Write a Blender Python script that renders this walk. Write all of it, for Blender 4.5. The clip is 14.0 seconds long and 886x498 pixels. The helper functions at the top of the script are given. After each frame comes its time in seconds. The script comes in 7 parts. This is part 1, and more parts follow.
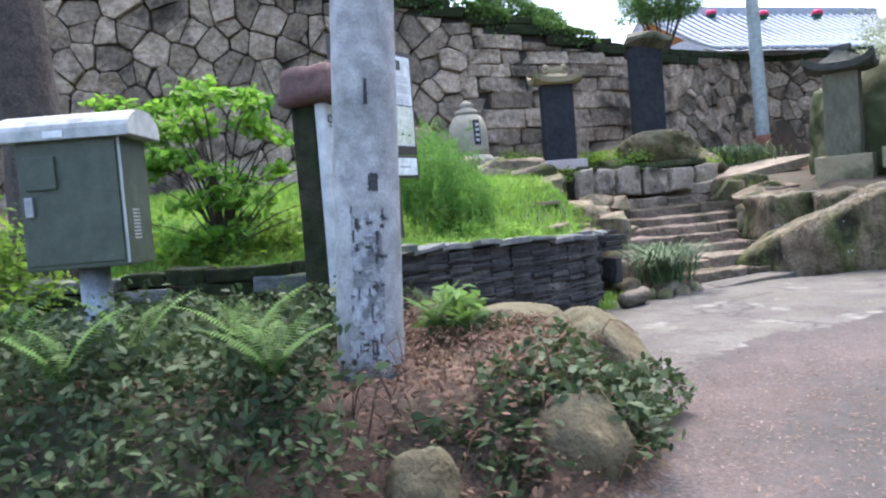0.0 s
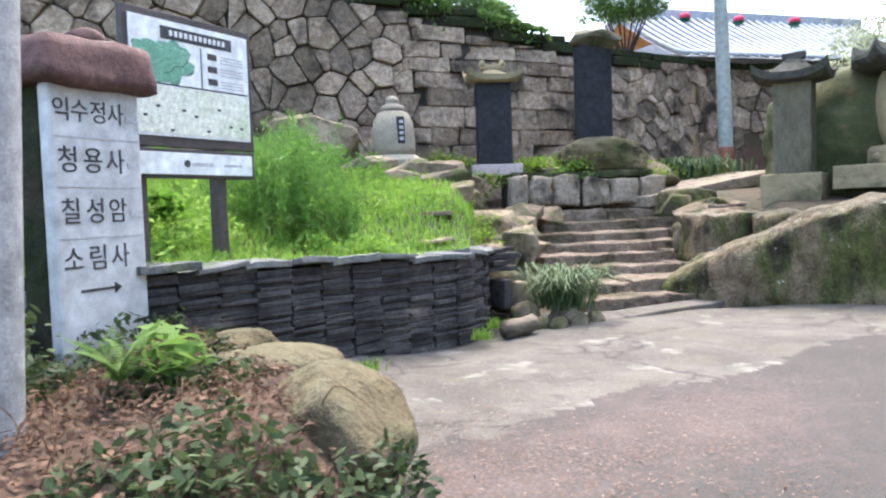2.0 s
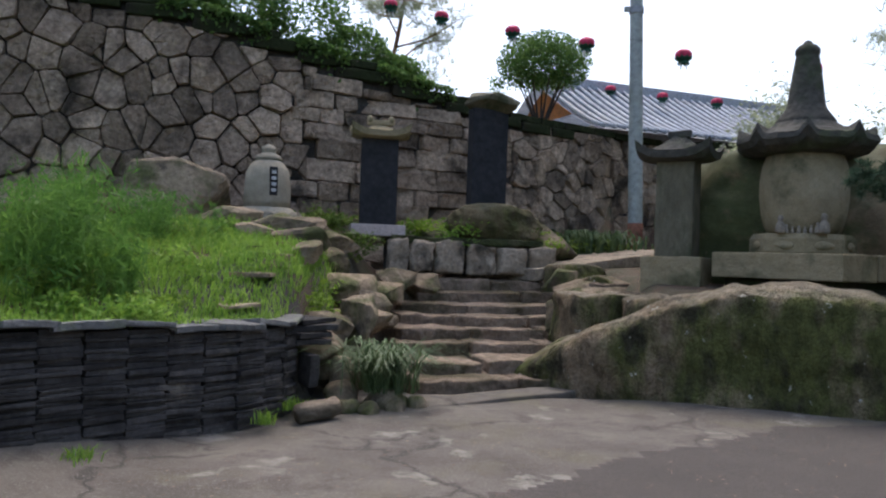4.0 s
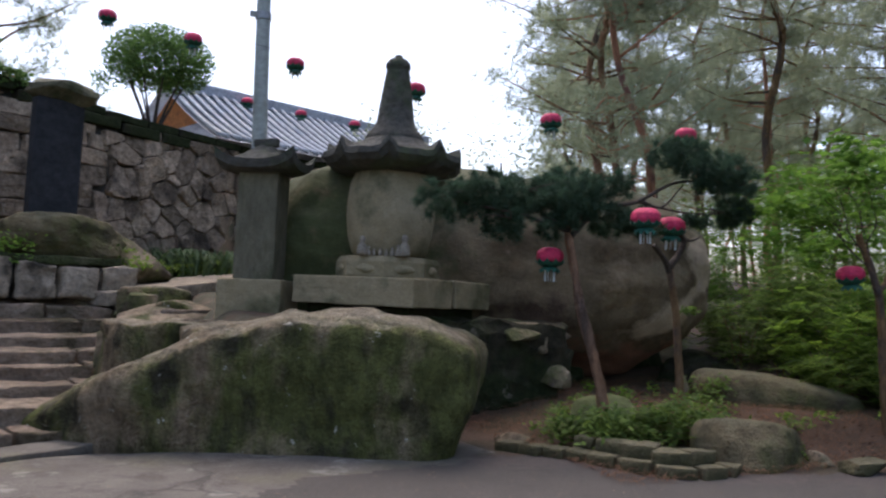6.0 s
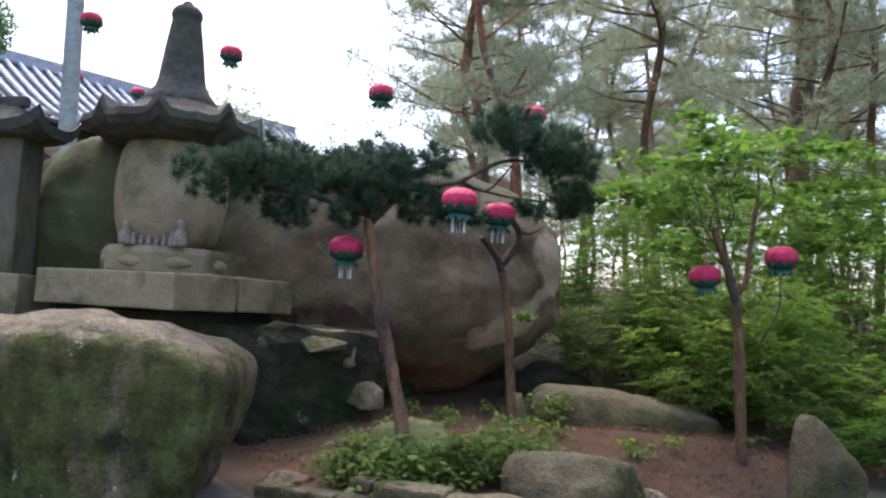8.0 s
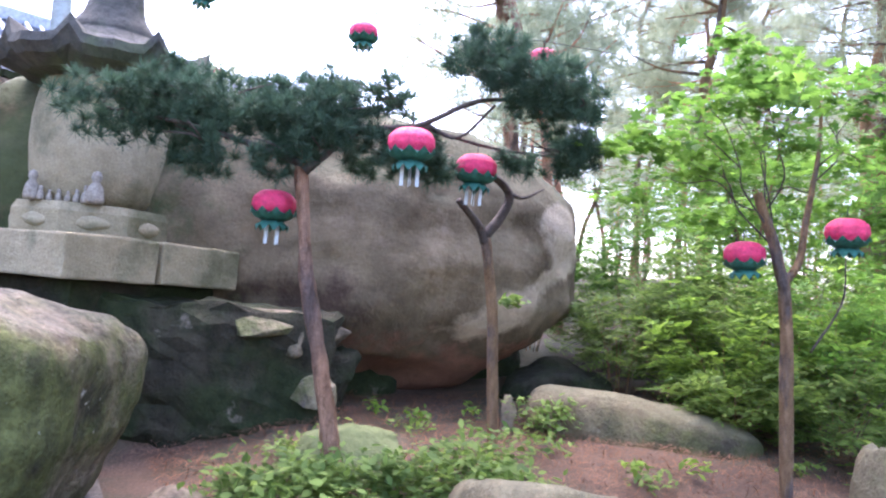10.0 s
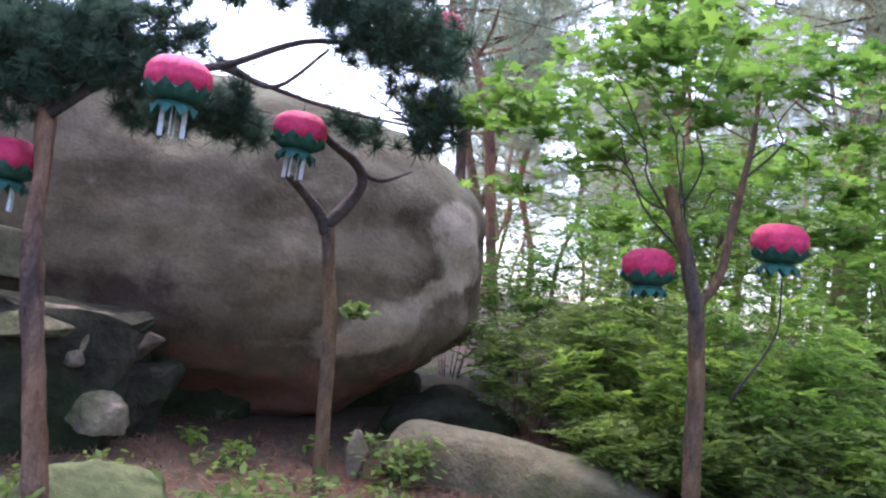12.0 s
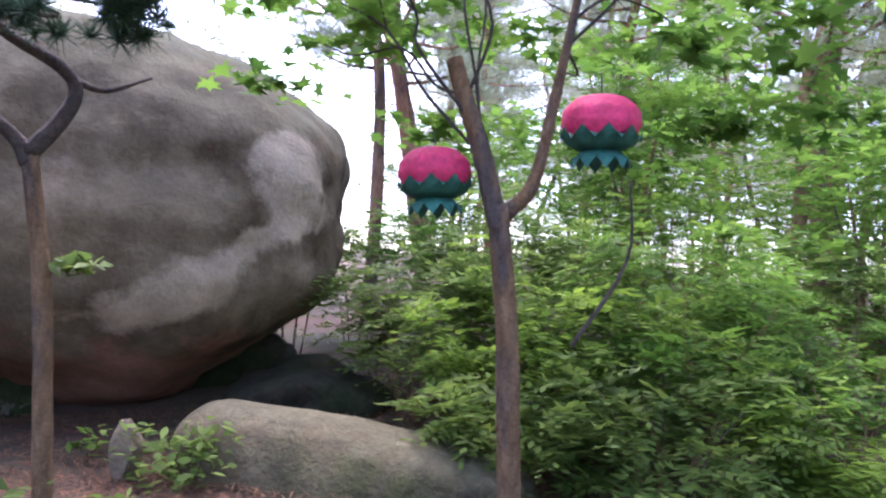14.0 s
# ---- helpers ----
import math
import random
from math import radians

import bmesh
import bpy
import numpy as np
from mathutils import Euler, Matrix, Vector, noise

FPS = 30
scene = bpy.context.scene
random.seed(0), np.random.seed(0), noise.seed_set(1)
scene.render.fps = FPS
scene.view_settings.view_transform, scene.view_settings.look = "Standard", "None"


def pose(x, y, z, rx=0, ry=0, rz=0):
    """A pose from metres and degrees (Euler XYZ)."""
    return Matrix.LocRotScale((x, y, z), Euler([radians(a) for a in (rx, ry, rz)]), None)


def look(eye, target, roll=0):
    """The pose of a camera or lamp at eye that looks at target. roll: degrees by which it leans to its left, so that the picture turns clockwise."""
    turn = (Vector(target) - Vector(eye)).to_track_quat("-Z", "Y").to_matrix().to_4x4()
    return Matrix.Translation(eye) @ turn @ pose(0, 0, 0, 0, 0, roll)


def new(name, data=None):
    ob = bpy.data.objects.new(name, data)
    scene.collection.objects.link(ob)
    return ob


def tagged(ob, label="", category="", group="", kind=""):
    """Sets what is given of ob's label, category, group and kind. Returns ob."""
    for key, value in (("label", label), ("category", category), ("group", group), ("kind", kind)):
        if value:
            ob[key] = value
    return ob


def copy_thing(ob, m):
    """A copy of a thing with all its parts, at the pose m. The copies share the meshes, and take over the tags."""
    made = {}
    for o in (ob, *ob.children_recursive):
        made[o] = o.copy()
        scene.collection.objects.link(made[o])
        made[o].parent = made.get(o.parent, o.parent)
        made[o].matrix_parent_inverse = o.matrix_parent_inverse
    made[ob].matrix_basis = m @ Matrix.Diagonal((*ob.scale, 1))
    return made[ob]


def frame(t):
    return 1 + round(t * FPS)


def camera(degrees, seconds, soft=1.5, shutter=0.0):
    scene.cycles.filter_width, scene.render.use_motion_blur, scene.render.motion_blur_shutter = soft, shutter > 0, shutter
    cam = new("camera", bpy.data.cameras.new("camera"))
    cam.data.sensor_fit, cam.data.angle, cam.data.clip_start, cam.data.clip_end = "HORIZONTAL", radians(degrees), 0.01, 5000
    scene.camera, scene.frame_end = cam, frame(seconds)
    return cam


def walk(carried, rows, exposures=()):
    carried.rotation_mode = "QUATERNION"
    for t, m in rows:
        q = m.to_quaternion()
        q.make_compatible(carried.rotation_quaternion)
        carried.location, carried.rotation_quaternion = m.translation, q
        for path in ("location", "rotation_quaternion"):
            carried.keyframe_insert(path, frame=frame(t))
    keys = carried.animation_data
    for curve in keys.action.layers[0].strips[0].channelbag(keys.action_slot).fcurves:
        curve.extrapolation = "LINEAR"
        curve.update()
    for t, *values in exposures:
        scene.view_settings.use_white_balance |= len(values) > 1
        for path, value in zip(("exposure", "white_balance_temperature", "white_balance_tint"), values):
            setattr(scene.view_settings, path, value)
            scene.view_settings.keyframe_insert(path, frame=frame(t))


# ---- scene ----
cam = camera(58.8, 14.0, soft=2.2, shutter=0.15)
METRES, EYE, TILT, LEAN, TURN = 13.0, 1.35, -3.0, 4.5, 0.0
ROWS = [
    (0.0, 0.0, 0.0, 0.0, 0.0, 0.0, 0.0),
    (0.5, 0.0275, 0.0212, 0.0027, 1.9, -3.15, -3.26),
    (1.0, 0.0503, 0.0499, 0.0067, 3.24, -2.77, -3.79),
    (1.5, 0.079, 0.07, 0.0114, 1.37, -1.77, -4.14),
    (2.0, 0.1088, 0.089, 0.0168, -0.05, -0.2, -2.61),
    (4.5, 0.2468, 0.1673, 0.0436, -3.3, 4.47, -6.98),
    (5.0, 0.2727, 0.1879, 0.0485, -5.65, 5.01, -6.38),
    (5.5, 0.3188, 0.2146, 0.0546, -16.95, 7.11, -5.46),
    (6.0, 0.3603, 0.2305, 0.0561, -25.23, 8.3, -5.45),
    (6.5, 0.3988, 0.2529, 0.0609, -31.43, 9.72, -6.24),
    (7.0, 0.4286, 0.2674, 0.0651, -29.36, 10.43, -8.23),
    (7.5, 0.4624, 0.2857, 0.0696, -29.6, 9.82, -6.91),
    (8.0, 0.4958, 0.3063, 0.0723, -32.14, 9.39, -5.37),
    (10.5, 0.6361, 0.3901, 0.0856, -25.78, 7.83, -7.3),
    (11.0, 0.666, 0.4008, 0.0903, -23.89, 9.42, -6.6),
    (11.5, 0.6943, 0.4237, 0.0942, -24.44, 9.78, -7.49),
    (12.0, 0.7264, 0.437, 0.097, -29.11, 10.04, -10.69),
    (12.5, 0.759, 0.449, 0.1011, -29.0, 9.56, -9.95),
    (13.0, 0.7936, 0.4612, 0.1046, -34.7, 10.61, -9.18),
    (13.5, 0.8238, 0.4669, 0.1071, -28.76, 9.33, -7.75),
    (14.0, 0.8531, 0.4776, 0.108, -28.47, 7.85, -6.84),
]
walk(cam, [(t, pose(0, 0, EYE, TILT, LEAN, TURN) @ pose(METRES * x, METRES * y, METRES * z, 90 + pitch, roll, yaw)) for t, x, y, z, yaw, pitch, roll in ROWS],
     exposures=[(0.0, 2.45, 5950, 12), (1.5, 2.65, 6200, 12), (2.2, 2.68, 6350, 10), (4.2, 1.1, 6400, 13), (5.0, 1.05, 6400, 14), (6.5, 1.25, 6400, 16), (7.3, 1.4, 6350, 17), (8.2, 2.2, 6300, 19), (10.2, 3.4, 5800, 27), (11.0, 2.65, 5800, 27), (11.6, 2.6, 5800, 28), (14.0, 2.85, 5750, 31)])

# ---- world, sun, exposure ----
SUN_AZ, SUN_EL = 8.0, 66.0          # degrees: clockwise from +y, above the horizon
world = bpy.data.worlds.new("overcast_sky")
scene.world = world
world.use_nodes = True
wn, wl = world.node_tree.nodes, world.node_tree.links
sky = wn.new("ShaderNodeTexSky")
sky.sky_type = "NISHITA"
sky.sun_disc = False
sky.sun_elevation, sky.sun_rotation = radians(SUN_EL), radians(SUN_AZ)
sky.air_density, sky.dust_density, sky.ozone_density = 1.0, 4.0, 1.5
wn["Background"].inputs[1].default_value = 0.15
wl.new(sky.outputs[0], wn["Background"].inputs[0])
sun_data = bpy.data.lights.new("sun", "SUN")
sun_data.energy, sun_data.angle, sun_data.color = 0.6, radians(30), (1.0, 0.97, 0.93)
sun = new("sun", sun_data)
sun.matrix_world = look((0, 0, 50), Vector((0, 0, 50)) - Vector((math.sin(radians(SUN_AZ)) * math.cos(radians(SUN_EL)), math.cos(radians(SUN_AZ)) * math.cos(radians(SUN_EL)), math.sin(radians(SUN_EL)))))


# ---- materials ----
def nodes_of(name, rough=0.9, metal=0.0):
    m = bpy.data.materials.new(name)
    m.use_nodes = True
    n, l = m.node_tree.nodes, m.node_tree.links
    b = n["Principled BSDF"]
    b.inputs["Roughness"].default_value, b.inputs["Metallic"].default_value = rough, metal
    return m, n, l, b


def rgba(c):
    return (c[0], c[1], c[2], 1.0)


def noise_fac(n, l, coord, scale, detail=5.0, lo=0.35, hi=0.65, stretch=None):
    """Noise between 0 and 1 with a soft threshold."""
    src = coord
    if stretch:
        mp = n.new("ShaderNodeMapping")
        mp.inputs["Scale"].default_value = stretch
        l.new(coord, mp.inputs[0])
        src = mp.outputs[0]
    t = n.new("ShaderNodeTexNoise")
    t.inputs["Scale"].default_value, t.inputs["Detail"].default_value = scale, detail
    t.inputs["Roughness"].default_value = 0.62
    l.new(src, t.inputs["Vector"])
    r = n.new("ShaderNodeMapRange")
    r.inputs[1].default_value, r.inputs[2].default_value = lo, hi
    l.new(t.outputs[0], r.inputs[0])
    return r.outputs[0]


def blend(n, l, fac, a, b):
    m = n.new("ShaderNodeMix")
    m.data_type = "RGBA"
    if isinstance(fac, float):
        m.inputs[0].default_value = fac
    else:
        l.new(fac, m.inputs[0])
    for v, s in ((a, m.inputs[6]), (b, m.inputs[7])):
        if isinstance(v, tuple):
            s.default_value = rgba(v)
        else:
            l.new(v, s)
    return m.outputs[2]


def surface(name, c1, c2, scale=3.0, grain=40.0, c3=None, stain=0.8, stain_at=(0.52, 0.66), rough=0.9, bump=0.5, metal=0.0, vary=0.0, stretch=None, c4=None, c4_scale=2.0, c4_at=(0.6, 0.7), bump_size=0.03, grain_amount=0.2, top=None, top_at=(0.55, 0.9), marks=(), lichen=None, mottle=0.3):
    """A worn natural surface: two tones, fine grain, up to two kinds of stain, bump, and tone by object."""
    m, n, l, b = nodes_of(name, rough, metal)
    if rough >= 0.85:
        b.inputs["Specular IOR Level"].default_value = 0.2
    co = n.new("ShaderNodeTexCoord").outputs["Object"]
    if vary:
        ge = n.new("ShaderNodeNewGeometry")
        co = ge.outputs["Position"]
    col = blend(n, l, noise_fac(n, l, co, scale, 6, 0.3, 0.7, stretch), c1, c2)
    if c3:
        col = blend(n, l, noise_fac(n, l, co, stain, 7, stain_at[0], stain_at[1], stretch), col, c3)
    if c4:
        col = blend(n, l, noise_fac(n, l, co, c4_scale, 8, c4_at[0], c4_at[1], stretch), col, c4)
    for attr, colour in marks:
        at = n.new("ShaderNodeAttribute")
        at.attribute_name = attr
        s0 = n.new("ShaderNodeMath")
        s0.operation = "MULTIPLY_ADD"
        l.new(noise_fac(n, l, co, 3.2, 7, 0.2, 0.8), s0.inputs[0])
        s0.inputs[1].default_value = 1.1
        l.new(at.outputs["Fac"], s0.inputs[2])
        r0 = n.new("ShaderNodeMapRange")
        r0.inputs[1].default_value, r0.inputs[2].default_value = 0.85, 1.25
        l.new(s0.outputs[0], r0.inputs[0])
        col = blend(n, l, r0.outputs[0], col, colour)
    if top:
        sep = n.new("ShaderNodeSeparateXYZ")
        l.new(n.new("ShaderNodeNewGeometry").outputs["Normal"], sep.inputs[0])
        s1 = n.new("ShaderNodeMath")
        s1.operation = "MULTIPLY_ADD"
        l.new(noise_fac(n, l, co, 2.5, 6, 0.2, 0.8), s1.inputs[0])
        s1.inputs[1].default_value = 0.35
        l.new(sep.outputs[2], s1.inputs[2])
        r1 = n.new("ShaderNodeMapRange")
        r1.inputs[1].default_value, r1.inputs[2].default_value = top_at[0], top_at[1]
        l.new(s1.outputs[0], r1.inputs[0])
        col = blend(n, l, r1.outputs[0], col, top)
    if lichen:
        col = blend(n, l, noise_fac(n, l, co, 7.0, 5, 0.66, 0.70), col, lichen)
    g = noise_fac(n, l, co, grain, 4, 0.25, 0.75)
    mul = n.new("ShaderNodeMapRange")
    mul.inputs[3].default_value, mul.inputs[4].default_value = 1 - grain_amount, 1 + grain_amount
    l.new(g, mul.inputs[0])
    mo = n.new("ShaderNodeMapRange")
    mo.inputs[3].default_value, mo.inputs[4].default_value = 1 - mottle, 1 + mottle
    l.new(noise_fac(n, l, co, scale * 5.3, 9, 0.3, 0.7, stretch), mo.inputs[0])
    mv = n.new("ShaderNodeMath")
    mv.operation = "MULTIPLY"
    l.new(mul.outputs[0], mv.inputs[0])
    l.new(mo.outputs[0], mv.inputs[1])
    val = mv.outputs[0]
    if vary:
        oi = n.new("ShaderNodeObjectInfo")
        ge2 = n.new("ShaderNodeNewGeometry")
        s = n.new("ShaderNodeMath")
        s.operation = "ADD"
        l.new(oi.outputs["Random"], s.inputs[0])
        l.new(ge2.outputs["Random Per Island"], s.inputs[1])
        fr = n.new("ShaderNodeMath")
        fr.operation = "FRACT"
        l.new(s.outputs[0], fr.inputs[0])
        mr = n.new("ShaderNodeMapRange")
        mr.inputs[3].default_value, mr.inputs[4].default_value = 1 - vary, 1 + vary
        l.new(fr.outputs[0], mr.inputs[0])
        mm = n.new("ShaderNodeMath")
        mm.operation = "MULTIPLY"
        l.new(val, mm.inputs[0])
        l.new(mr.outputs[0], mm.inputs[1])
        val = mm.outputs[0]
    hsv = n.new("ShaderNodeHueSaturation")
    l.new(val, hsv.inputs["Value"])
    l.new(col, hsv.inputs["Color"])
    l.new(hsv.outputs[0], b.inputs["Base Color"])
    if bump:
        h = n.new("ShaderNodeMath")
        h.operation = "MULTIPLY_ADD"
        l.new(noise_fac(n, l, co, scale * 3, 10, 0.2, 0.8, stretch), h.inputs[0])
        h.inputs[1].default_value = 3.0
        gs = n.new("ShaderNodeMath")
        gs.operation = "MULTIPLY"
        gs.inputs[1].default_value = 0.45
        l.new(g, gs.inputs[0])
        l.new(gs.outputs[0], h.inputs[2])
        bp = n.new("ShaderNodeBump")
        bp.inputs["Strength"].default_value, bp.inputs["Distance"].default_value = bump, bump_size
        l.new(h.outputs[0], bp.inputs["Height"])
        l.new(bp.outputs[0], b.inputs["Normal"])
    return m


def foliage(name, dark, light, through_part=0.4, rough=0.6, sheen=0.22):
    """Thin leaves that let light through, each leaf of its own tone."""
    m, n, l, b = nodes_of(name, rough)
    b.inputs["Specular IOR Level"].default_value = sheen
    ge = n.new("ShaderNodeNewGeometry")
    co = ge.outputs["Position"]
    a = n.new("ShaderNodeMath")
    a.operation = "MULTIPLY_ADD"
    l.new(ge.outputs["Random Per Island"], a.inputs[0])
    a.inputs[1].default_value = 0.6
    half = n.new("ShaderNodeMath")
    half.operation = "MULTIPLY"
    half.inputs[1].default_value = 0.4
    l.new(noise_fac(n, l, co, 1.3, 3, 0.3, 0.7), half.inputs[0])
    l.new(half.outputs[0], a.inputs[2])
    col = blend(n, l, a.outputs[0], dark, light)
    l.new(col, b.inputs["Base Color"])
    tr = n.new("ShaderNodeBsdfTranslucent")
    l.new(col, tr.inputs[0])
    mx = n.new("ShaderNodeMixShader")
    mx.inputs[0].default_value = through_part
    l.new(b.outputs[0], mx.inputs[1])
    l.new(tr.outputs[0], mx.inputs[2])
    l.new(mx.outputs[0], n["Material Output"].inputs[0])
    return m


def ground_mat(name, kind):
    m, n, l, b = nodes_of(name, 0.95)
    co = n.new("ShaderNodeNewGeometry").outputs["Position"]
    dull = kind == "road"
    litter = blend(n, l, noise_fac(n, l, co, 2.2, 6, 0.35, 0.65), (0.05, 0.038, 0.032) if dull else (0.038, 0.023, 0.014), (0.09, 0.067, 0.056) if dull else (0.085, 0.049, 0.029))
    litter = blend(n, l, noise_fac(n, l, co, 45, 3, 0.45, 0.66), litter, (0.135, 0.10, 0.083) if dull else (0.13, 0.078, 0.046))
    if kind == "earth":
        col = blend(n, l, noise_fac(n, l, co, 0.7, 6, 0.45, 0.6), litter, (0.05, 0.048, 0.024))
    elif kind == "road":
        tar = blend(n, l, noise_fac(n, l, co, 1.4, 6, 0.35, 0.65), (0.028, 0.024, 0.020), (0.046, 0.039, 0.032))
        tar = blend(n, l, noise_fac(n, l, co, 120, 2, 0.35, 0.7), tar, (0.085, 0.073, 0.061))
        at = n.new("ShaderNodeAttribute")
        at.attribute_name = "litter"
        s = n.new("ShaderNodeMath")
        s.operation = "MULTIPLY_ADD"
        l.new(noise_fac(n, l, co, 9, 6, 0.2, 0.8), s.inputs[0])
        s.inputs[1].default_value = 0.9
        l.new(at.outputs["Fac"], s.inputs[2])
        r = n.new("ShaderNodeMapRange")
        r.inputs[1].default_value, r.inputs[2].default_value = 0.85, 1.45
        l.new(s.outputs[0], r.inputs[0])
        col = blend(n, l, r.outputs[0], tar, litter)
    else:
        con = blend(n, l, noise_fac(n, l, co, 1.1, 7, 0.35, 0.65), (0.065, 0.055, 0.044), (0.13, 0.114, 0.092))
        con = blend(n, l, noise_fac(n, l, co, 0.6, 7, 0.53, 0.62), con, (0.095, 0.083, 0.055))
        con = blend(n, l, noise_fac(n, l, co, 2.6, 8, 0.52, 0.62), con, (0.068, 0.058, 0.046))
        con = blend(n, l, noise_fac(n, l, co, 1.7, 8, 0.60, 0.66), con, (0.20, 0.185, 0.155))
        v = n.new("ShaderNodeTexVoronoi")
        v.feature = "DISTANCE_TO_EDGE"
        v.inputs["Scale"].default_value = 0.55
        w = n.new("ShaderNodeTexNoise")
        w.inputs["Scale"].default_value, w.inputs["Detail"].default_value = 1.6, 8
        l.new(co, w.inputs["Vector"])
        ad = n.new("ShaderNodeVectorMath")
        ad.operation = "MULTIPLY_ADD"
        l.new(w.outputs["Color"], ad.inputs[0])
        ad.inputs[1].default_value = (1.2, 1.2, 0.0)
        l.new(co, ad.inputs[2])
        l.new(ad.outputs[0], v.inputs["Vector"])
        r = n.new("ShaderNodeMapRange")
        r.inputs[1].default_value, r.inputs[2].default_value = 0.0, 0.028
        r.inputs[3].default_value, r.inputs[4].default_value = 1.0, 0.0
        l.new(v.outputs["Distance"], r.inputs[0])
        gate = n.new("ShaderNodeMath")
        gate.operation = "MULTIPLY"
        l.new(r.outputs[0], gate.inputs[0])
        l.new(noise_fac(n, l, co, 0.9, 3, 0.42, 0.5), gate.inputs[1])
        col = blend(n, l, gate.outputs[0], con, (0.035, 0.03, 0.024))
        col = blend(n, l, noise_fac(n, l, co, 70, 3, 0.55, 0.75), col, (0.21, 0.195, 0.17))
    l.new(col, b.inputs["Base Color"])
    bp = n.new("ShaderNodeBump")
    bp.inputs["Strength"].default_value, bp.inputs["Distance"].default_value = 0.6, 0.012
    l.new(noise_fac(n, l, co, 60 if kind != "concrete" else 25, 6, 0.2, 0.8), bp.inputs["Height"])
    l.new(bp.outputs[0], b.inputs["Normal"])
    return m


M_EARTH, M_ROAD, M_CONC = ground_mat("leaf_litter_earth", "earth"), ground_mat("worn_asphalt", "road"), ground_mat("old_concrete", "concrete")
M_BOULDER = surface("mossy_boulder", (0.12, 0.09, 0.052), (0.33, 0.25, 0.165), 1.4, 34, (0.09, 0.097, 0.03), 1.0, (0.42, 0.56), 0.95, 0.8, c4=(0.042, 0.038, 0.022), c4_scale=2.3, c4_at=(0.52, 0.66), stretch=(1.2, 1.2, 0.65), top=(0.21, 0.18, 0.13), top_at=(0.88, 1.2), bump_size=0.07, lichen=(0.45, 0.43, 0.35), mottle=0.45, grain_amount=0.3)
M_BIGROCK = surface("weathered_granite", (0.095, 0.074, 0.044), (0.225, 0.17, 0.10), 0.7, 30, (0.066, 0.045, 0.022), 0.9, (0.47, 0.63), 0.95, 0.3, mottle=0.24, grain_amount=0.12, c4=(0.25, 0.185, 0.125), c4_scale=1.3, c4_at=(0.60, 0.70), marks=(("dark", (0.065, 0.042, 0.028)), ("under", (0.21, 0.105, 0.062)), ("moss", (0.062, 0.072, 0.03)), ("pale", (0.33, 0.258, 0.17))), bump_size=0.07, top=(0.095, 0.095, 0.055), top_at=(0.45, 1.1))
M_ROCK = surface("grey_field_rock", (0.17, 0.13, 0.085), (0.32, 0.25, 0.175), 2.2, 40, (0.08, 0.085, 0.035), 1.4, (0.47, 0.6), 0.95, 0.5, vary=0.28, c4=(0.09, 0.075, 0.055), c4_scale=3.1, c4_at=(0.55, 0.66), bump_size=0.04)
M_PALEROCK = surface("pale_broken_stone", (0.25, 0.2, 0.145), (0.43, 0.355, 0.265), 2.6, 40, (0.07, 0.06, 0.045), 1.8, (0.52, 0.66), 0.95, 0.6, vary=0.2)
M_MOSSEDGE = surface("dark_moss", (0.025, 0.028, 0.014), (0.07, 0.085, 0.03), 3.0, 50, (0.11, 0.10, 0.06), 1.6, (0.55, 0.7), 0.98, 0.8)
# paler tone on upward faces: the long rock's lit top put into colour
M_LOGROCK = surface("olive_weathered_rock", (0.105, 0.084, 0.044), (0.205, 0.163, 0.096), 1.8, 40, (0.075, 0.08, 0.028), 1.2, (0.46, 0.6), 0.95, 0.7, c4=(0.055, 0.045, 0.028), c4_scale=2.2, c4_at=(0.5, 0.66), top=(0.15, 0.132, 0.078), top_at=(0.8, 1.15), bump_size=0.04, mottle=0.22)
M_MOUND = surface("pale_green_moss", (0.075, 0.092, 0.035), (0.14, 0.155, 0.065), 2.4, 60, (0.12, 0.10, 0.06), 1.4, (0.56, 0.7), 0.97, 0.5, grain_amount=0.15, mottle=0.2)
# dark rock; in the hollow, wall top and sign back it carries shade
M_ROCKSHADE = surface("dark_rock_and_shade", (0.017, 0.016, 0.01), (0.05, 0.043, 0.027), 1.6, 40, (0.024, 0.031, 0.012), 1.2, (0.42, 0.55), 1.0, 0.5, c4=(0.15, 0.125, 0.092), c4_scale=1.6, c4_at=(0.65, 0.69), mottle=0.4)
M_STONE = surface("masonry_stone", (0.28, 0.208, 0.147), (0.5, 0.388, 0.28), 2.2, 40, (0.10, 0.08, 0.06), 1.3, (0.5, 0.65), 0.92, 0.9, vary=0.42, bump_size=0.045, mottle=0.4)
M_MORTAR = surface("dark_joint", (0.045, 0.042, 0.038), (0.08, 0.072, 0.06), 4, 60, rough=0.98)
M_STEP = surface("hewn_step_stone", (0.17, 0.125, 0.088), (0.34, 0.265, 0.195), 2.2, 45, (0.095, 0.08, 0.045), 1.4, (0.48, 0.62), 0.93, 0.9, bump_size=0.04, vary=0.22)
M_SLATE = surface("stacked_slate", (0.03, 0.028, 0.027), (0.078, 0.072, 0.067), 3.5, 70, (0.14, 0.122, 0.1), 1.5, (0.58, 0.68), 0.86, 0.4, vary=0.45)
M_CAPSLATE = surface("slate_cap", (0.085, 0.086, 0.083), (0.17, 0.17, 0.16), 3.0, 60, (0.10, 0.12, 0.06), 1.6, (0.52, 0.62), 0.8, 0.5, vary=0.2)
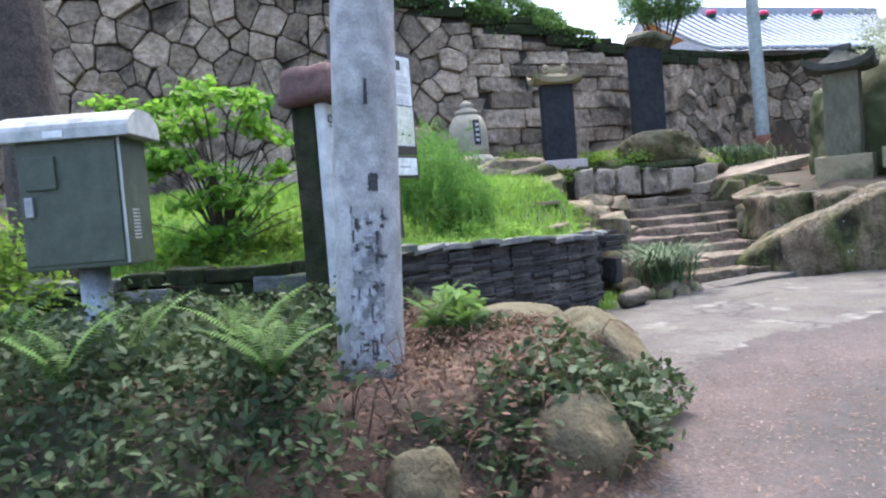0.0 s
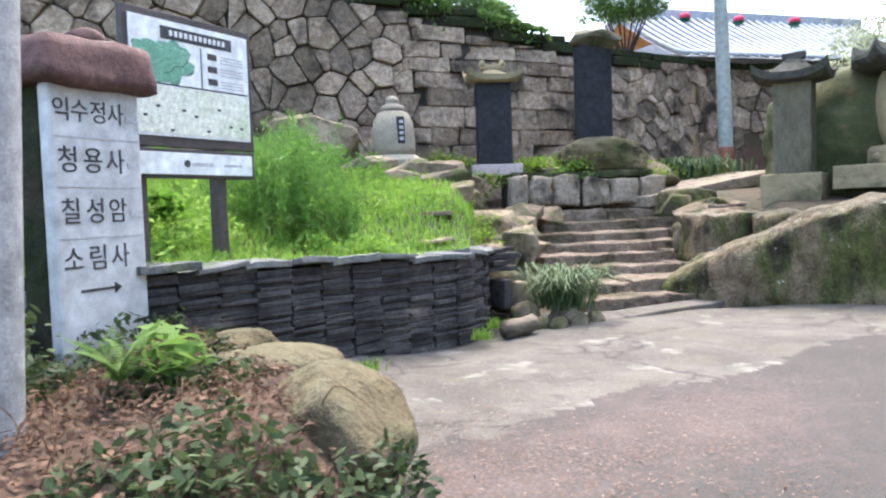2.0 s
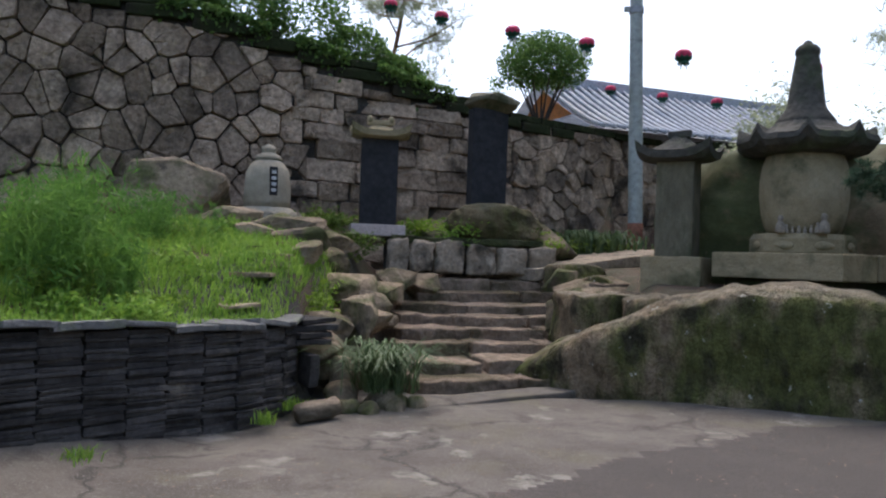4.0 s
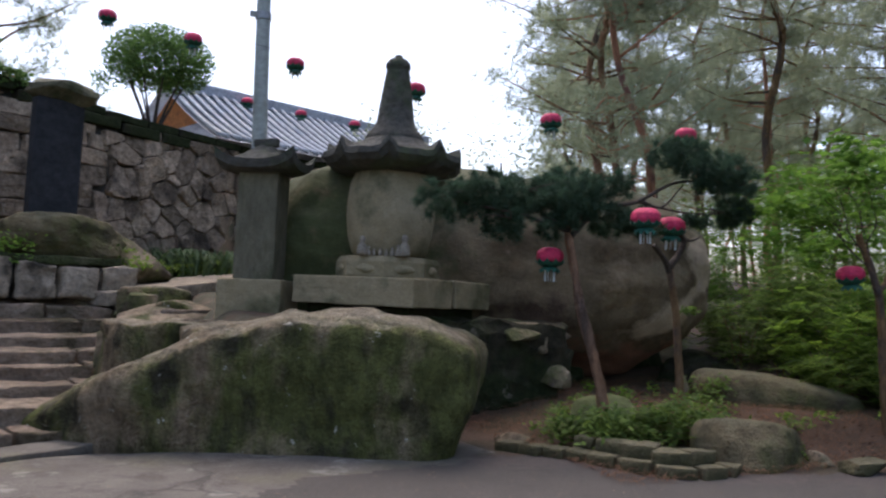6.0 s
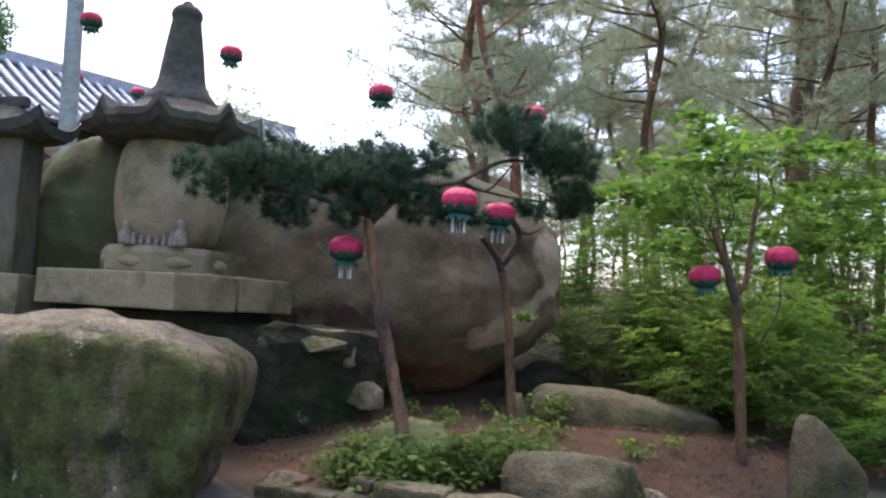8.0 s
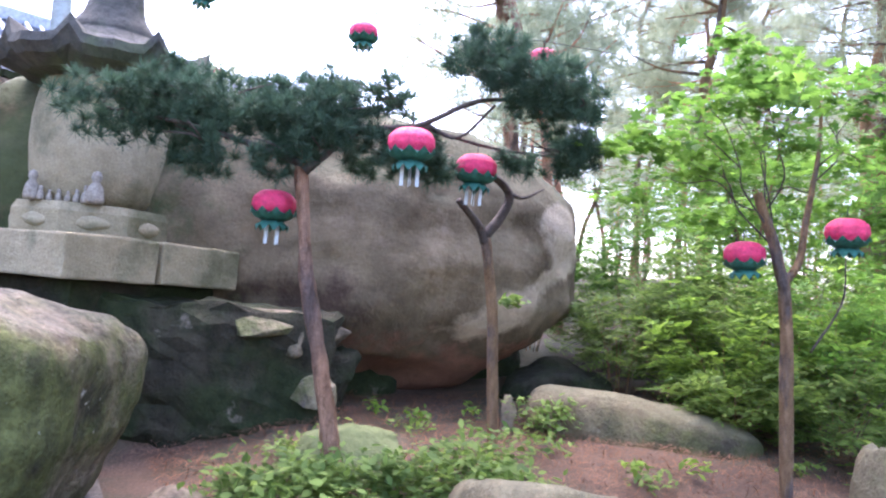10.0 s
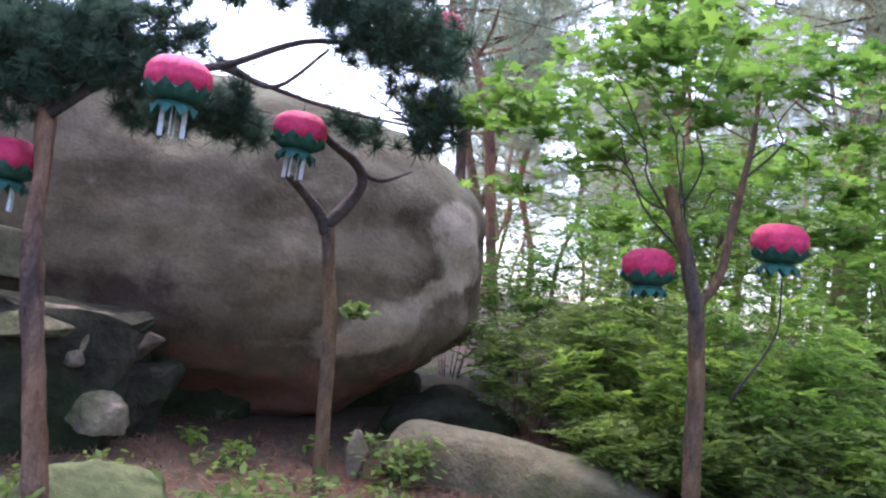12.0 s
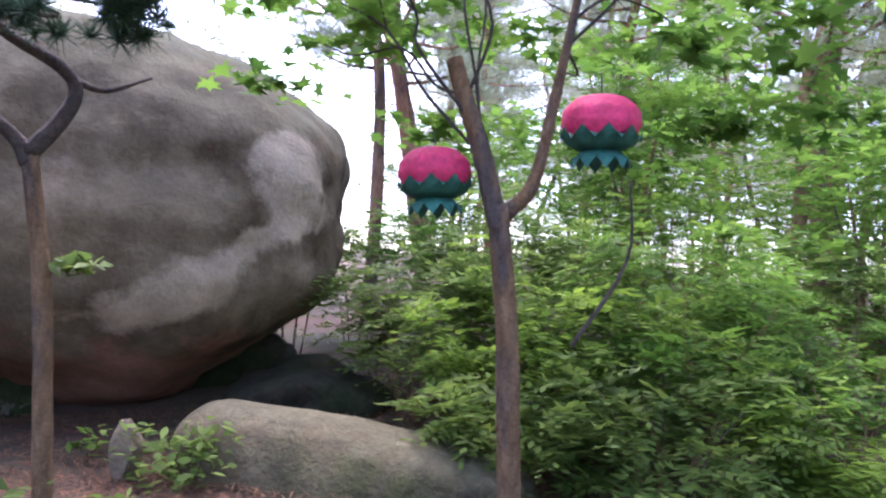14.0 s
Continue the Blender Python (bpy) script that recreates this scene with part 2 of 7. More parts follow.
M_GRANITE = surface("carved_granite", (0.225, 0.185, 0.105), (0.34, 0.283, 0.178), 2.2, 60, (0.12, 0.11, 0.055), 1.1, (0.5, 0.64), 0.9, 0.35, c4=(0.085, 0.085, 0.045), c4_scale=1.6, c4_at=(0.54, 0.7), mottle=0.1)
M_STELE = surface("dark_weathered_granite", (0.10, 0.092, 0.062), (0.19, 0.172, 0.115), 2.0, 60, (0.055, 0.06, 0.032), 1.1, (0.48, 0.62), 0.93, 0.4, mottle=0.15, stretch=(1.5, 1.5, 0.5))
# dark stone, lowered further to put the roof's shadow into the colour
M_ROOFSTONE = surface("dark_shadowed_roof_stone", (0.045, 0.043, 0.036), (0.095, 0.09, 0.074), 2.2, 70, (0.06, 0.07, 0.04), 1.4, (0.5, 0.62), 0.92, 0.5)
M_PALESTONE = surface("pale_stupa_granite", (0.24, 0.21, 0.155), (0.36, 0.325, 0.25), 2.5, 90, (0.24, 0.23, 0.18), 1.3, (0.52, 0.66), 0.9, 0.3, mottle=0.1)
M_BLACK = surface("black_polished_stone", (0.02, 0.021, 0.023), (0.036, 0.037, 0.04), 2, 60, (0.045, 0.043, 0.04), 1.0, (0.55, 0.75), 0.88, 0.15)
M_PINKGRANITE = surface("pink_granite", (0.42, 0.34, 0.31), (0.50, 0.42, 0.38), 8, 150, rough=0.8, bump=0.15)
M_POLE = surface("pole_concrete", (0.29, 0.285, 0.27), (0.38, 0.375, 0.36), 2.0, 80, (0.2, 0.205, 0.185), 1.5, (0.5, 0.66), 0.85, 0.3)
M_PEEL = surface("peeled_paper", (0.55, 0.55, 0.55), (0.68, 0.68, 0.68), 6, 80, (0.32, 0.32, 0.32), 9, (0.5, 0.56), 0.9, 0.3)
M_SOOT = surface("dark_scraps", (0.09, 0.09, 0.095), (0.16, 0.16, 0.16), 6, 80, rough=0.9)
M_LPOLE = surface("painted_lamp_pole", (0.30, 0.33, 0.30), (0.36, 0.39, 0.36), 1.5, 60, (0.22, 0.24, 0.2), 1, (0.55, 0.68), 0.7, 0.1)
M_RUST = surface("rusted_band", (0.22, 0.09, 0.06), (0.30, 0.14, 0.09), 3, 60, rough=0.9)
M_BOX = surface("olive_sheet_metal", (0.048, 0.06, 0.038), (0.062, 0.075, 0.048), 1.5, 90, (0.11, 0.12, 0.09), 2.2, (0.6, 0.7), 0.55, 0.08, grain_amount=0.12)
M_LID = surface("faded_metal_lid", (0.33, 0.34, 0.31), (0.42, 0.42, 0.39), 2, 80, (0.2, 0.21, 0.18), 3, (0.55, 0.68), 0.6, 0.1, grain_amount=0.12)
M_STEEL = surface("grey_steel", (0.25, 0.26, 0.27), (0.32, 0.33, 0.33), 3, 80, rough=0.5, metal=0.6, bump=0.1)
M_BOARDFRAME = surface("dark_brown_steel", (0.045, 0.035, 0.03), (0.07, 0.055, 0.048), 3, 80, rough=0.6, bump=0.1)
M_PANEL = surface("white_panel", (0.70, 0.71, 0.68), (0.76, 0.77, 0.74), 1.5, 60, (0.62, 0.62, 0.55), 1.2, (0.55, 0.7), 0.5, 0.02, grain_amount=0.05)
M_MAPGREEN = surface("map_green", (0.10, 0.27, 0.18), (0.18, 0.38, 0.25), 9, 60, rough=0.5, bump=0.0)
M_MAPPALE = surface("map_pale", (0.66, 0.67, 0.54), (0.72, 0.72, 0.6), 4, 60, (0.55, 0.6, 0.42), 3, (0.5, 0.6), 0.5, 0.0)
M_INK = surface("black_lettering", (0.03, 0.03, 0.03), (0.06, 0.06, 0.06), 5, 60, rough=0.7, bump=0.0)
M_GREYINK = surface("grey_lettering", (0.38, 0.38, 0.39), (0.48, 0.48, 0.48), 5, 60, rough=0.7, bump=0.0)
M_SIGN = surface("white_sign_paint", (0.44, 0.44, 0.43), (0.52, 0.52, 0.50), 1.5, 60, (0.35, 0.35, 0.32), 1.8, (0.55, 0.7), 0.6, 0.05, grain_amount=0.06)
M_SIGNCAP = surface("red_brown_cap", (0.07, 0.034, 0.029), (0.115, 0.056, 0.046), 3, 70, (0.19, 0.11, 0.085), 2, (0.58, 0.7), 0.8, 0.3)
M_BARK = surface("red_pine_bark", (0.19, 0.10, 0.055), (0.35, 0.205, 0.125), 5, 50, (0.09, 0.062, 0.048), 2, (0.45, 0.6), 0.95, 0.9, stretch=(1, 1, 0.3), vary=0.2)
M_ORANGEBARK = surface("orange_pine_bark", (0.36, 0.16, 0.10), (0.48, 0.25, 0.16), 4, 50, (0.2, 0.1, 0.08), 2, (0.5, 0.6), 0.95, 0.8, stretch=(1, 1, 0.3))
M_GREYBARK = surface("grey_brown_bark", (0.15, 0.088, 0.043), (0.26, 0.16, 0.083), 5, 60, (0.11, 0.085, 0.07), 3, (0.5, 0.6), 0.95, 0.8, stretch=(1, 1, 0.35))
M_DARKBARK = surface("dark_twig_bark", (0.055, 0.045, 0.038), (0.10, 0.08, 0.065), 6, 60, rough=0.95)
M_WOODCUT = surface("sawn_wood", (0.34, 0.27, 0.2), (0.42, 0.34, 0.26), 6, 50, rough=0.9, bump=0.2)
M_LOG = surface("weathered_log", (0.16, 0.125, 0.09), (0.27, 0.22, 0.165), 5, 50, (0.10, 0.085, 0.06), 3, (0.5, 0.62), 0.95, 0.6, stretch=(0.3, 1, 1))
# needles paled to put the wood's haze into their colour
M_HAZEPINE = foliage("hazed_pine_needles", (0.17, 0.205, 0.13), (0.40, 0.44, 0.28), 0.62)
M_CLOUDPINE = foliage("pruned_pine_needles", (0.02, 0.048, 0.03), (0.07, 0.12, 0.065), 0.3)
M_LEAF = foliage("bright_maple_leaves", (0.04, 0.11, 0.016), (0.185, 0.32, 0.048), 0.56)
M_SHRUB = foliage("shrub_leaves", (0.035, 0.09, 0.012), (0.29, 0.43, 0.06), 0.55)
M_SHADELEAF = foliage("shade_leaves", (0.045, 0.09, 0.02), (0.23, 0.32, 0.065), 0.5)
M_IVY = foliage("ivy_leaves", (0.010, 0.026, 0.010), (0.10, 0.135, 0.05), 0.3, 0.6, 0.25)
M_DRYLEAF = foliage("dry_leaves", (0.05, 0.03, 0.02), (0.21, 0.125, 0.08), 0.2, 0.8)
M_PALELEAF = foliage("pale_dry_leaves", (0.10, 0.06, 0.042), (0.30, 0.22, 0.16), 0.15, 0.85)
M_GRASS = foliage("fresh_grass", (0.10, 0.22, 0.03), (0.30, 0.46, 0.08), 0.45)
M_BUSH = foliage("young_shrub_leaves", (0.06, 0.17, 0.02), (0.24, 0.42, 0.05), 0.55)
M_WEED = foliage("weed_leaves", (0.05, 0.14, 0.025), (0.19, 0.34, 0.07), 0.5)
M_STRAP = foliage("strap_leaves", (0.03, 0.062, 0.024), (0.14, 0.20, 0.085), 0.3, 0.5)
M_FERN = foliage("fern_fronds", (0.06, 0.13, 0.03), (0.19, 0.31, 0.07), 0.45)
M_HEDGE = foliage("hedge_leaves", (0.045, 0.105, 0.03), (0.17, 0.285, 0.07), 0.5)
M_PETAL = surface("magenta_paper_petals", (0.50, 0.02, 0.075), (0.62, 0.035, 0.11), 6, 60, (0.40, 0.015, 0.05), 4, (0.5, 0.65), 0.7, 0.2, grain_amount=0.15)
M_CALYX = surface("dark_green_paper", (0.01, 0.075, 0.05), (0.02, 0.12, 0.08), 6, 60, rough=0.7, bump=0.1)
M_TASSEL = surface("white_paper_tag", (0.5, 0.55, 0.53), (0.65, 0.68, 0.66), 4, 40, rough=0.8, bump=0.0)
M_NEEDLE = foliage("red_brown_needles", (0.08, 0.04, 0.024), (0.27, 0.14, 0.075), 0.15, 0.9)
M_CABLE = surface("black_cable", (0.02, 0.02, 0.02), (0.04, 0.04, 0.04), 4, 40, rough=0.7, bump=0.0)
# tile grey lifted: the sky's reflection put into the colour
M_TILE = surface("sky_paled_roof_tile", (0.34, 0.37, 0.41), (0.46, 0.49, 0.53), 3, 60, (0.25, 0.27, 0.3), 1.5, (0.55, 0.66), 0.75, 0.2)
M_ORANGE = surface("orange_gable_paint", (0.62, 0.24, 0.06), (0.70, 0.30, 0.08), 2, 50, rough=0.7, bump=0.05)
M_PLASTER = surface("hall_plaster", (0.4, 0.36, 0.3), (0.5, 0.45, 0.38), 2, 50, rough=0.9, bump=0.1)
M_FIGURE = surface("small_figure_stone", (0.19, 0.16, 0.12), (0.30, 0.265, 0.21), 9, 80, rough=0.9, bump=0.1)


# ---- mesh helpers ----
def mesh_from(name, verts, faces, mat, smooth=False):
    me = bpy.data.meshes.new(name)
    me.from_pydata([tuple(v) for v in verts], [], [tuple(f) for f in faces])
    me.materials.append(mat)
    if smooth:
        me.polygons.foreach_set("use_smooth", [True] * len(me.polygons))
    me.update()
    return me


def leaf_mesh(name, v, mat, corners=4):
    """v: array (n, corners, 3): n separate flat leaves."""
    v = np.asarray(v, dtype=np.float32)
    n = len(v)
    me = bpy.data.meshes.new(name)
    me.vertices.add(n * corners)
    me.vertices.foreach_set("co", v.reshape(-1))
    me.loops.add(n * corners)
    me.loops.foreach_set("vertex_index", np.arange(n * corners, dtype=np.int32))
    me.polygons.add(n)
    me.polygons.foreach_set("loop_start", np.arange(0, n * corners, corners, dtype=np.int32))
    me.update(calc_edges=True)
    me.materials.append(mat)
    return me


def thing(name, label, category, at=(0, 0, 0), rz=0.0, group="", kind=""):
    ob = new(name)
    ob.matrix_world = pose(at[0], at[1], at[2], 0, 0, rz)
    ob.empty_display_size = 0.2
    return tagged(ob, label, category, group, kind)


def single(name, me, label, category, at=(0, 0, 0), rz=0.0, group="", kind=""):
    ob = new(name, me)
    ob.matrix_world = pose(at[0], at[1], at[2], 0, 0, rz)
    return tagged(ob, label, category, group, kind)


def child(name, me, parent, at=(0, 0, 0), rot=(0, 0, 0), label=""):
    ob = new(name, me)
    ob.parent = parent
    ob.matrix_basis = pose(at[0], at[1], at[2], rot[0], rot[1], rot[2])
    if label:
        ob["label"] = label
    return ob


def bm_mesh(name, bm, mat, smooth=False):
    me = bpy.data.meshes.new(name)
    bm.normal_update()
    bm.to_mesh(me)
    bm.free()
    me.materials.append(mat)
    if smooth:
        me.polygons.foreach_set("use_smooth", [True] * len(me.polygons))
    return me


def part(name, bm, mat, parent, label="", smooth=False, at=(0, 0, 0), rot=(0, 0, 0)):
    return child(name, bm_mesh(name, bm, mat, smooth), parent, at, rot, label)


def box_bm(sx, sy, sz, bevel=0.01, at=(0, 0, 0), taper=1.0, rough=0.0, cuts=0, seed=0):
    """A box standing on at, with bevelled and if wanted uneven edges."""
    bm = bmesh.new()
    bmesh.ops.create_cube(bm, size=1.0)
    for v in bm.verts:
        k = taper if v.co.z > 0 else 1.0
        v.co = Vector((v.co.x * sx * k, v.co.y * sy * k, (v.co.z + 0.5) * sz))
    if bevel:
        bmesh.ops.bevel(bm, geom=bm.edges[:], offset=bevel, segments=2, affect="EDGES", profile=0.6)
    if cuts:
        bmesh.ops.subdivide_edges(bm, edges=[e for e in bm.edges if e.calc_length() > 0.1], cuts=cuts, use_grid_fill=True)
    if rough:
        for v in bm.verts:
            v.co += noise.noise_vector(v.co * 3.0 + Vector((seed * 7.1, seed * 3.3, 0))) * rough + noise.noise_vector(v.co * 9.0 + Vector((0, seed * 5.7, seed))) * rough * 0.4
    bmesh.ops.translate(bm, verts=bm.verts, vec=at)
    return bm


def lathe_bm(profile, sides=32, at=(0, 0, 0), squash=1.0):
    """A turned body from (radius, height) pairs, closed at both ends."""
    bm = bmesh.new()
    rings = []
    for r, z in profile:
        rings.append([bm.verts.new((at[0] + r * math.cos(2 * math.pi * k / sides), at[1] + r * squash * math.sin(2 * math.pi * k / sides), at[2] + z)) for k in range(sides)])
    for a, b in zip(rings, rings[1:]):
        for k in range(sides):
            bm.faces.new((a[k], a[(k + 1) % sides], b[(k + 1) % sides], b[k]))
    bm.faces.new(rings[0][::-1])
    bm.faces.new(rings[-1])
    return bm


def tube_data(points, radii, sides=8, wobble=0.0, seed=0):
    pts = [Vector(p) for p in points]
    verts, faces = [], []
    ref = Vector((0.3, 0.9, 0.1))
    for i, p in enumerate(pts):
        d = (pts[min(i + 1, len(pts) - 1)] - pts[max(i - 1, 0)]).normalized()
        a = d.cross(ref).normalized()
        b = d.cross(a)
        for k in range(sides):
            w = 2 * math.pi * k / sides
            r = radii[i] * (1 + wobble * noise.noise(p * 4 + Vector((k * 1.7, seed, 0))))
            verts.append(p + (a * math.cos(w) + b * math.sin(w)) * r)
    for i in range(len(pts) - 1):
        for k in range(sides):
            faces.append((i * sides + k, i * sides + (k + 1) % sides, (i + 1) * sides + (k + 1) % sides, (i + 1) * sides + k))
    faces.append(tuple(range(sides))[::-1])
    faces.append(tuple((len(pts) - 1) * sides + k for k in range(sides)))
    return verts, faces


def tubes_mesh(name, runs, mat, sides=8, wobble=0.0):
    """Several limbs joined in one mesh; a run is (points, radii)."""
    verts, faces = [], []
    for i, (p, r) in enumerate(runs):
        v, f = tube_data(p, r, sides, wobble, i)
        n = len(verts)
        verts += v
        faces += [tuple(k + n for k in q) for q in f]
    return mesh_from(name, verts, faces, mat, True)


def bend(points, steps=5):
    """A smooth line through the points."""
    out = []
    p = [Vector(q) for q in points]
    p = [p[0] * 2 - p[1]] + p + [p[-1] * 2 - p[-2]]
    for i in range(1, len(p) - 2):
        for k in range(steps):
            t = k / steps
            out.append(0.5 * ((2 * p[i]) + (p[i + 1] - p[i - 1]) * t + (2 * p[i - 1] - 5 * p[i] + 4 * p[i + 1] - p[i + 2]) * t * t + (3 * p[i] - p[i - 1] - 3 * p[i + 1] + p[i + 2]) * t ** 3))
    out.append(p[-2])
    return out


def limb(points, r0, r1, steps=5):
    q = bend(points, steps)
    return q, [r0 + (r1 - r0) * (i / (len(q) - 1)) for i in range(len(q))]


def rock_bm(size, seed, sub=4, cuts=7, cut=(0.62, 0.92), rough=0.11, power=2.0, fine=0.028):
    """A worn rock: a rounded body with flattened sides and an uneven skin."""
    rng = random.Random(seed)
    bm = bmesh.new()
    bmesh.ops.create_icosphere(bm, subdivisions=sub, radius=1.0)
    planes = []
    for _ in range(cuts):
        d = Vector((rng.gauss(0, 1), rng.gauss(0, 1), rng.gauss(0, 0.8))).normalized()
        planes.append((d, rng.uniform(*cut)))
    off = Vector((seed * 3.17, seed * 1.73, seed * 0.71))
    for v in bm.verts:
        c = v.co.copy()
        k = (abs(c.x) ** power + abs(c.y) ** power + abs(c.z) ** power) ** (-1.0 / power)
        c *= k
        for d, h in planes:
            s = c.dot(d) - h
            if s > 0:
                c -= d * s * 0.85
        n = c.normalized()
        c += n * (noise.noise(c * 1.5 + off) * rough + noise.noise(c * 3.7 + off) * rough * 0.5 + noise.noise(c * 9 + off) * fine + noise.noise(c * 21 + off) * fine * 0.5)
        v.co = Vector((c.x * size[0], c.y * size[1], c.z * size[2]))
    return bm


def rock(name, at, size, seed, mat, label, rz=0.0, sub=4, category="rock", group="", **kw):
    return single(name, bm_mesh(name, rock_bm(size, seed, sub, **kw), mat, True), label, category, at, rz, group)


def hewn_bm(size, seed, points=16, bevel=0.07, power=3.0, rough=0.035, cuts=2):
    """An angular field stone: a hull of scattered corners with worn edges and an uneven skin."""
    rng = random.Random(seed)
    bm = bmesh.new()
    for _ in range(points):
        d = Vector((rng.gauss(0, 1), rng.gauss(0, 1), rng.gauss(0, 1)))
        k = (abs(d.x) ** power + abs(d.y) ** power + abs(d.z) ** power) ** (-1.0 / power) * rng.uniform(0.86, 1.08)
        bm.verts.new(d * k)
    bmesh.ops.convex_hull(bm, input=bm.verts[:])
    bmesh.ops.delete(bm, geom=[v for v in bm.verts if not v.link_faces], context="VERTS")
    bmesh.ops.dissolve_limit(bm, angle_limit=0.3, verts=bm.verts[:], edges=bm.edges[:])
    bmesh.ops.bevel(bm, geom=bm.edges[:], offset=bevel, segments=2, affect="EDGES", profile=0.55)
    bmesh.ops.triangulate(bm, faces=bm.faces[:])
    for _ in range(cuts):
        bmesh.ops.subdivide_edges(bm, edges=[e for e in bm.edges if e.calc_length() > 0.22], cuts=1)
        bmesh.ops.triangulate(bm, faces=[f for f in bm.faces if len(f.verts) > 3])
    off = Vector((seed * 1.37, seed * 0.61, seed * 2.3))
    for v in bm.verts:
        c = v.co
        v.co = c + c.normalized() * (noise.noise(c * 2.2 + off) * rough * 1.6 + noise.noise(c * 6 + off) * rough)
        v.co = Vector((v.co.x * size[0], v.co.y * size[1], v.co.z * size[2]))
    return bm


def stone(name, at, size, seed, mat, label, rz=0.0, category="rock", group="", **kw):
    return single(name, bm_mesh(name, hewn_bm(size, seed, **kw), mat), label, category, at, rz, group)


rs = np.random.RandomState(7)


def leaf_quads(centres, size, flat=0.5, aspect=0.5, droop=0.0, rng=None, face=None):
    """A folded rhombic leaf at each centre: array (n, 4, 3)."""
    rng = rng or rs
    c = np.asarray(centres, dtype=float)
    n = len(c)
    a = rng.normal(size=(n, 3))
    a[:, 2] = a[:, 2] * (1 - flat) - droop
    a /= np.linalg.norm(a, axis=1)[:, None]
    up = rng.normal(size=(n, 3)) * (1 - flat) + np.array([0, 0, 1.0]) * flat * 2
    s = np.cross(a, up)
    s /= np.linalg.norm(s, axis=1)[:, None] + 1e-9
    nn = np.cross(s, a)
    L = (size * rng.uniform(0.6, 1.3, n))[:, None]
    tip, base = c + a * L * 0.5, c - a * L * 0.5
    l1, l2 = c + s * L * aspect * 0.5 + nn * L * 0.08, c - s * L * aspect * 0.5 + nn * L * 0.08
    return np.stack([base, l1, tip, l2], axis=1)


def shaped_leaves(centres, size, outline, flat=0.5, droop=0.0, fold=0.1, rng=None, heading=None):
    """A leaf with the given outline (along, across) at each centre: array (n, k, 3)."""
    rng = rng or rs
    c = np.asarray(centres, dtype=float)
    n = len(c)
    a = rng.normal(size=(n, 3)) if heading is None else np.asarray(heading, dtype=float) + rng.normal(size=(n, 3)) * 0.25
    a[:, 2] = a[:, 2] * (1 - flat) - droop
    a /= np.linalg.norm(a, axis=1)[:, None] + 1e-9
    up = rng.normal(size=(n, 3)) * (1 - flat) + np.array([0, 0, 1.0]) * flat * 2
    w = np.cross(a, up)
    w /= np.linalg.norm(w, axis=1)[:, None] + 1e-9
    nn = np.cross(w, a)
    L = (size * rng.uniform(0.65, 1.25, n))[:, None]
    return np.stack([c + a * L * u + w * L * v + nn * L * (abs(v) * fold - 0.12 * u * u) for u, v in outline], axis=1)


OVATE = ((-0.5, 0.0), (-0.25, 0.2), (0.05, 0.23), (0.5, 0.0), (0.05, -0.23), (-0.25, -0.2))
PALMATE = ((-0.45, 0.0), (-0.2, 0.12), (-0.3, 0.42), (0.02, 0.2), (0.2, 0.45), (0.2, 0.14), (0.55, 0.0), (0.2, -0.14), (0.2, -0.45), (0.02, -0.2), (-0.3, -0.42), (-0.2, -0.12))


def sprays(bases, length, leaflet, pairs, rng, droop=0.35, heading=None):
    """Feathered leaves: leaflets in pairs along a drooping stalk from each base. Array (n, 4, 3)."""
    c = np.asarray(bases, dtype=float)
    n = len(c)
    w = rng.uniform(0, 6.283, n)
    h = np.stack([np.cos(w), np.sin(w), rng.uniform(-0.1, 0.5, n)], 1)
    if heading is not None:
        h = h * 0.6 + np.asarray(heading)
    h /= np.linalg.norm(h, axis=1)[:, None] + 1e-9
    side = np.cross(h, np.array([0, 0, 1.0]) + rng.normal(size=(n, 3)) * 0.22)
    side /= np.linalg.norm(side, axis=1)[:, None] + 1e-9
    L = (length * rng.uniform(0.7, 1.2, n))[:, None]
    out = []
    for k in range(pairs + 1):
        f = 0.25 + 0.75 * k / pairs
        p = c + h * L * f
        p[:, 2] -= (droop * L * f * f)[:, 0]
        for sgn in ((-1, 1) if k < pairs else (0,)):
            d = h * (0.55 if sgn else 1.0) + side * sgn
            d = d + rng.normal(size=(n, 3)) * 0.12
            d[:, 2] -= 0.18
            d /= np.linalg.norm(d, axis=1)[:, None]
            x = np.cross(d, np.cross(h, side) + rng.normal(size=(n, 3)) * 0.2)
            x /= np.linalg.norm(x, axis=1)[:, None] + 1e-9
            l = leaflet * (1.15 - 0.5 * abs(f - 0.55))
            out.append(np.stack([p, p + d * l * 0.5 + x * l * 0.2, p + d * l, p + d * l * 0.5 - x * l * 0.2], 1))
    return np.concatenate(out)


def blob_points(n, centre, radii, rng=None, shell=0.55, clumps=0, clump_r=0.2):
    """Points in a rough ellipsoid, gathered towards its skin and in clumps."""
    rng = rng or rs
    d = rng.normal(size=(n, 3))
    d /= np.linalg.norm(d, axis=1)[:, None]
    r = shell + (1 - shell) * rng.uniform(size=(n, 1)) ** 0.7
    p = d * r
    if clumps:
        k = rng.normal(size=(clumps, 3))
        k /= np.linalg.norm(k, axis=1)[:, None]
        k *= rng.uniform(0.35, 1.0, (clumps, 1))
        p = k[rng.randint(0, clumps, n)] + rng.normal(size=(n, 3)) * clump_r
    return p * np.array(radii) + np.array(centre)


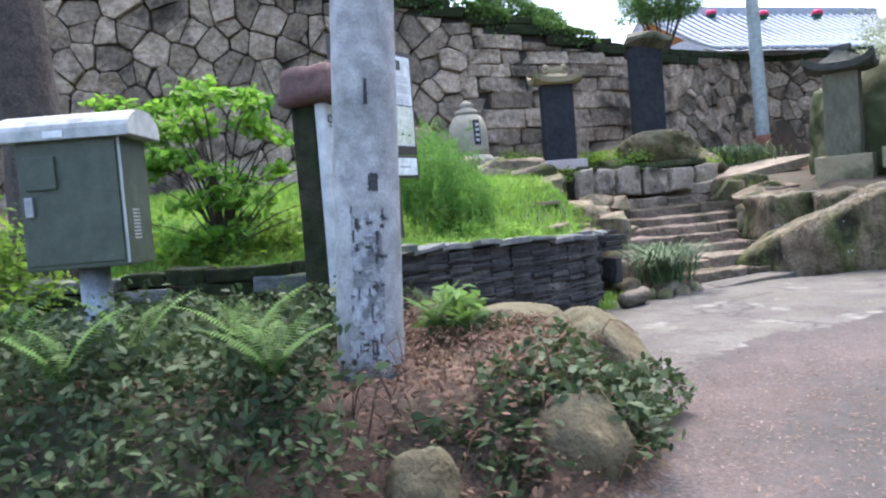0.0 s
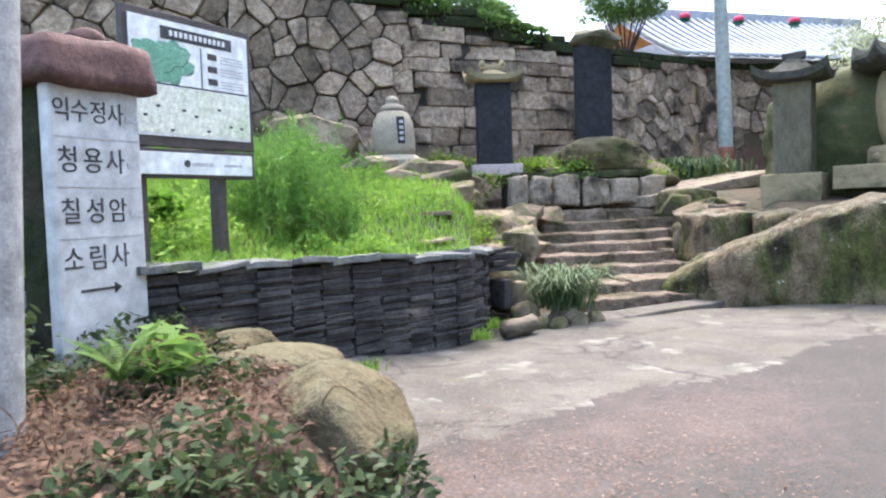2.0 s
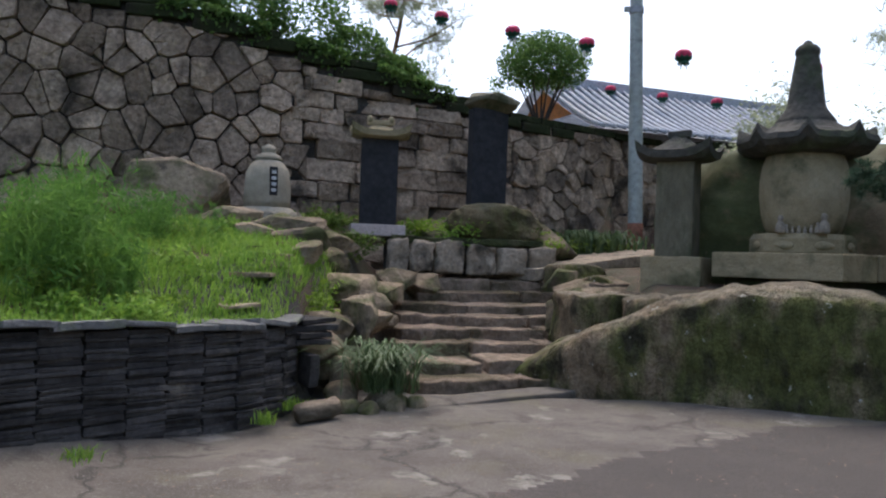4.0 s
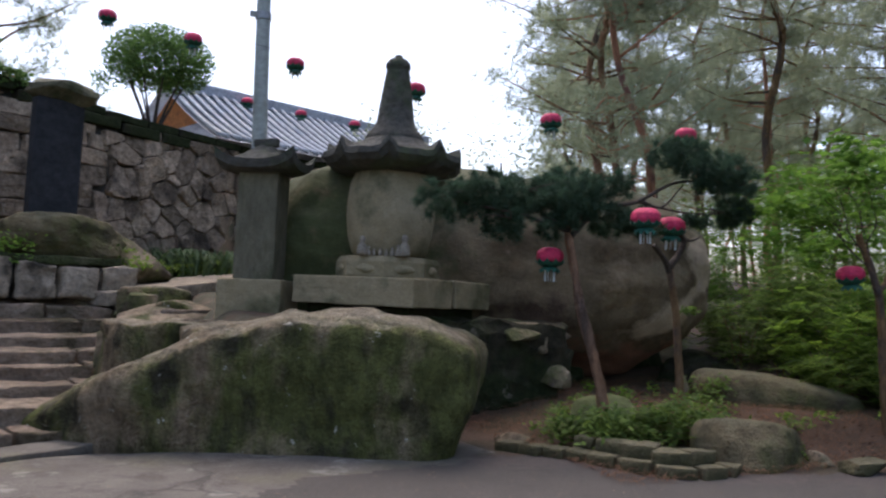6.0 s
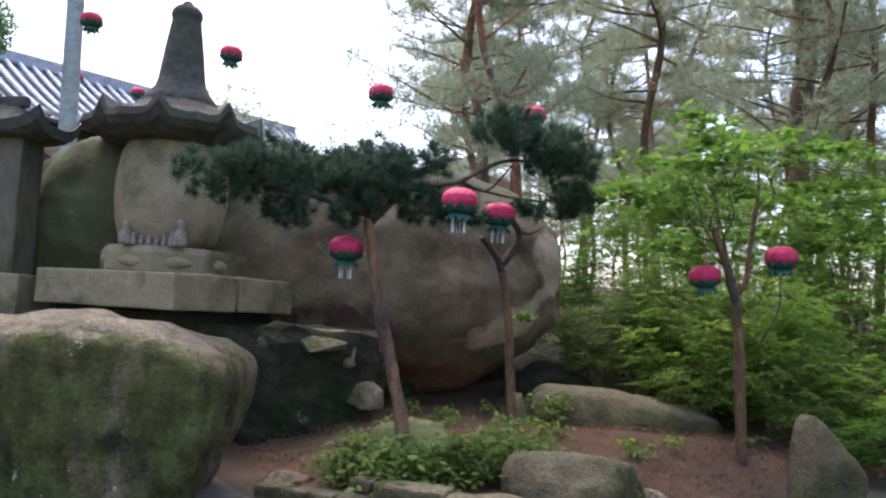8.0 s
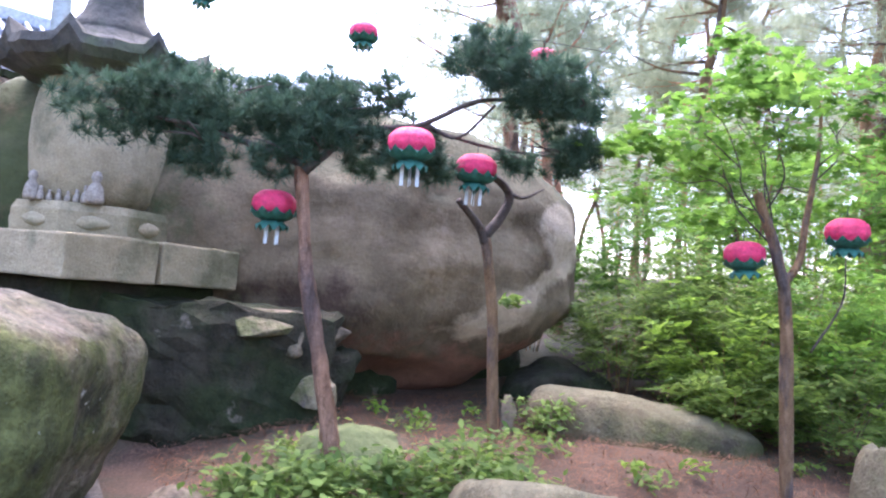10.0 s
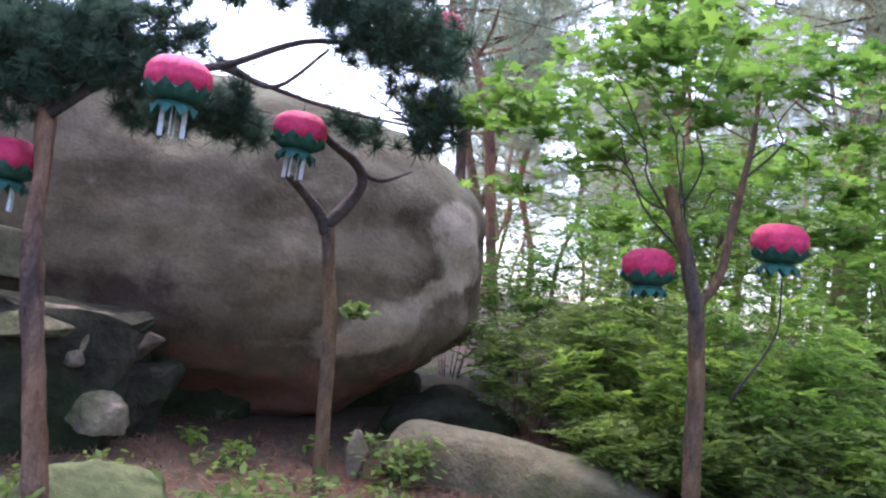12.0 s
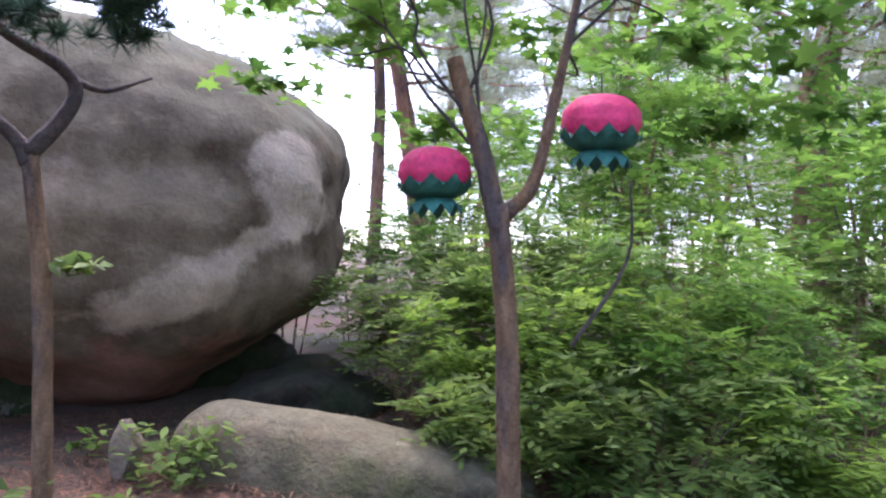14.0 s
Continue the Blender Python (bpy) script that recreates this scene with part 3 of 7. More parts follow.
def needle_tufts(centres, n, length, width, rng):
    """Tufts of n needles spreading upwards and outwards from each centre."""
    c = np.repeat(np.asarray(centres, dtype=float), n, axis=0)
    a = rng.normal(size=(len(c), 3)) + np.array([0, 0, 0.7])
    a /= np.linalg.norm(a, axis=1)[:, None]
    s = np.cross(a, rng.normal(size=(len(c), 3)))
    s /= np.linalg.norm(s, axis=1)[:, None] + 1e-9
    L = (length * rng.uniform(0.6, 1.2, len(c)))[:, None]
    w = width * 0.5
    return np.stack([c - s * w, c + s * w, c + a * L + s * w * 0.4, c + a * L - s * w * 0.4], axis=1)



# ---- ground ----
def sstep(a, b, x):
    t = np.clip((x - a) / (b - a), 0, 1)
    return t * t * (3 - 2 * t)


WALL = [(-14.0, 12.6), (-9.0, 13.8), (-4.0, 14.9), (-0.6, 15.7), (1.75, 16.6), (4.2, 17.9), (6.05, 19.2), (7.9, 20.5), (9.2, 21.3), (10.6, 21.2), (12.6, 20.6), (15.0, 20.0)]
SLATE = [(-0.62, 6.2), (-0.3, 6.55), (0.05, 7.02), (0.42, 7.5), (0.78, 7.93), (1.25, 8.42), (1.6, 8.88), (1.84, 9.5), (1.75, 10.1)]
STEPS = [(11.1, 0.15), (11.65, 0.30), (12.3, 0.44), (12.95, 0.58), (13.5, 0.72), (14.0, 0.88), (14.5, 1.04), (15.05, 1.22), (15.6, 1.40)]


def line_y(pts, x):
    return np.interp(x, [p[0] for p in pts], [p[1] for p in pts])


def bank_inside(x, y):
    edge = np.interp(y, [3.0, 4.4, 5.1, 6.0, 6.8], [0.75, 1.15, 1.15, 0.5, -0.2])
    return sstep(3.0, 3.7, y - 0.12 * np.sin(x * 2.1)) * (1 - sstep(-0.5, 0.05, x - edge))


def gz(x, y):
    """Height of the ground."""
    x, y = np.asarray(x, dtype=float), np.asarray(y, dtype=float)
    wob = 0.03 * np.sin(x * 1.7 + y * 0.6) * np.sin(y * 1.3 - x * 0.4)
    base = 0.04 + 0.018 * np.clip(x - 5, 0, 12) + 0.16 * (1 - sstep(0.0, 1.5, x)) * sstep(5.6, 7.2, y)
    # planted bank beside the road
    inside = bank_inside(x, y)
    bank = 0.46 * inside
    z = base + bank
    # garden terrace behind the slate wall
    ys = np.where(x < -0.85, 6.75, line_y(SLATE, x))
    terr = np.interp(x, [-1.3, -0.6, 0.8, 1.8], [0.84, 0.95, 0.87, 0.82]) + 0.165 * np.clip(y - 7.3, 0, 7.3) * sstep(0.1, 2.2, y - ys)
    t = sstep(0.02, 0.22, y - ys) * (1 - sstep(1.62, 1.95, x - 0.1 * np.clip(y - 10.2, 0, 6)))
    z = z * (1 - t) + terr * t
    # slope of the steps
    st = -0.03 + np.clip((y - 12.0) * 0.30, 0, 1.3)
    k = sstep(1.5, 2.4, x) * (1 - sstep(5.0, 6.2, x)) * sstep(10.6, 11.2, y)
    z = z * (1 - k) + st * k
    # raised ground of the pagoda
    up = 1.25 + 0.07 * np.clip(y - 12.5, 0, 8)
    k = sstep(5.4, 6.5, x) * (1 - sstep(8.9, 10.0, x)) * sstep(11.0, 12.2, y + 0.25 * np.clip(6.5 - x, -1, 2))
    z = np.where(k > 0, np.maximum(z * (1 - k) + up * k, z), z)
    # garden to the right and the wood behind it
    k = sstep(8.6, 10.2, x) * sstep(8.2, 9.6, y)
    z = z + k * (0.12 + 0.07 * np.clip(y - 9.0, 0, 40) + 0.03 * np.clip(x - 12, 0, 30))
    # land above the high wall
    yw = line_y(WALL, x)
    k = sstep(0.25, 0.5, y - yw) * (1 - sstep(14.0, 15.0, x))
    z = z * (1 - k) + np.maximum(z, 4.55) * k
    far = sstep(60, 160, np.hypot(x, y))
    return (z + wob * (1 - sstep(-1.0, 0.0, -np.abs(y - 5) + 3) * 0.6)) * (1 - far) + far * 0.0


def grid_axis(lo, hi, step, reach, grow=1.22):
    a = list(np.arange(lo, hi + 1e-6, step))
    s, v = step, hi
    while v < reach:
        s = min(s * grow, 60)
        v += s
        a.append(v)
    s, v = step, lo
    while v > -reach:
        s = min(s * grow, 60)
        v -= s
        a.insert(0, v)
    return np.array(a)


def build_ground():
    xs, ys = grid_axis(-4.0, 15.0, 0.07, 500), grid_axis(1.0, 16.0, 0.07, 500)
    X, Y = np.meshgrid(xs, ys, indexing="ij")
    Z = gz(X, Y)
    rough = np.array([noise.noise(Vector((a * 1.9, b * 1.9, 3.0))) for a, b in zip(X.ravel(), Y.ravel())]).reshape(X.shape)
    edge = np.array([noise.noise(Vector((a * 0.9, b * 0.9, 9.0))) for a, b in zip(X.ravel(), Y.ravel())]).reshape(X.shape)
    edge2 = np.array([noise.noise(Vector((a * 4.1, b * 4.1, 5.0))) for a, b in zip(X.ravel(), Y.ravel())]).reshape(X.shape)
    # concrete apron before the steps; asphalt along the walk
    bound = np.interp(X, [0.5, 1.1, 1.5, 1.75, 2.15, 2.6, 3.4, 3.7, 4.35, 5.05, 5.55, 6.4, 7.7, 8.3], [5.2, 5.42, 5.5, 5.7, 6.15, 6.55, 6.9, 7.3, 7.8, 8.25, 8.55, 9.25, 9.4, 9.7]) + edge * 0.16 + edge2 * 0.12
    conc = (Y > bound) & (Y < 11.9 - 0.6 * (X < 3)) & (bank_inside(X, Y) < 0.02) & (X > -0.6) & (X < 8.4) & (Z < np.where(X < 1.6, 0.32, 0.14))
    hard = (bank_inside(X, Y) < 0.02) & (X > 0.3) & (Y < np.interp(X, [6, 8.7, 9.5, 12, 30], [10.6, 9.4, 8.7, 7.6, 7.6]) + 0.3 * edge) & (Y > -6) & (X < 60)
    hard |= (Y < 3.0 + 0.15 * edge) & (Y > -6) & (np.abs(X) < 60)
    Zr = Z + np.where(conc | hard, 0.006, 0.03) * rough
    nx, ny = X.shape
    verts = np.stack([X, Y, Zr], -1).reshape(-1, 3)
    idx = np.arange(nx * ny).reshape(nx, ny)
    F = np.stack([idx[:-1, :-1], idx[1:, :-1], idx[1:, 1:], idx[:-1, 1:]], -1).reshape(-1, 4)
    cc, hh = conc[:-1, :-1].ravel(), hard[:-1, :-1].ravel()
    litter = 1.0 - sstep(0.0, 1.5, np.abs(Y - bound + 0.8)) * 0.75
    litter = np.maximum(litter * (1 - sstep(3.0, 5.2, X)), 0.12) + 0.55 * (1 - sstep(0.2, 1.0, np.interp(X, [6, 8.7, 9.5, 12, 30], [10.6, 9.4, 8.7, 7.6, 7.6]) - Y)) * (X > 8)
    litter = np.maximum(litter, 0.95 * (1 - sstep(0.1, 1.6, X - 0.9)) * (1 - sstep(5.0, 6.6, Y)) * sstep(1.4, 3.2, Y))
    for name, sel, mat, label, cat in (("ground", ~(cc | hh), M_EARTH, "earth ground covered with brown pine needles and leaves", "ground"), ("pavement", cc, M_CONC, "old cracked pale concrete apron before stone steps", "pavement"), ("road", hh & ~cc, M_ROAD, "worn grey asphalt road strewn with brown leaf litter", "road")):
        f = F[sel]
        used, inv = np.unique(f, return_inverse=True)
        me = bpy.data.meshes.new(name)
        me.from_pydata(verts[used].tolist(), [], inv.reshape(-1, 4).tolist())
        me.materials.append(mat)
        at = me.attributes.new("litter", "FLOAT", "POINT")
        at.data.foreach_set("value", litter.reshape(-1)[used].astype(np.float32))
        me.polygons.foreach_set("use_smooth", [True] * len(me.polygons))
        me.update()
        tagged(new(name, me), label, cat, kind="structure")


build_ground()


# ---- high retaining wall of fitted stones ----
def along(pts):
    """Maps a length along a broken line to its place and direction."""
    cum = [0.0]
    for a, b in zip(pts, pts[1:]):
        cum.append(cum[-1] + math.dist(a, b))

    def f(s):
        s = min(max(s, 0.0), cum[-1] - 1e-6)
        i = max(k for k in range(len(cum) - 1) if cum[k] <= s)
        t = (s - cum[i]) / (cum[i + 1] - cum[i])
        a, b = Vector(pts[i]), Vector(pts[i + 1])
        return a.lerp(b, t), (b - a).normalized()

    return f, cum[-1]


def clip_poly(poly, px, py, nx, ny):
    """The part of a polygon on the near side of a line."""
    out = []
    for i, p in enumerate(poly):
        q = poly[(i + 1) % len(poly)]
        dp, dq = (p[0] - px) * nx + (p[1] - py) * ny, (q[0] - px) * nx + (q[1] - py) * ny
        if dp <= 0:
            out.append(p)
        if dp * dq < 0:
            t = dp / (dp - dq)
            out.append((p[0] + (q[0] - p[0]) * t, p[1] + (q[1] - p[1]) * t))
    return out


wall_line, wall_len = along(WALL)


def wall_top(s):
    return 6.0 - 1.3 * sstep(10.5, 20.5, s) - 0.3 * sstep(27.0, 29.0, s)


def wall_place(s, h, out):
    """A place on the wall's face: length along, height, distance proud of it. The face leans back a little."""
    p, d = wall_line(s)
    nrm = Vector((d.y, -d.x))
    q = p + nrm * (out - 0.06 * (h - 2.0))
    return Vector((q.x, q.y, h))


COURSED = (15.4, 20.0)      # stretch of squared blocks, as lengths along the wall


def build_wall():
    rng = random.Random(5)
    wall = thing("wall_north", "high retaining wall of fitted brown-grey rubble stones", "wall", kind="structure")
    n = 70
    verts, faces = [], []
    for i in range(n + 1):
        s = wall_len * i / n
        for h, o in ((0.6, -0.03), (float(wall_top(s)) - 0.02, -0.03), (float(wall_top(s)) - 0.02, -0.55), (0.6, -0.55)):
            verts.append(wall_place(s, h, o))
    for i in range(n):
        for k in range(4):
            faces.append((i * 4 + k, i * 4 + (k + 1) % 4, (i + 1) * 4 + (k + 1) % 4, (i + 1) * 4 + k))
    faces += [(0, 1, 2, 3), (n * 4 + 3, n * 4 + 2, n * 4 + 1, n * 4)]
    child("wall_core", mesh_from("wall_core", verts, faces, M_MORTAR), wall)
    # sites of the stones: rubble, then courses of long blocks, then slanting rubble
    sites = []
    s = 3.0
    while s < wall_len + 0.3:
        coursed = COURSED[0] + 0.4 < s < COURSED[1] - 0.4
        ds, dh = (0.86, 0.36) if coursed else ((0.40, 0.36) if s > 19.8 else (0.46, 0.42))
        if s < 9:
            ds, dh = 0.5, 0.46
        h, row = 0.9, 0
        while h < 6.2 and not coursed:
            j = 0.13 if coursed else (0.25 if s > 19.8 else 0.22)
            sites.append((s + (ds * 0.5 if row % 2 else 0) + rng.uniform(-j, j), h + rng.uniform(-j, j) * (0.35 if coursed else 1) + (0 if coursed else 0.05 * math.sin(s * 3)), coursed, 0.0 if coursed else rng.uniform(-0.03, 0.06)))
            h += dh
            row += 1
        s += ds
    h = 0.85
    while h < 5.6:
        dh = rng.uniform(0.24, 0.42)
        a = COURSED[0] + 0.25 * math.sin((h + dh / 2) * 4.1)
        while a < COURSED[1] - 0.1:
            w = min(rng.uniform(0.45, 1.25), COURSED[1] + 0.2 * math.sin((h + dh / 2) * 3.7) - a)
            if w > 0.12:
                sites.append((a + w / 2, h + dh / 2, (w, dh), 0.0))
            a += max(w, 0.12)
        h += dh
    cell = {}
    for p in sites:
        cell.setdefault((int(p[0] // 1), int(p[1] // 1)), []).append(p)
    extra_v, extra_f = [], []
    count = 0
    for p in sites:
        near = [q for a in (-1, 0, 1) for b in (-1, 0, 1) for q in cell.get((int(p[0] // 1) + a, int(p[1] // 1) + b), []) if q is not p]
        R = 0.75
        poly = [(p[0] - R, p[1] - R), (p[0] + R, p[1] - R), (p[0] + R, p[1] + R), (p[0] - R, p[1] + R)]
        if p[2]:
            hw, hh = p[2][0] / 2, p[2][1] / 2
            poly = [(p[0] + u * hw + rng.uniform(-0.035, 0.02), p[1] + v * hh + rng.uniform(-0.03, 0.02)) for u, v in ((-1, -1), (0, -1.04), (1, -1), (1, 1), (0, 1.0), (-1, 1))]
            near = []
        for q in near:
            if q[2]:
                continue
            dx, dh = q[0] - p[0], q[1] - p[1]
            share = 0.5 + min(0.22, max(-0.22, (p[3] - q[3]) / (2 * ((q[0] - p[0]) ** 2 + dh * dh) + 1e-6)))
            m = (p[0] + (q[0] - p[0]) * share, p[1] + (q[1] - p[1]) * share)
            poly = clip_poly(poly, m[0], m[1], dx, dh)
            if len(poly) < 3:
                break
        top = float(wall_top(p[0]))
        poly = clip_poly(poly, 0, top - (0.34 if p[0] < 21 else 0.14), 0, 1)
        poly = clip_poly(poly, 0, 0.8, 0, -1)
        if not p[2] and p[0] < 17.7:
            poly = clip_poly(poly, COURSED[0] + 0.25 * math.sin(p[1] * 4.1), 0, 1, 0)
        elif not p[2]:
            poly = clip_poly(poly, COURSED[1] + 0.2 * math.sin(p[1] * 3.7), 0, -1, 0)
        poly = clip_poly(poly, wall_len - 0.02, 0, 1, 0)
        if len(poly) < 3:
            continue
        cx, ch = sum(q[0] for q in poly) / len(poly), sum(q[1] for q in poly) / len(poly)
        big = max(math.hypot(q[0] - cx, q[1] - ch) for q in poly)
        if big < 0.1:
            continue
        out = rng.uniform(0.03, 0.12)
        tilt, tip = rng.uniform(-0.22, 0.22), rng.uniform(-0.22, 0.22)
        # corners cut so that no stone is a sharp polygon
        ring = []
        for i, q in enumerate(poly):
            a, b = poly[i - 1], poly[(i + 1) % len(poly)]
            for e in (a, b):
                d = math.dist(q, e)
                k = min(0.3, 0.028 / max(d, 1e-3))
                ring.append((q[0] + (e[0] - q[0]) * k, q[1] + (e[1] - q[1]) * k))
        shrink = 1 - rng.uniform(0.008, 0.022) / big
        rings = []
        for sc, o in ((shrink, -0.05), (shrink * 0.99, out * 0.75), (shrink * 0.93, out + 0.02)):
            rings.append([wall_place(cx + (q[0] - cx) * sc, ch + (q[1] - ch) * sc, o + (tilt * (q[0] - cx) + tip * (q[1] - ch) if o > 0 else 0) + rng.uniform(-0.013, 0.013)) for q in ring])
        centre = wall_place(cx, ch, out + rng.uniform(0.01, 0.035))
        k = len(ring)
        verts = [v for r in rings for v in r] + [centre]
        faces = []
        for r in range(2):
            for i in range(k):
                faces.append((r * k + i, r * k + (i + 1) % k, (r + 1) * k + (i + 1) % k, (r + 1) * k + i))
        faces += [(2 * k + i, 2 * k + (i + 1) % k, 3 * k) for i in range(k)]
        if 11.6 < p[0] < 21.0 and count < 300 and ch > 1.9:
            base = wall_place(cx, ch, 0)
            me = mesh_from("stone", [v - base for v in verts], faces, M_STONE)
            child("stone", me, wall, base)
            count += 1
        else:
            n0 = len(extra_v)
            extra_v += verts
            extra_f += [tuple(i + n0 for i in f) for f in faces]
    ob = child("wall_stones", mesh_from("wall_stones", extra_v, extra_f, M_STONE), wall)
    ob["kind"] = "stuff"
    # dark slabs along the top; the shadow and soil there put into their colour
    s = 3.0
    while s < wall_len - 0.2:
        w = rng.uniform(0.7, 1.2)
        p, d = wall_line(s + w / 2)
        q = wall_place(s + w / 2, float(wall_top(s + w / 2)) - 0.13, -0.2)
        bm = box_bm(w - 0.03, 0.62, 0.15, 0.03, rough=0.02, cuts=2, seed=int(s * 9))
        part("capstone", bm, M_ROCKSHADE, wall, smooth=False, at=q, rot=(0, 0, math.degrees(math.atan2(d.y, d.x))))
        if s < 21:
            low = wall_place(s + w / 2 + 0.3, float(wall_top(s + w / 2)) - 0.34, -0.12)
            part("capstone", box_bm(w * rng.uniform(0.85, 0.98), 0.5, 0.2, 0.03, rough=0.03, cuts=2, seed=int(s * 7)), M_ROCKSHADE, wall, at=low, rot=(0, 0, math.degrees(math.atan2(d.y, d.x))))
        s += w


# ---- stone steps, flagstone, ramp ----
STEP_SPAN = [(2.95, 4.85), (2.9, 4.95), (2.75, 5.2), (2.7, 5.4), (2.7, 5.55), (2.75, 5.75), (3.0, 5.8), (3.25, 6.0), (3.6, 6.1)]


def build_steps():
    rng = random.Random(11)
    flight = thing("stone_steps", "flight of rough brown hewn stone steps up the slope", "steps", kind="structure")
    for i, ((y, z), (x0, x1)) in enumerate(zip(STEPS, STEP_SPAN)):
        x, k = x0, 0
        while x < x1 - 0.1:
            w = min(rng.uniform(0.8, 1.7), x1 - x)
            if x1 - x - w < 0.35:
                w = x1 - x
            slope = 0.32 if i < 2 else (0.26 if i < 5 else 0.18)
            turn = math.degrees(math.atan(slope)) + rng.uniform(-2, 2)
            yy = y + slope * (x + w / 2 - 3.9)
            bm = box_bm(w - 0.015, 0.8, 0.30, 0.02, rough=0.034, cuts=6, seed=i * 5 + k)
            part("step_stone", bm, M_STEP, flight, smooth=True, at=(x + w / 2, yy + 0.39, z - 0.30 + rng.uniform(-0.015, 0.015)), rot=(rng.uniform(-2, 2), rng.uniform(-1.5, 1.5), turn))
            x += w
            k += 1
    for i, (x, y, z, sx, sy, rz) in enumerate(((5.5, 13.5, 0.62, 0.9, 0.7, 20), (5.95, 14.3, 0.98, 1.0, 0.7, 10), (6.0, 12.75, 0.62, 0.8, 0.6, 35), (5.7, 15.2, 1.16, 1.0, 0.6, 5))):
        part("side_stone", rock_bm((sx * 0.55, sy * 0.6, 0.26), 500 + i, 4, cuts=10, cut=(0.6, 0.85), power=4), M_BOULDER, flight, "flat mossy stone beside the steps", smooth=True, at=(x, y, z + 0.12), rot=(0, 0, rz))
    bm = box_bm(2.9, 0.42, 0.10, 0.015, rough=0.02, cuts=5, seed=3)
    part("flagstone", bm, M_CONC, flight, smooth=True, at=(4.24, 10.85, -0.03), rot=(0, 0, 37))
    bm = box_bm(3.9, 1.7, 0.2, 0.03, rough=0.02, cuts=6, seed=4)
    part("ramp_slab", bm, M_PALEROCK, flight, "pale concrete ramp above the steps", at=(6.3, 16.95, 1.47), rot=(0, -7, 31))


# ---- slate wall of the garden ----
def build_slate_wall():
    f, length = along([tuple(p) for p in bend([Vector((a, b, 0)).to_2d() for a, b in SLATE], 6)])
    wall = thing("slate_wall", "curved low wall of thin stacked dark slates", "slate wall", kind="structure")
    rng = random.Random(21)
    core_v, core_f = [], []
    n = 24
    for i in range(n + 1):
        p, d = f(length * i / n)
        nr = Vector((d.y, -d.x))
        top = float(np.interp(length * i / n, [0.0, 2.2, length], [0.95, 0.85, 0.78]))
        for o, z in ((-0.06, 0.05), (-0.06, top), (-0.45, top), (-0.45, 0.05)):
            q = p + nr * o
            core_v.append((q.x, q.y, z))
    for i in range(n):
        core_f += [(i * 4 + k, i * 4 + (k + 1) % 4, (i + 1) * 4 + (k + 1) % 4, (i + 1) * 4 + k) for k in range(4)]
    core_f += [(0, 1, 2, 3), (n * 4 + 3, n * 4 + 2, n * 4 + 1, n * 4)]
    child("wall_core", mesh_from("wall_core", core_v, core_f, M_MORTAR), wall)
    shared = {}

    def slate_me(w, t):
        key = (round(w, 2), round(t, 3))
        if key not in shared:
            bm = bmesh.new()
            bmesh.ops.create_cube(bm, size=1.0)
            for v in bm.verts:
                v.co = Vector((v.co.x * w, v.co.y * 0.3, v.co.z * t))
            r2 = random.Random(len(shared))
            for v in bm.verts:
                v.co.x += r2.uniform(-0.008, 0.008)
                v.co.y += r2.uniform(-0.01, 0.01)
                v.co.z += r2.uniform(-0.002, 0.002)
            bmesh.ops.bevel(bm, geom=bm.edges[:], offset=0.003, segments=1, affect="EDGES")
            shared[key] = bm_mesh("slate", bm, M_SLATE)
        return shared[key]

    s, w, placed = 0.0, 0.33, 0
    rest = []
    while s < length - 0.1:
        z = 0.0
        wob = rng.uniform(-0.02, 0.02)
        top = float(np.interp(s, [0.0, 2.2, length], [0.96, 0.86, 0.79]))
        while z < top:
            t = rng.choice((0.018, 0.024, 0.03, 0.03, 0.04, 0.05))
            p, d = f(s + w / 2 + rng.uniform(-0.015, 0.015))
            nr = Vector((d.y, -d.x))
            q = p + nr * (-0.14 + wob + rng.uniform(-0.018, 0.02))
            ang = math.degrees(math.atan2(d.y, d.x)) + rng.uniform(-3, 3)
            m = pose(q.x, q.y, z + t / 2 + 0.03, 0, rng.uniform(-1.5, 1.5), ang)
            if placed < 300 and z > 0.1:
                ob = new("slate", slate_me(w - 0.012, t))
                ob.parent = wall
                ob.matrix_basis = m
                placed += 1
            else:
                rest.append((m, w - 0.012, t))
            z += t + 0.002
        s += w
    verts, faces = [], []
    for m, w2, t in rest:
        n0 = len(verts)
        for a in (-1, 1):
            for b in (-1, 1):
                for c in (-1, 1):
                    verts.append(m @ Vector((a * w2 / 2, b * 0.15, c * t / 2)))
        faces += [tuple(n0 + k for k in q) for q in ((0, 1, 3, 2), (4, 6, 7, 5), (0, 4, 5, 1), (2, 3, 7, 6), (0, 2, 6, 4), (1, 5, 7, 3))]
    ob = child("slate_stack", mesh_from("slate_stack", verts, faces, M_SLATE), wall)
    ob["kind"] = "stuff"
    s = 0.0
    while s < length - 0.15:
        p, d = f(s + 0.23)
        nr = Vector((d.y, -d.x))
        q = p + nr * -0.19
        bm = box_bm(rng.uniform(0.4, 0.56), rng.uniform(0.48, 0.6), rng.uniform(0.035, 0.06), 0.01, rough=0.018, cuts=3, seed=int(s * 10))
        part("cap_slab", bm, M_CAPSLATE, wall, at=(q.x, q.y, float(np.interp(s, [0.0, 2.2, length], [1.0, 0.895, 0.83])) + rng.uniform(-0.01, 0.03)), rot=(rng.uniform(-5, 5) - 3, rng.uniform(-7, 7), math.degrees(math.atan2(d.y, d.x)) + rng.uniform(-5, 5)))
        s += 0.44


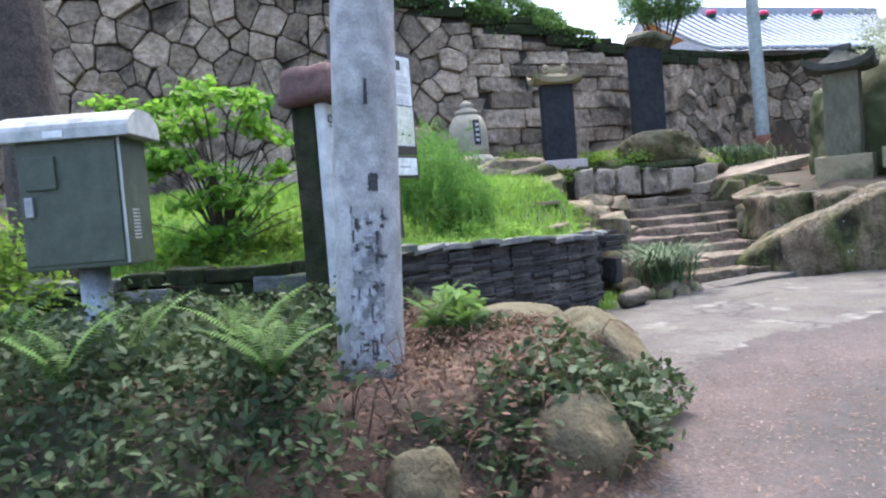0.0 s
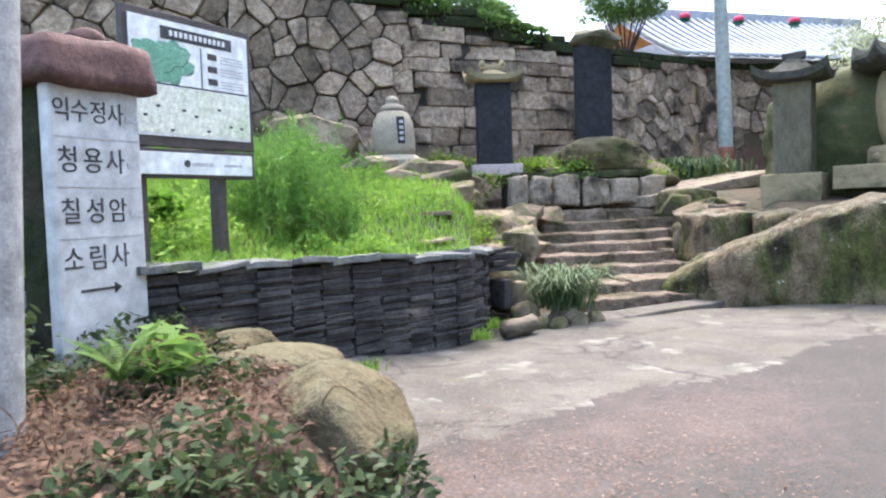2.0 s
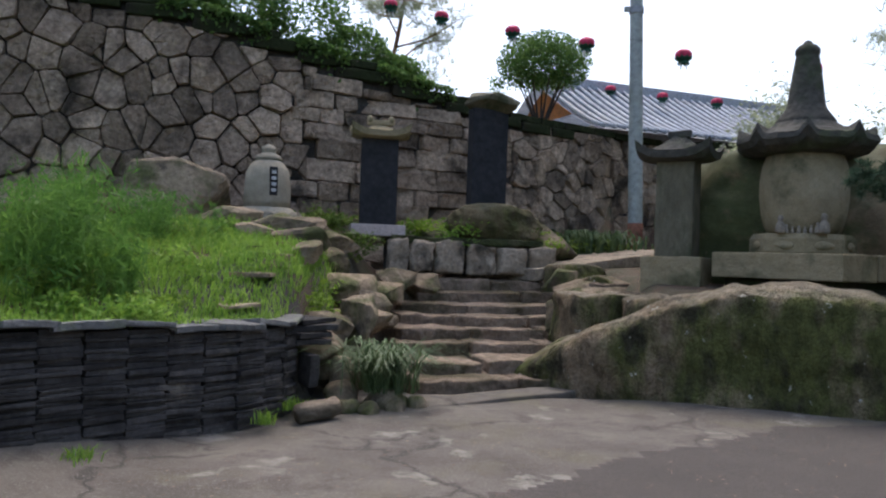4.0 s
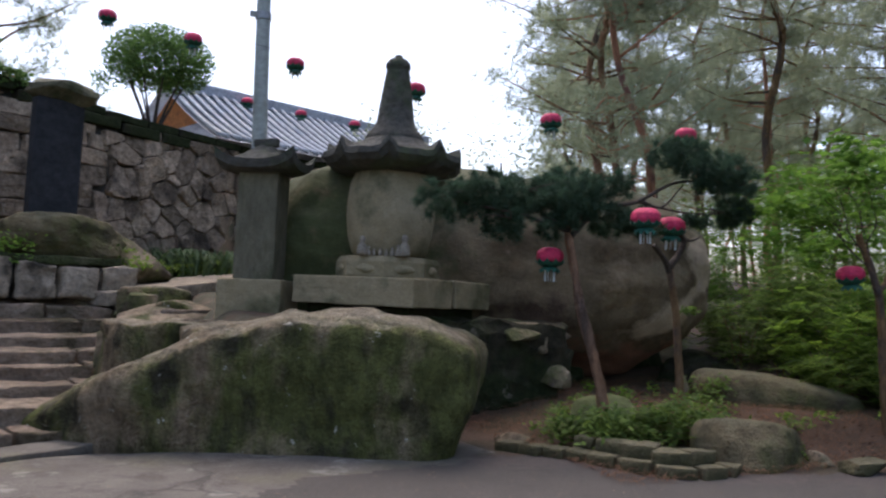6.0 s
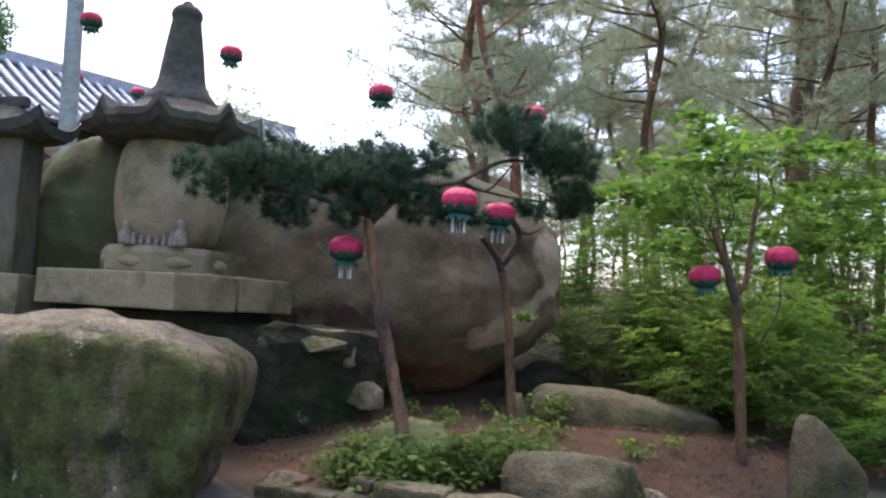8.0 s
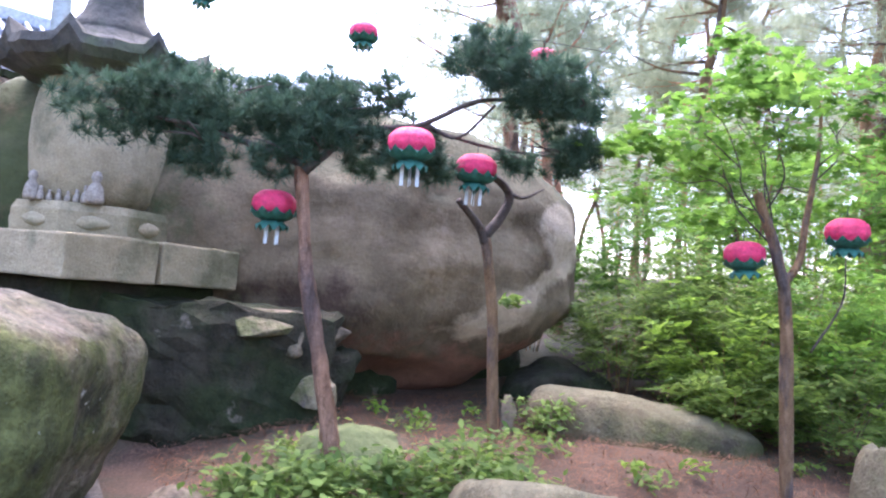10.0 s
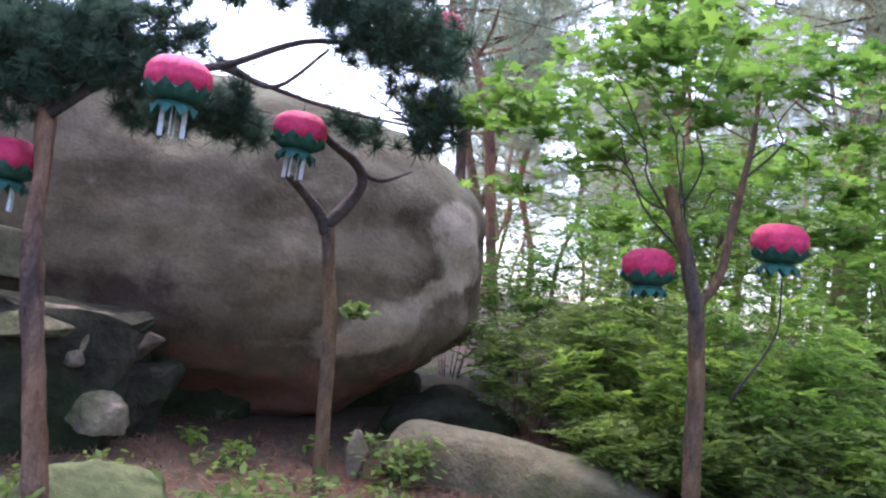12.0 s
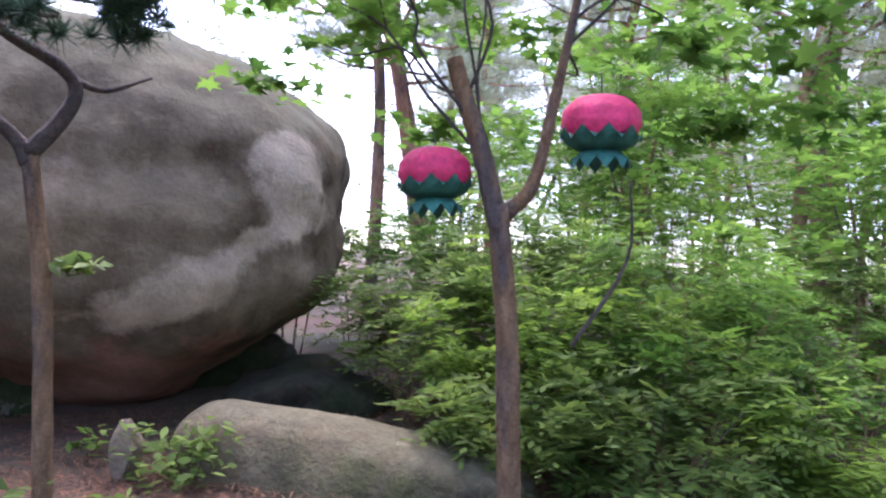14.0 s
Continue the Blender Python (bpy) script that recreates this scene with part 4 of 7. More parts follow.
def build_low_wall():
    rng = random.Random(8)
    wall = thing("dry_stone_wall", "low dry stone wall of flat dark stones at the bank", "stone wall", kind="structure")
    for row in range(5):
        x = -6.0
        while x < -0.85:
            w = rng.uniform(0.3, 0.75)
            h = rng.uniform(0.08, 0.14)
            bm = box_bm(w, 0.4, h, 0.02, rough=0.025, cuts=2, seed=int(x * 10) + row * 31)
            part("wall_stone", bm, M_ROCKSHADE if rng.random() < 0.6 else M_CAPSLATE, wall, at=(x + w / 2, 6.75 + rng.uniform(-0.04, 0.04) + row * 0.03, 0.40 + row * 0.115), rot=(rng.uniform(-3, 3), rng.uniform(-3, 3), rng.uniform(-4, 4)))
            x += w + 0.01


# ---- large rocks ----
def build_boulders():
    # long boulder beside the steps: low tapering west end, high rounded east end
    bm = bmesh.new()
    bmesh.ops.create_icosphere(bm, subdivisions=6, radius=1.0)
    for v in bm.verts:
        c = v.co.copy()
        e = 5.5 if c.x > 0 else 2.6
        k = (abs(c.x) ** e + abs(c.y) ** 3.4 + abs(c.z) ** 4.0) ** (-1 / (3.2 if c.x <= 0 else 3.8))
        c *= k
        u = (c.x + 1) / 2                      # 0 at the low end
        grow = 0.16 + 0.84 * min(1.0, max(0.0, u / 0.6)) ** 0.68
        fat = 0.45 + 0.55 * min(1.0, u / 0.5)
        p = Vector((c.x * 2.3, c.y * 0.85 * fat, (c.z * 0.5 + 0.5) * 1.62 * grow - 0.25))
        n = c.normalized()
        if p.y < -0.66:
            p.y = -0.66 + (p.y + 0.66) * 0.35
        if c.x > 0:
            p.x -= 0.32 * max(0.0, -c.z) * c.x          # undercut east end
        q = p * 0.8
        p += n * (noise.noise(q) * 0.08 + noise.noise(q * 2.3) * 0.075 + noise.noise(q * 6) * 0.032 + noise.noise(q * 15) * 0.014)
        v.co = p
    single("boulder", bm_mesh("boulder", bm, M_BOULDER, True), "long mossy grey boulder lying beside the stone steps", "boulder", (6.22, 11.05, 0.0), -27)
    # great rock behind the pagoda, undercut at its foot, with a spalled pale band along its east end
    pale, under, moss, dark = [], [], [], []

    def spall(c):
        line = 0.9 if c.z > 0 else 0.9 + 0.5 * c.z
        wide = 0.06 + 0.06 * min(1.0, max(0.0, -c.z * 2.5))
        fade = float(sstep(-0.58, -0.38, c.z) * (1 - sstep(0.4, 0.62, c.z)) * (1 - sstep(0.1, 0.35, c.y)))
        return 1.3 * max(0.0, 1 - abs(c.x - line + 0.05 * noise.noise(c * 5)) / (wide * 1.4)) * fade

    bm = bmesh.new()
    bmesh.ops.create_icosphere(bm, subdivisions=6, radius=1.0)
    for v in bm.verts:
        c = v.co.copy()
        k = (abs(c.x) ** 4.0 + abs(c.y) ** 2.7 + abs(c.z) ** 3.6) ** (-1 / 3.45)
        c *= k
        low = max(0.0, -c.z)
        sx = 1 - 0.36 * low ** 2.2
        sy = 1 - 0.72 * low ** 3.0
        p = Vector((c.x * 3.4 * sx - 0.15 * low, c.y * 1.9 * sy, c.z * 1.58))
        if c.z > 0:
            p.z *= 1 - 0.16 * max(0.0, c.x) ** 2 - 0.1 * max(0.0, -c.x)
        n = c.normalized()
        q = p * 0.55
        p += n * (noise.noise(q) * 0.18 + noise.noise(q * 2.2) * 0.13 + noise.noise(q * 5) * 0.075 + noise.noise(q * 13) * 0.028)
        v.co = p
        pale.append(spall(c))
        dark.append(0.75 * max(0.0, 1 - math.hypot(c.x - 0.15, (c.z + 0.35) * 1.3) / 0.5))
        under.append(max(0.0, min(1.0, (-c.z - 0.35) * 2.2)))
        moss.append(max(0.0, min(0.8, (-c.x + 0.1) * 1.2)))
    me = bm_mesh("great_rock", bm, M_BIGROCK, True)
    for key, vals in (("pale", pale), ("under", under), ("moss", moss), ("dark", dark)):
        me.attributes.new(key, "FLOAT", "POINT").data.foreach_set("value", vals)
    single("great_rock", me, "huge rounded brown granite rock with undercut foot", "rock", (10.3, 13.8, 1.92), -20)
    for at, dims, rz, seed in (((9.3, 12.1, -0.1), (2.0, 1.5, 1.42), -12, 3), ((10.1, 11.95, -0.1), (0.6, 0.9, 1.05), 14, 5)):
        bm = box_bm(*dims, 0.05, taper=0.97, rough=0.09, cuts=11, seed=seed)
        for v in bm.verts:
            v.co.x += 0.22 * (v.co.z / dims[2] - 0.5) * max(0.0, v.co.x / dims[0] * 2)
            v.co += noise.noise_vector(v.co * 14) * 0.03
        single("dark_rock", bm_mesh("dark_rock", bm, M_ROCKSHADE), "dark blocky rock below the stone platform", "rock", at, rz, "rocks under the great rock")
    # rocks filling the hollow below; their dark colour stands in for its shade
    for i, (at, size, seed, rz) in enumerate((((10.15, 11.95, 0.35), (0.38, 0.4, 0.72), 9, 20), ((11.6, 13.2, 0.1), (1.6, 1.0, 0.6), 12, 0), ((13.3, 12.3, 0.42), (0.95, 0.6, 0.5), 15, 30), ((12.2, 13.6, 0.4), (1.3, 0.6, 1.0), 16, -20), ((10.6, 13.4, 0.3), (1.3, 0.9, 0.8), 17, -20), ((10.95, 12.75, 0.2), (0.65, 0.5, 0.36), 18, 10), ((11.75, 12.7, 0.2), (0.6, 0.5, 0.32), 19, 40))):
        rock("dark_rock", at, size, seed, M_ROCKSHADE, "angular rock under the great rock, the hollow's shade in its dark colour", rz, 5, cuts=10, power=2.4, cut=(0.55, 0.9), group="rocks under the great rock", rough=0.14, fine=0.035)
    for at, size, seed, rz in (((9.98, 11.36, 1.1), (0.4, 0.3, 0.2), 21, -25), ((9.55, 11.45, 1.2), (0.4, 0.3, 0.12), 22, 10), ((10.06, 11.2, 0.66), (0.17, 0.18, 0.17), 23, 50), ((9.63, 11.5, 0.5), (0.16, 0.16, 0.13), 24, 5), ((11.71, 10.85, 0.55), (0.1, 0.08, 0.22), 25, 60)):
        single("broken_stone", bm_mesh("broken_stone", hewn_bm(size, seed, 14, 0.05, 5.0), M_ROCK), "angular tan broken stone on the dark rock", "rock", at, rz, "broken stones")
    bm = bmesh.new()
    bmesh.ops.create_icosphere(bm, subdivisions=5, radius=1.0)
    for v in bm.verts:
        c = v.co.copy()
        c *= (abs(c.x) ** (9 if c.x < 0 else 3.6) + abs(c.y) ** 2.8 + abs(c.z) ** 3.2) ** (-1 / (4.2 if c.x < 0 else 3.4))
        p = Vector((c.x * 1.0 + 0.08 * c.z, c.y * 0.46, c.z * 0.42 * (1.0 - 0.26 * c.x)))
        p += c.normalized() * (noise.noise(p * 1.6) * 0.06 + noise.noise(p * 5) * 0.02)
        v.co = p
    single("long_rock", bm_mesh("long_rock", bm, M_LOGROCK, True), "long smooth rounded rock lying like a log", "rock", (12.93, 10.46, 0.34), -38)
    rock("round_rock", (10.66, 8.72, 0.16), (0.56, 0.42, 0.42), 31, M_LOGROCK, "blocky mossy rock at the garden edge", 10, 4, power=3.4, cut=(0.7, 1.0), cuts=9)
    rock("flat_rock", (9.98, 10.05, 0.2), (0.62, 0.4, 0.42), 32, M_MOUND, "low rounded rock covered with pale green moss", 0, 5, rough=0.06)
    bm = rock_bm((0.3, 0.2, 0.5), 33, 4, cuts=8, cut=(0.75, 1.0), power=4.5, rough=0.06)
    for v in bm.verts:
        f = v.co.x / 0.3
        v.co.z -= max(0.0, f + 0.7) * 0.3 * (0.5 + 0.5 * v.co.z / 0.5)
        v.co.x += v.co.z * 0.06
    single("upright_stone", bm_mesh("upright_stone", bm, M_LOGROCK, True), "leaning wedge-shaped tan field stone", "rock", (12.42, 7.74, 0.44), -35)
    # flat stones edging the garden
    rim = [(8.6, 9.95), (8.78, 9.5), (8.98, 9.08), (9.14, 8.7), (9.34, 8.4), (9.62, 8.27), (9.92, 8.3), (10.18, 8.42)]
    f, length = along(rim)
    rng0, at0, k = random.Random(19), 0.0, 0
    while at0 < length - 0.15:
        w = rng0.uniform(0.2, 0.36)
        for tier in range(2 if 0.6 < at0 < 2.2 else 1):
            p, d = f(at0 + w / 2)
            q = p + Vector((-d.y, d.x)) * 0.14 * tier
            bm = box_bm(w - 0.02, rng0.uniform(0.16, 0.22), rng0.uniform(0.10, 0.13), 0.02, rough=0.025, cuts=2, seed=520 + k)
            single("edging_stone", bm_mesh("edging_stone", bm, M_LOGROCK), "squared brown stone edging the garden bed", "stone", (q.x, q.y, float(gz(q.x, q.y)) - 0.02 + 0.11 * tier), math.degrees(math.atan2(d.y, d.x)) + rng0.uniform(-7, 7), "stones edging the garden")
            k += 1
        at0 += w
    for i, (x, y) in enumerate(((11.3, 8.0), (11.75, 7.8))):
        stone("edging_stone", (x, y, float(gz(x, y)) + 0.05), (0.25, 0.16, 0.08), 540 + i, M_LOGROCK, "flat brown stone edging the garden bed", 25 * i, group="stones edging the garden", power=6, cuts=1)
    # rocks of the bank
    for i, (at, size, seed) in enumerate((((-0.17, 3.22, 0.17), (0.16, 0.15, 0.23), 40), ((0.55, 3.55, 0.2), (0.26, 0.22, 0.27), 41), ((0.86, 4.9, 0.34), (0.4, 0.46, 0.33), 42), ((0.42, 5.7, 0.42), (0.5, 0.34, 0.2), 43), ((0.05, 6.3, 0.5), (0.3, 0.2, 0.13), 44), ((0.55, 4.9, 0.4), (0.2, 0.2, 0.1), 45))):
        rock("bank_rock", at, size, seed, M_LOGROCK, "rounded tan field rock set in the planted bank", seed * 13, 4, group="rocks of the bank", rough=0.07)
    # rubble at both sides of the steps and under the stupa
    rng = random.Random(77)
    spots = [(2.3, 11.2, 0.42, 0.34), (2.15, 11.9, 0.62, 0.4), (2.4, 12.6, 0.85, 0.38), (2.0, 12.9, 1.15, 0.5), (2.55, 13.4, 1.1, 0.36), (2.75, 14.1, 1.28, 0.32), (3.15, 14.6, 1.2, 0.4), (1.6, 13.5, 1.5, 0.45), (1.2, 14.2, 1.85, 0.5), (0.5, 14.3, 1.82, 0.55), (-0.1, 14.5, 1.9, 0.45), (0.9, 13.2, 1.55, 0.35), (2.2, 10.75, 0.3, 0.3), (1.95, 10.5, 0.35, 0.25), (1.95, 10.25, 0.62, 0.26), (2.35, 11.3, 0.85, 0.38), (2.0, 10.9, 0.78, 0.33), (2.45, 11.9, 1.0, 0.3), (5.4, 13.2, 0.85, 0.5), (5.9, 14.1, 1.15, 0.55), (5.6, 15.0, 1.25, 0.45), (6.2, 13.0, 1.05, 0.55), (6.9, 13.9, 1.15, 0.6), (4.9, 15.9, 1.3, 0.4), (-1.9, 14.6, 2.2, 0.5), (4.3, 16.3, 2.05, 0.7), (5.3, 16.8, 1.95, 0.7), (3.4, 15.9, 1.95, 0.5), (8.85, 10.1, 0.2, 0.22), (9.1, 9.6, 0.2, 0.15), (9.45, 9.2, 0.2, 0.17), (9.9, 8.85, 0.2, 0.15), (11.2, 8.4, 0.25, 0.16)]
    for i, (x, y, z, r) in enumerate(spots):
        stone("field_rock", (x, y, z - 0.08), (r * rng.uniform(0.9, 1.3), r * rng.uniform(0.7, 1.0), r * rng.uniform(0.5, 0.7)), 100 + i, M_ROCK, "rough angular brown field rock beside the steps", rng.uniform(0, 180), group="rocks along the steps", power=3.6)
    for i, (at, size, rz, tip) in enumerate((((2.36, 11.05, 0.72), (0.2, 0.3, 0.42), 20, 8), ((2.02, 10.55, 0.62), (0.27, 0.24, 0.2), 10, 0), ((2.2, 10.75, 0.4), (0.24, 0.22, 0.18), 60, 0), ((2.55, 10.75, 0.35), (0.22, 0.2, 0.16), 35, 5))):
        ob = stone("leaning_slab", at, size, 640 + i, M_ROCK, "brown rough slab leaning at the foot of the terrace", rz, group="slabs at the terrace foot", power=5.0, cuts=3)
        ob.matrix_world = pose(*at, 0, tip, rz)
    for i, (at, dims, rz) in enumerate((((1.95, 9.75, 0.66), (0.42, 0.3, 0.05), 40), ((1.93, 9.78, 0.72), (0.46, 0.34, 0.05), 55), ((1.95, 9.85, 0.78), (0.5, 0.32, 0.06), 35), ((1.9, 9.95, 0.85), (0.55, 0.4, 0.05), 60), ((2.0, 9.62, 0.28), (0.1, 0.28, 0.3), 30))):
        bm = box_bm(*dims, 0.01, rough=0.02, cuts=2, seed=70 + i)
        single("end_slate", bm_mesh("end_slate", bm, M_SLATE), "dark rough slate at the end of the slate wall", "slate", at, rz, "slates at the wall's end")
    stone("field_rock", (-0.95, 14.75, 2.4), (0.92, 0.55, 0.66), 655, M_ROCK, "large rough brown rock beside the bell stupa", 12, power=4.5, cuts=3, points=22)
    # flat stones set in the terrace slope below the bell stupa
    for i, (x, y, w, d, rz) in enumerate(((0.9, 13.6, 0.5, 0.3, 10), (1.35, 13.2, 0.42, 0.3, -15), (0.2, 13.9, 0.55, 0.32, 5), (1.5, 12.5, 0.4, 0.28, 25), (0.8, 12.8, 0.36, 0.26, -20), (1.62, 11.8, 0.34, 0.24, 30), (1.75, 13.9, 0.45, 0.35, 12))):
        stone("terrace_stone", (x, y, float(gz(x, y)) + 0.07), (w, d, 0.17), 660 + i, M_ROCK, "flat brown stone set in the garden slope", rz, group="stones of the garden slope", power=4.5)
    # flat ledge stones between the steps and the boulder
    for i, (x, y, w, d) in enumerate(((5.75, 13.2, 1.1, 0.55), (6.1, 13.65, 1.0, 0.5), (5.6, 13.8, 0.8, 0.5), (6.2, 14.2, 1.1, 0.6), (5.6, 14.4, 0.8, 0.5))):
        bm = box_bm(w, d, 0.26, 0.04, rough=0.05, cuts=4, seed=60 + i)
        single("ledge_stone", bm_mesh("ledge_stone", bm, M_STEP), "flat worn ledge stone beside the steps", "stone", (x, y, float(gz(x, y)) - 0.12), -18 + 7 * (i % 4), "ledge stones")
    bm = box_bm(1.2, 0.9, 0.7, 0.06, taper=0.92, rough=0.08, cuts=7, seed=66)
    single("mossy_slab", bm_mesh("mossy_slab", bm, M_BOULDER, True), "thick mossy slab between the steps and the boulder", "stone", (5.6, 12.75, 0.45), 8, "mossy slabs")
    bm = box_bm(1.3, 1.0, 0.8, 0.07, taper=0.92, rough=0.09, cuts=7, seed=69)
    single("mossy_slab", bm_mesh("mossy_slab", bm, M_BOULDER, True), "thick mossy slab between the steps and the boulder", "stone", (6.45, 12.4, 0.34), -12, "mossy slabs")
    # facing stones of the small terrace in front of the first stele
    face = thing("terrace_wall", "low terrace wall of pale upright stones below the stele", "stone wall", kind="structure")
    x = 2.55
    i = 0
    while x < 5.0:
        w = rng.uniform(0.26, 0.56)
        bm = box_bm(w, 0.26, rng.uniform(0.42, 0.54), 0.04, rough=0.075, cuts=4, seed=300 + i)
        part("wall_stone", bm, M_PALEROCK, face, smooth=True, at=(x + w / 2, 15.1 + 0.23 * max(0, x - 2.6), 1.32), rot=(0, rng.uniform(-4, 4), 13 + rng.uniform(-6, 6)))
        x += w + 0.05
        i += 1
    bm = box_bm(2.7, 0.9, 0.12, 0.03, rough=0.04, cuts=6, seed=2)
    part("terrace_back", box_bm(2.7, 0.5, 0.55, 0.03, rough=0.03, cuts=4, seed=5), M_MORTAR, face, "dark earth between the stones", at=(3.85, 15.72, 1.3), rot=(0, 0, 13))
    part("terrace_ledge", bm, M_MOSSEDGE, face, "dark mossy overhanging ledge", at=(3.85, 15.75, 1.80), rot=(0, 0, 12))


# ---- monuments ----
def roof_cap_bm(wx, wy, z0, h, lift=0.1, thick=0.07, ridge=0.45, n=10):
    """A stone roof: eaves that sweep up at the corners, concave slopes, a short ridge."""
    bm = bmesh.new()
    top, bot = [], []
    for i in range(n + 1):
        u = 2 * i / n - 1
        rt, rb = [], []
        for j in range(n + 1):
            w = 2 * j / n - 1
            e = max(abs(u), abs(w))
            rise = h * max(0.0, 1 - max(abs(w), abs(u) * (1 if abs(u) > ridge else abs(u) / ridge))) ** 1.5
            corner = lift * (abs(u) * abs(w)) ** 3 + lift * 0.3 * e ** 6
            rt.append(bm.verts.new((u * wx / 2, w * wy / 2, z0 + thick + rise + corner)))
            rb.append(bm.verts.new((u * wx / 2 * 0.97, w * wy / 2 * 0.97, z0 + corner * 0.8)))
        top.append(rt)
        bot.append(rb)
    for i in range(n):
        for j in range(n):
            bm.faces.new((top[i][j], top[i + 1][j], top[i + 1][j + 1], top[i][j + 1]))
            bm.faces.new((bot[i][j + 1], bot[i + 1][j + 1], bot[i + 1][j], bot[i][j]))
    for i in range(n):
        for a, b in (((i, 0), (i + 1, 0)), ((i + 1, n), (i, n)), ((0, i + 1), (0, i)), ((n, i), (n, i + 1))):
            bm.faces.new((bot[a[0]][a[1]], bot[b[0]][b[1]], top[b[0]][b[1]], top[a[0]][a[1]]))
    return bm


def build_pagoda():
    plat = thing("stone_platform", "low platform of large cut granite blocks under the stupa", "platform", (8.30, 12.39, 1.44), 31.5)
    for x, y, sx, sy in ((-0.42, -0.02, 0.82, 1.86), (0.42, -0.5, 0.82, 0.94), (0.42, 0.46, 0.82, 0.94)):
        part("block", box_bm(sx, sy, 0.34, 0.02, rough=0.012, cuts=3, seed=int(x * 9 + y * 5)), M_GRANITE, plat, at=(x, y, 0))
    part("footing", box_bm(1.4, 1.6, 0.3, 0.02, rough=0.02, cuts=2), M_ROCKSHADE, plat, at=(0.08, 0.05, -0.3))
    pg = thing("stone_stupa", "old mossy granite stupa with barrel body and tall spire", "stupa", (8.33, 12.6, 1.78), 20)
    part("pedestal", lathe_bm([(0.66, 0), (0.68, 0.02), (0.68, 0.2), (0.64, 0.27)], 8), M_GRANITE, pg)
    for a in range(8):
        w = math.radians(45 * a + 22.5)
        bm = rock_bm((0.13, 0.03, 0.06), 60 + a, 3, cuts=3)
        part("carving", bm, M_GRANITE, pg, smooth=True, at=(0.625 * math.cos(w), 0.625 * math.sin(w), 0.11), rot=(0, 0, 45 * a + 22.5 + 90))
    prof = [(0.45, 0.27), (0.50, 0.36), (0.55, 0.55), (0.575, 0.8), (0.57, 1.02), (0.54, 1.22), (0.49, 1.36), (0.46, 1.45)]
    part("body", lathe_bm(prof, 48), M_GRANITE, pg, smooth=True)
    bm = bmesh.new()
    sides, ups = 48, []
    for r, z, lift in ((0.44, 1.34, 0), (0.70, 1.36, 0.02), (0.88, 1.42, 0.10), (0.95, 1.49, 0.17), (0.93, 1.57, 0.18), (0.74, 1.62, 0.06), (0.55, 1.70, 0.02), (0.40, 1.80, 0), (0.37, 1.85, 0)):
        ring = []
        for k in range(sides):
            a = 2 * math.pi * k / sides
            corner = (abs(math.cos(4 * a)) ** 14) if r > 0.5 else 0
            poly = 1 / math.cos(((a + math.pi / 8) % (math.pi / 4)) - math.pi / 8)
            rr = r * (0.93 * poly if r > 0.5 else 1)
            ring.append(bm.verts.new((rr * math.cos(a), rr * math.sin(a), z + lift * corner)))
        ups.append(ring)
    for a, b in zip(ups, ups[1:]):
        for k in range(sides):
            bm.faces.new((a[k], a[(k + 1) % sides], b[(k + 1) % sides], b[k]))
    bm.faces.new(ups[0][::-1])
    bm.faces.new(ups[-1])
    part("roof_stone", bm, M_ROOFSTONE, pg, "dark eight-cornered roof stone with upturned corners")
    sp = [(0.40, 1.76), (0.39, 1.84), (0.33, 1.92), (0.27, 2.0), (0.245, 2.08), (0.23, 2.2), (0.205, 2.4), (0.175, 2.6), (0.155, 2.72), (0.15, 2.76), (0.165, 2.78), (0.16, 2.84), (0.12, 2.89), (0.06, 2.92), (0.05, 2.95), (0.01, 2.97)]
    part("spire", lathe_bm(sp, 24), M_ROOFSTONE, pg, smooth=True)
    # little figures on the pedestal
    ux, uy = math.cos(math.radians(-118)), math.sin(math.radians(-118))
    for i in range(8):
        t = (i - 3.5) * 0.075
        h = (0.24, 0.12, 0.09, 0.1, 0.09, 0.11, 0.15, 0.27)[i]
        r = h * 0.24
        bm = lathe_bm([(r, 0), (r * 1.15, h * 0.12), (r * 0.9, h * 0.5), (r * 0.55, h * 0.62), (r * 0.45, h * 0.66), (r * 0.68, h * 0.8), (r * 0.5, h * 0.95), (r * 0.1, h)], 12)
        px, py = 8.33 + 0.57 * ux - uy * t, 12.6 + 0.57 * uy + ux * t
        single("figurine", bm_mesh("figurine", bm, M_FIGURE, True), "small weathered grey stone figure on the pedestal", "figurine", (px, py, 2.05), 30 * i, "figurines on the pedestal")


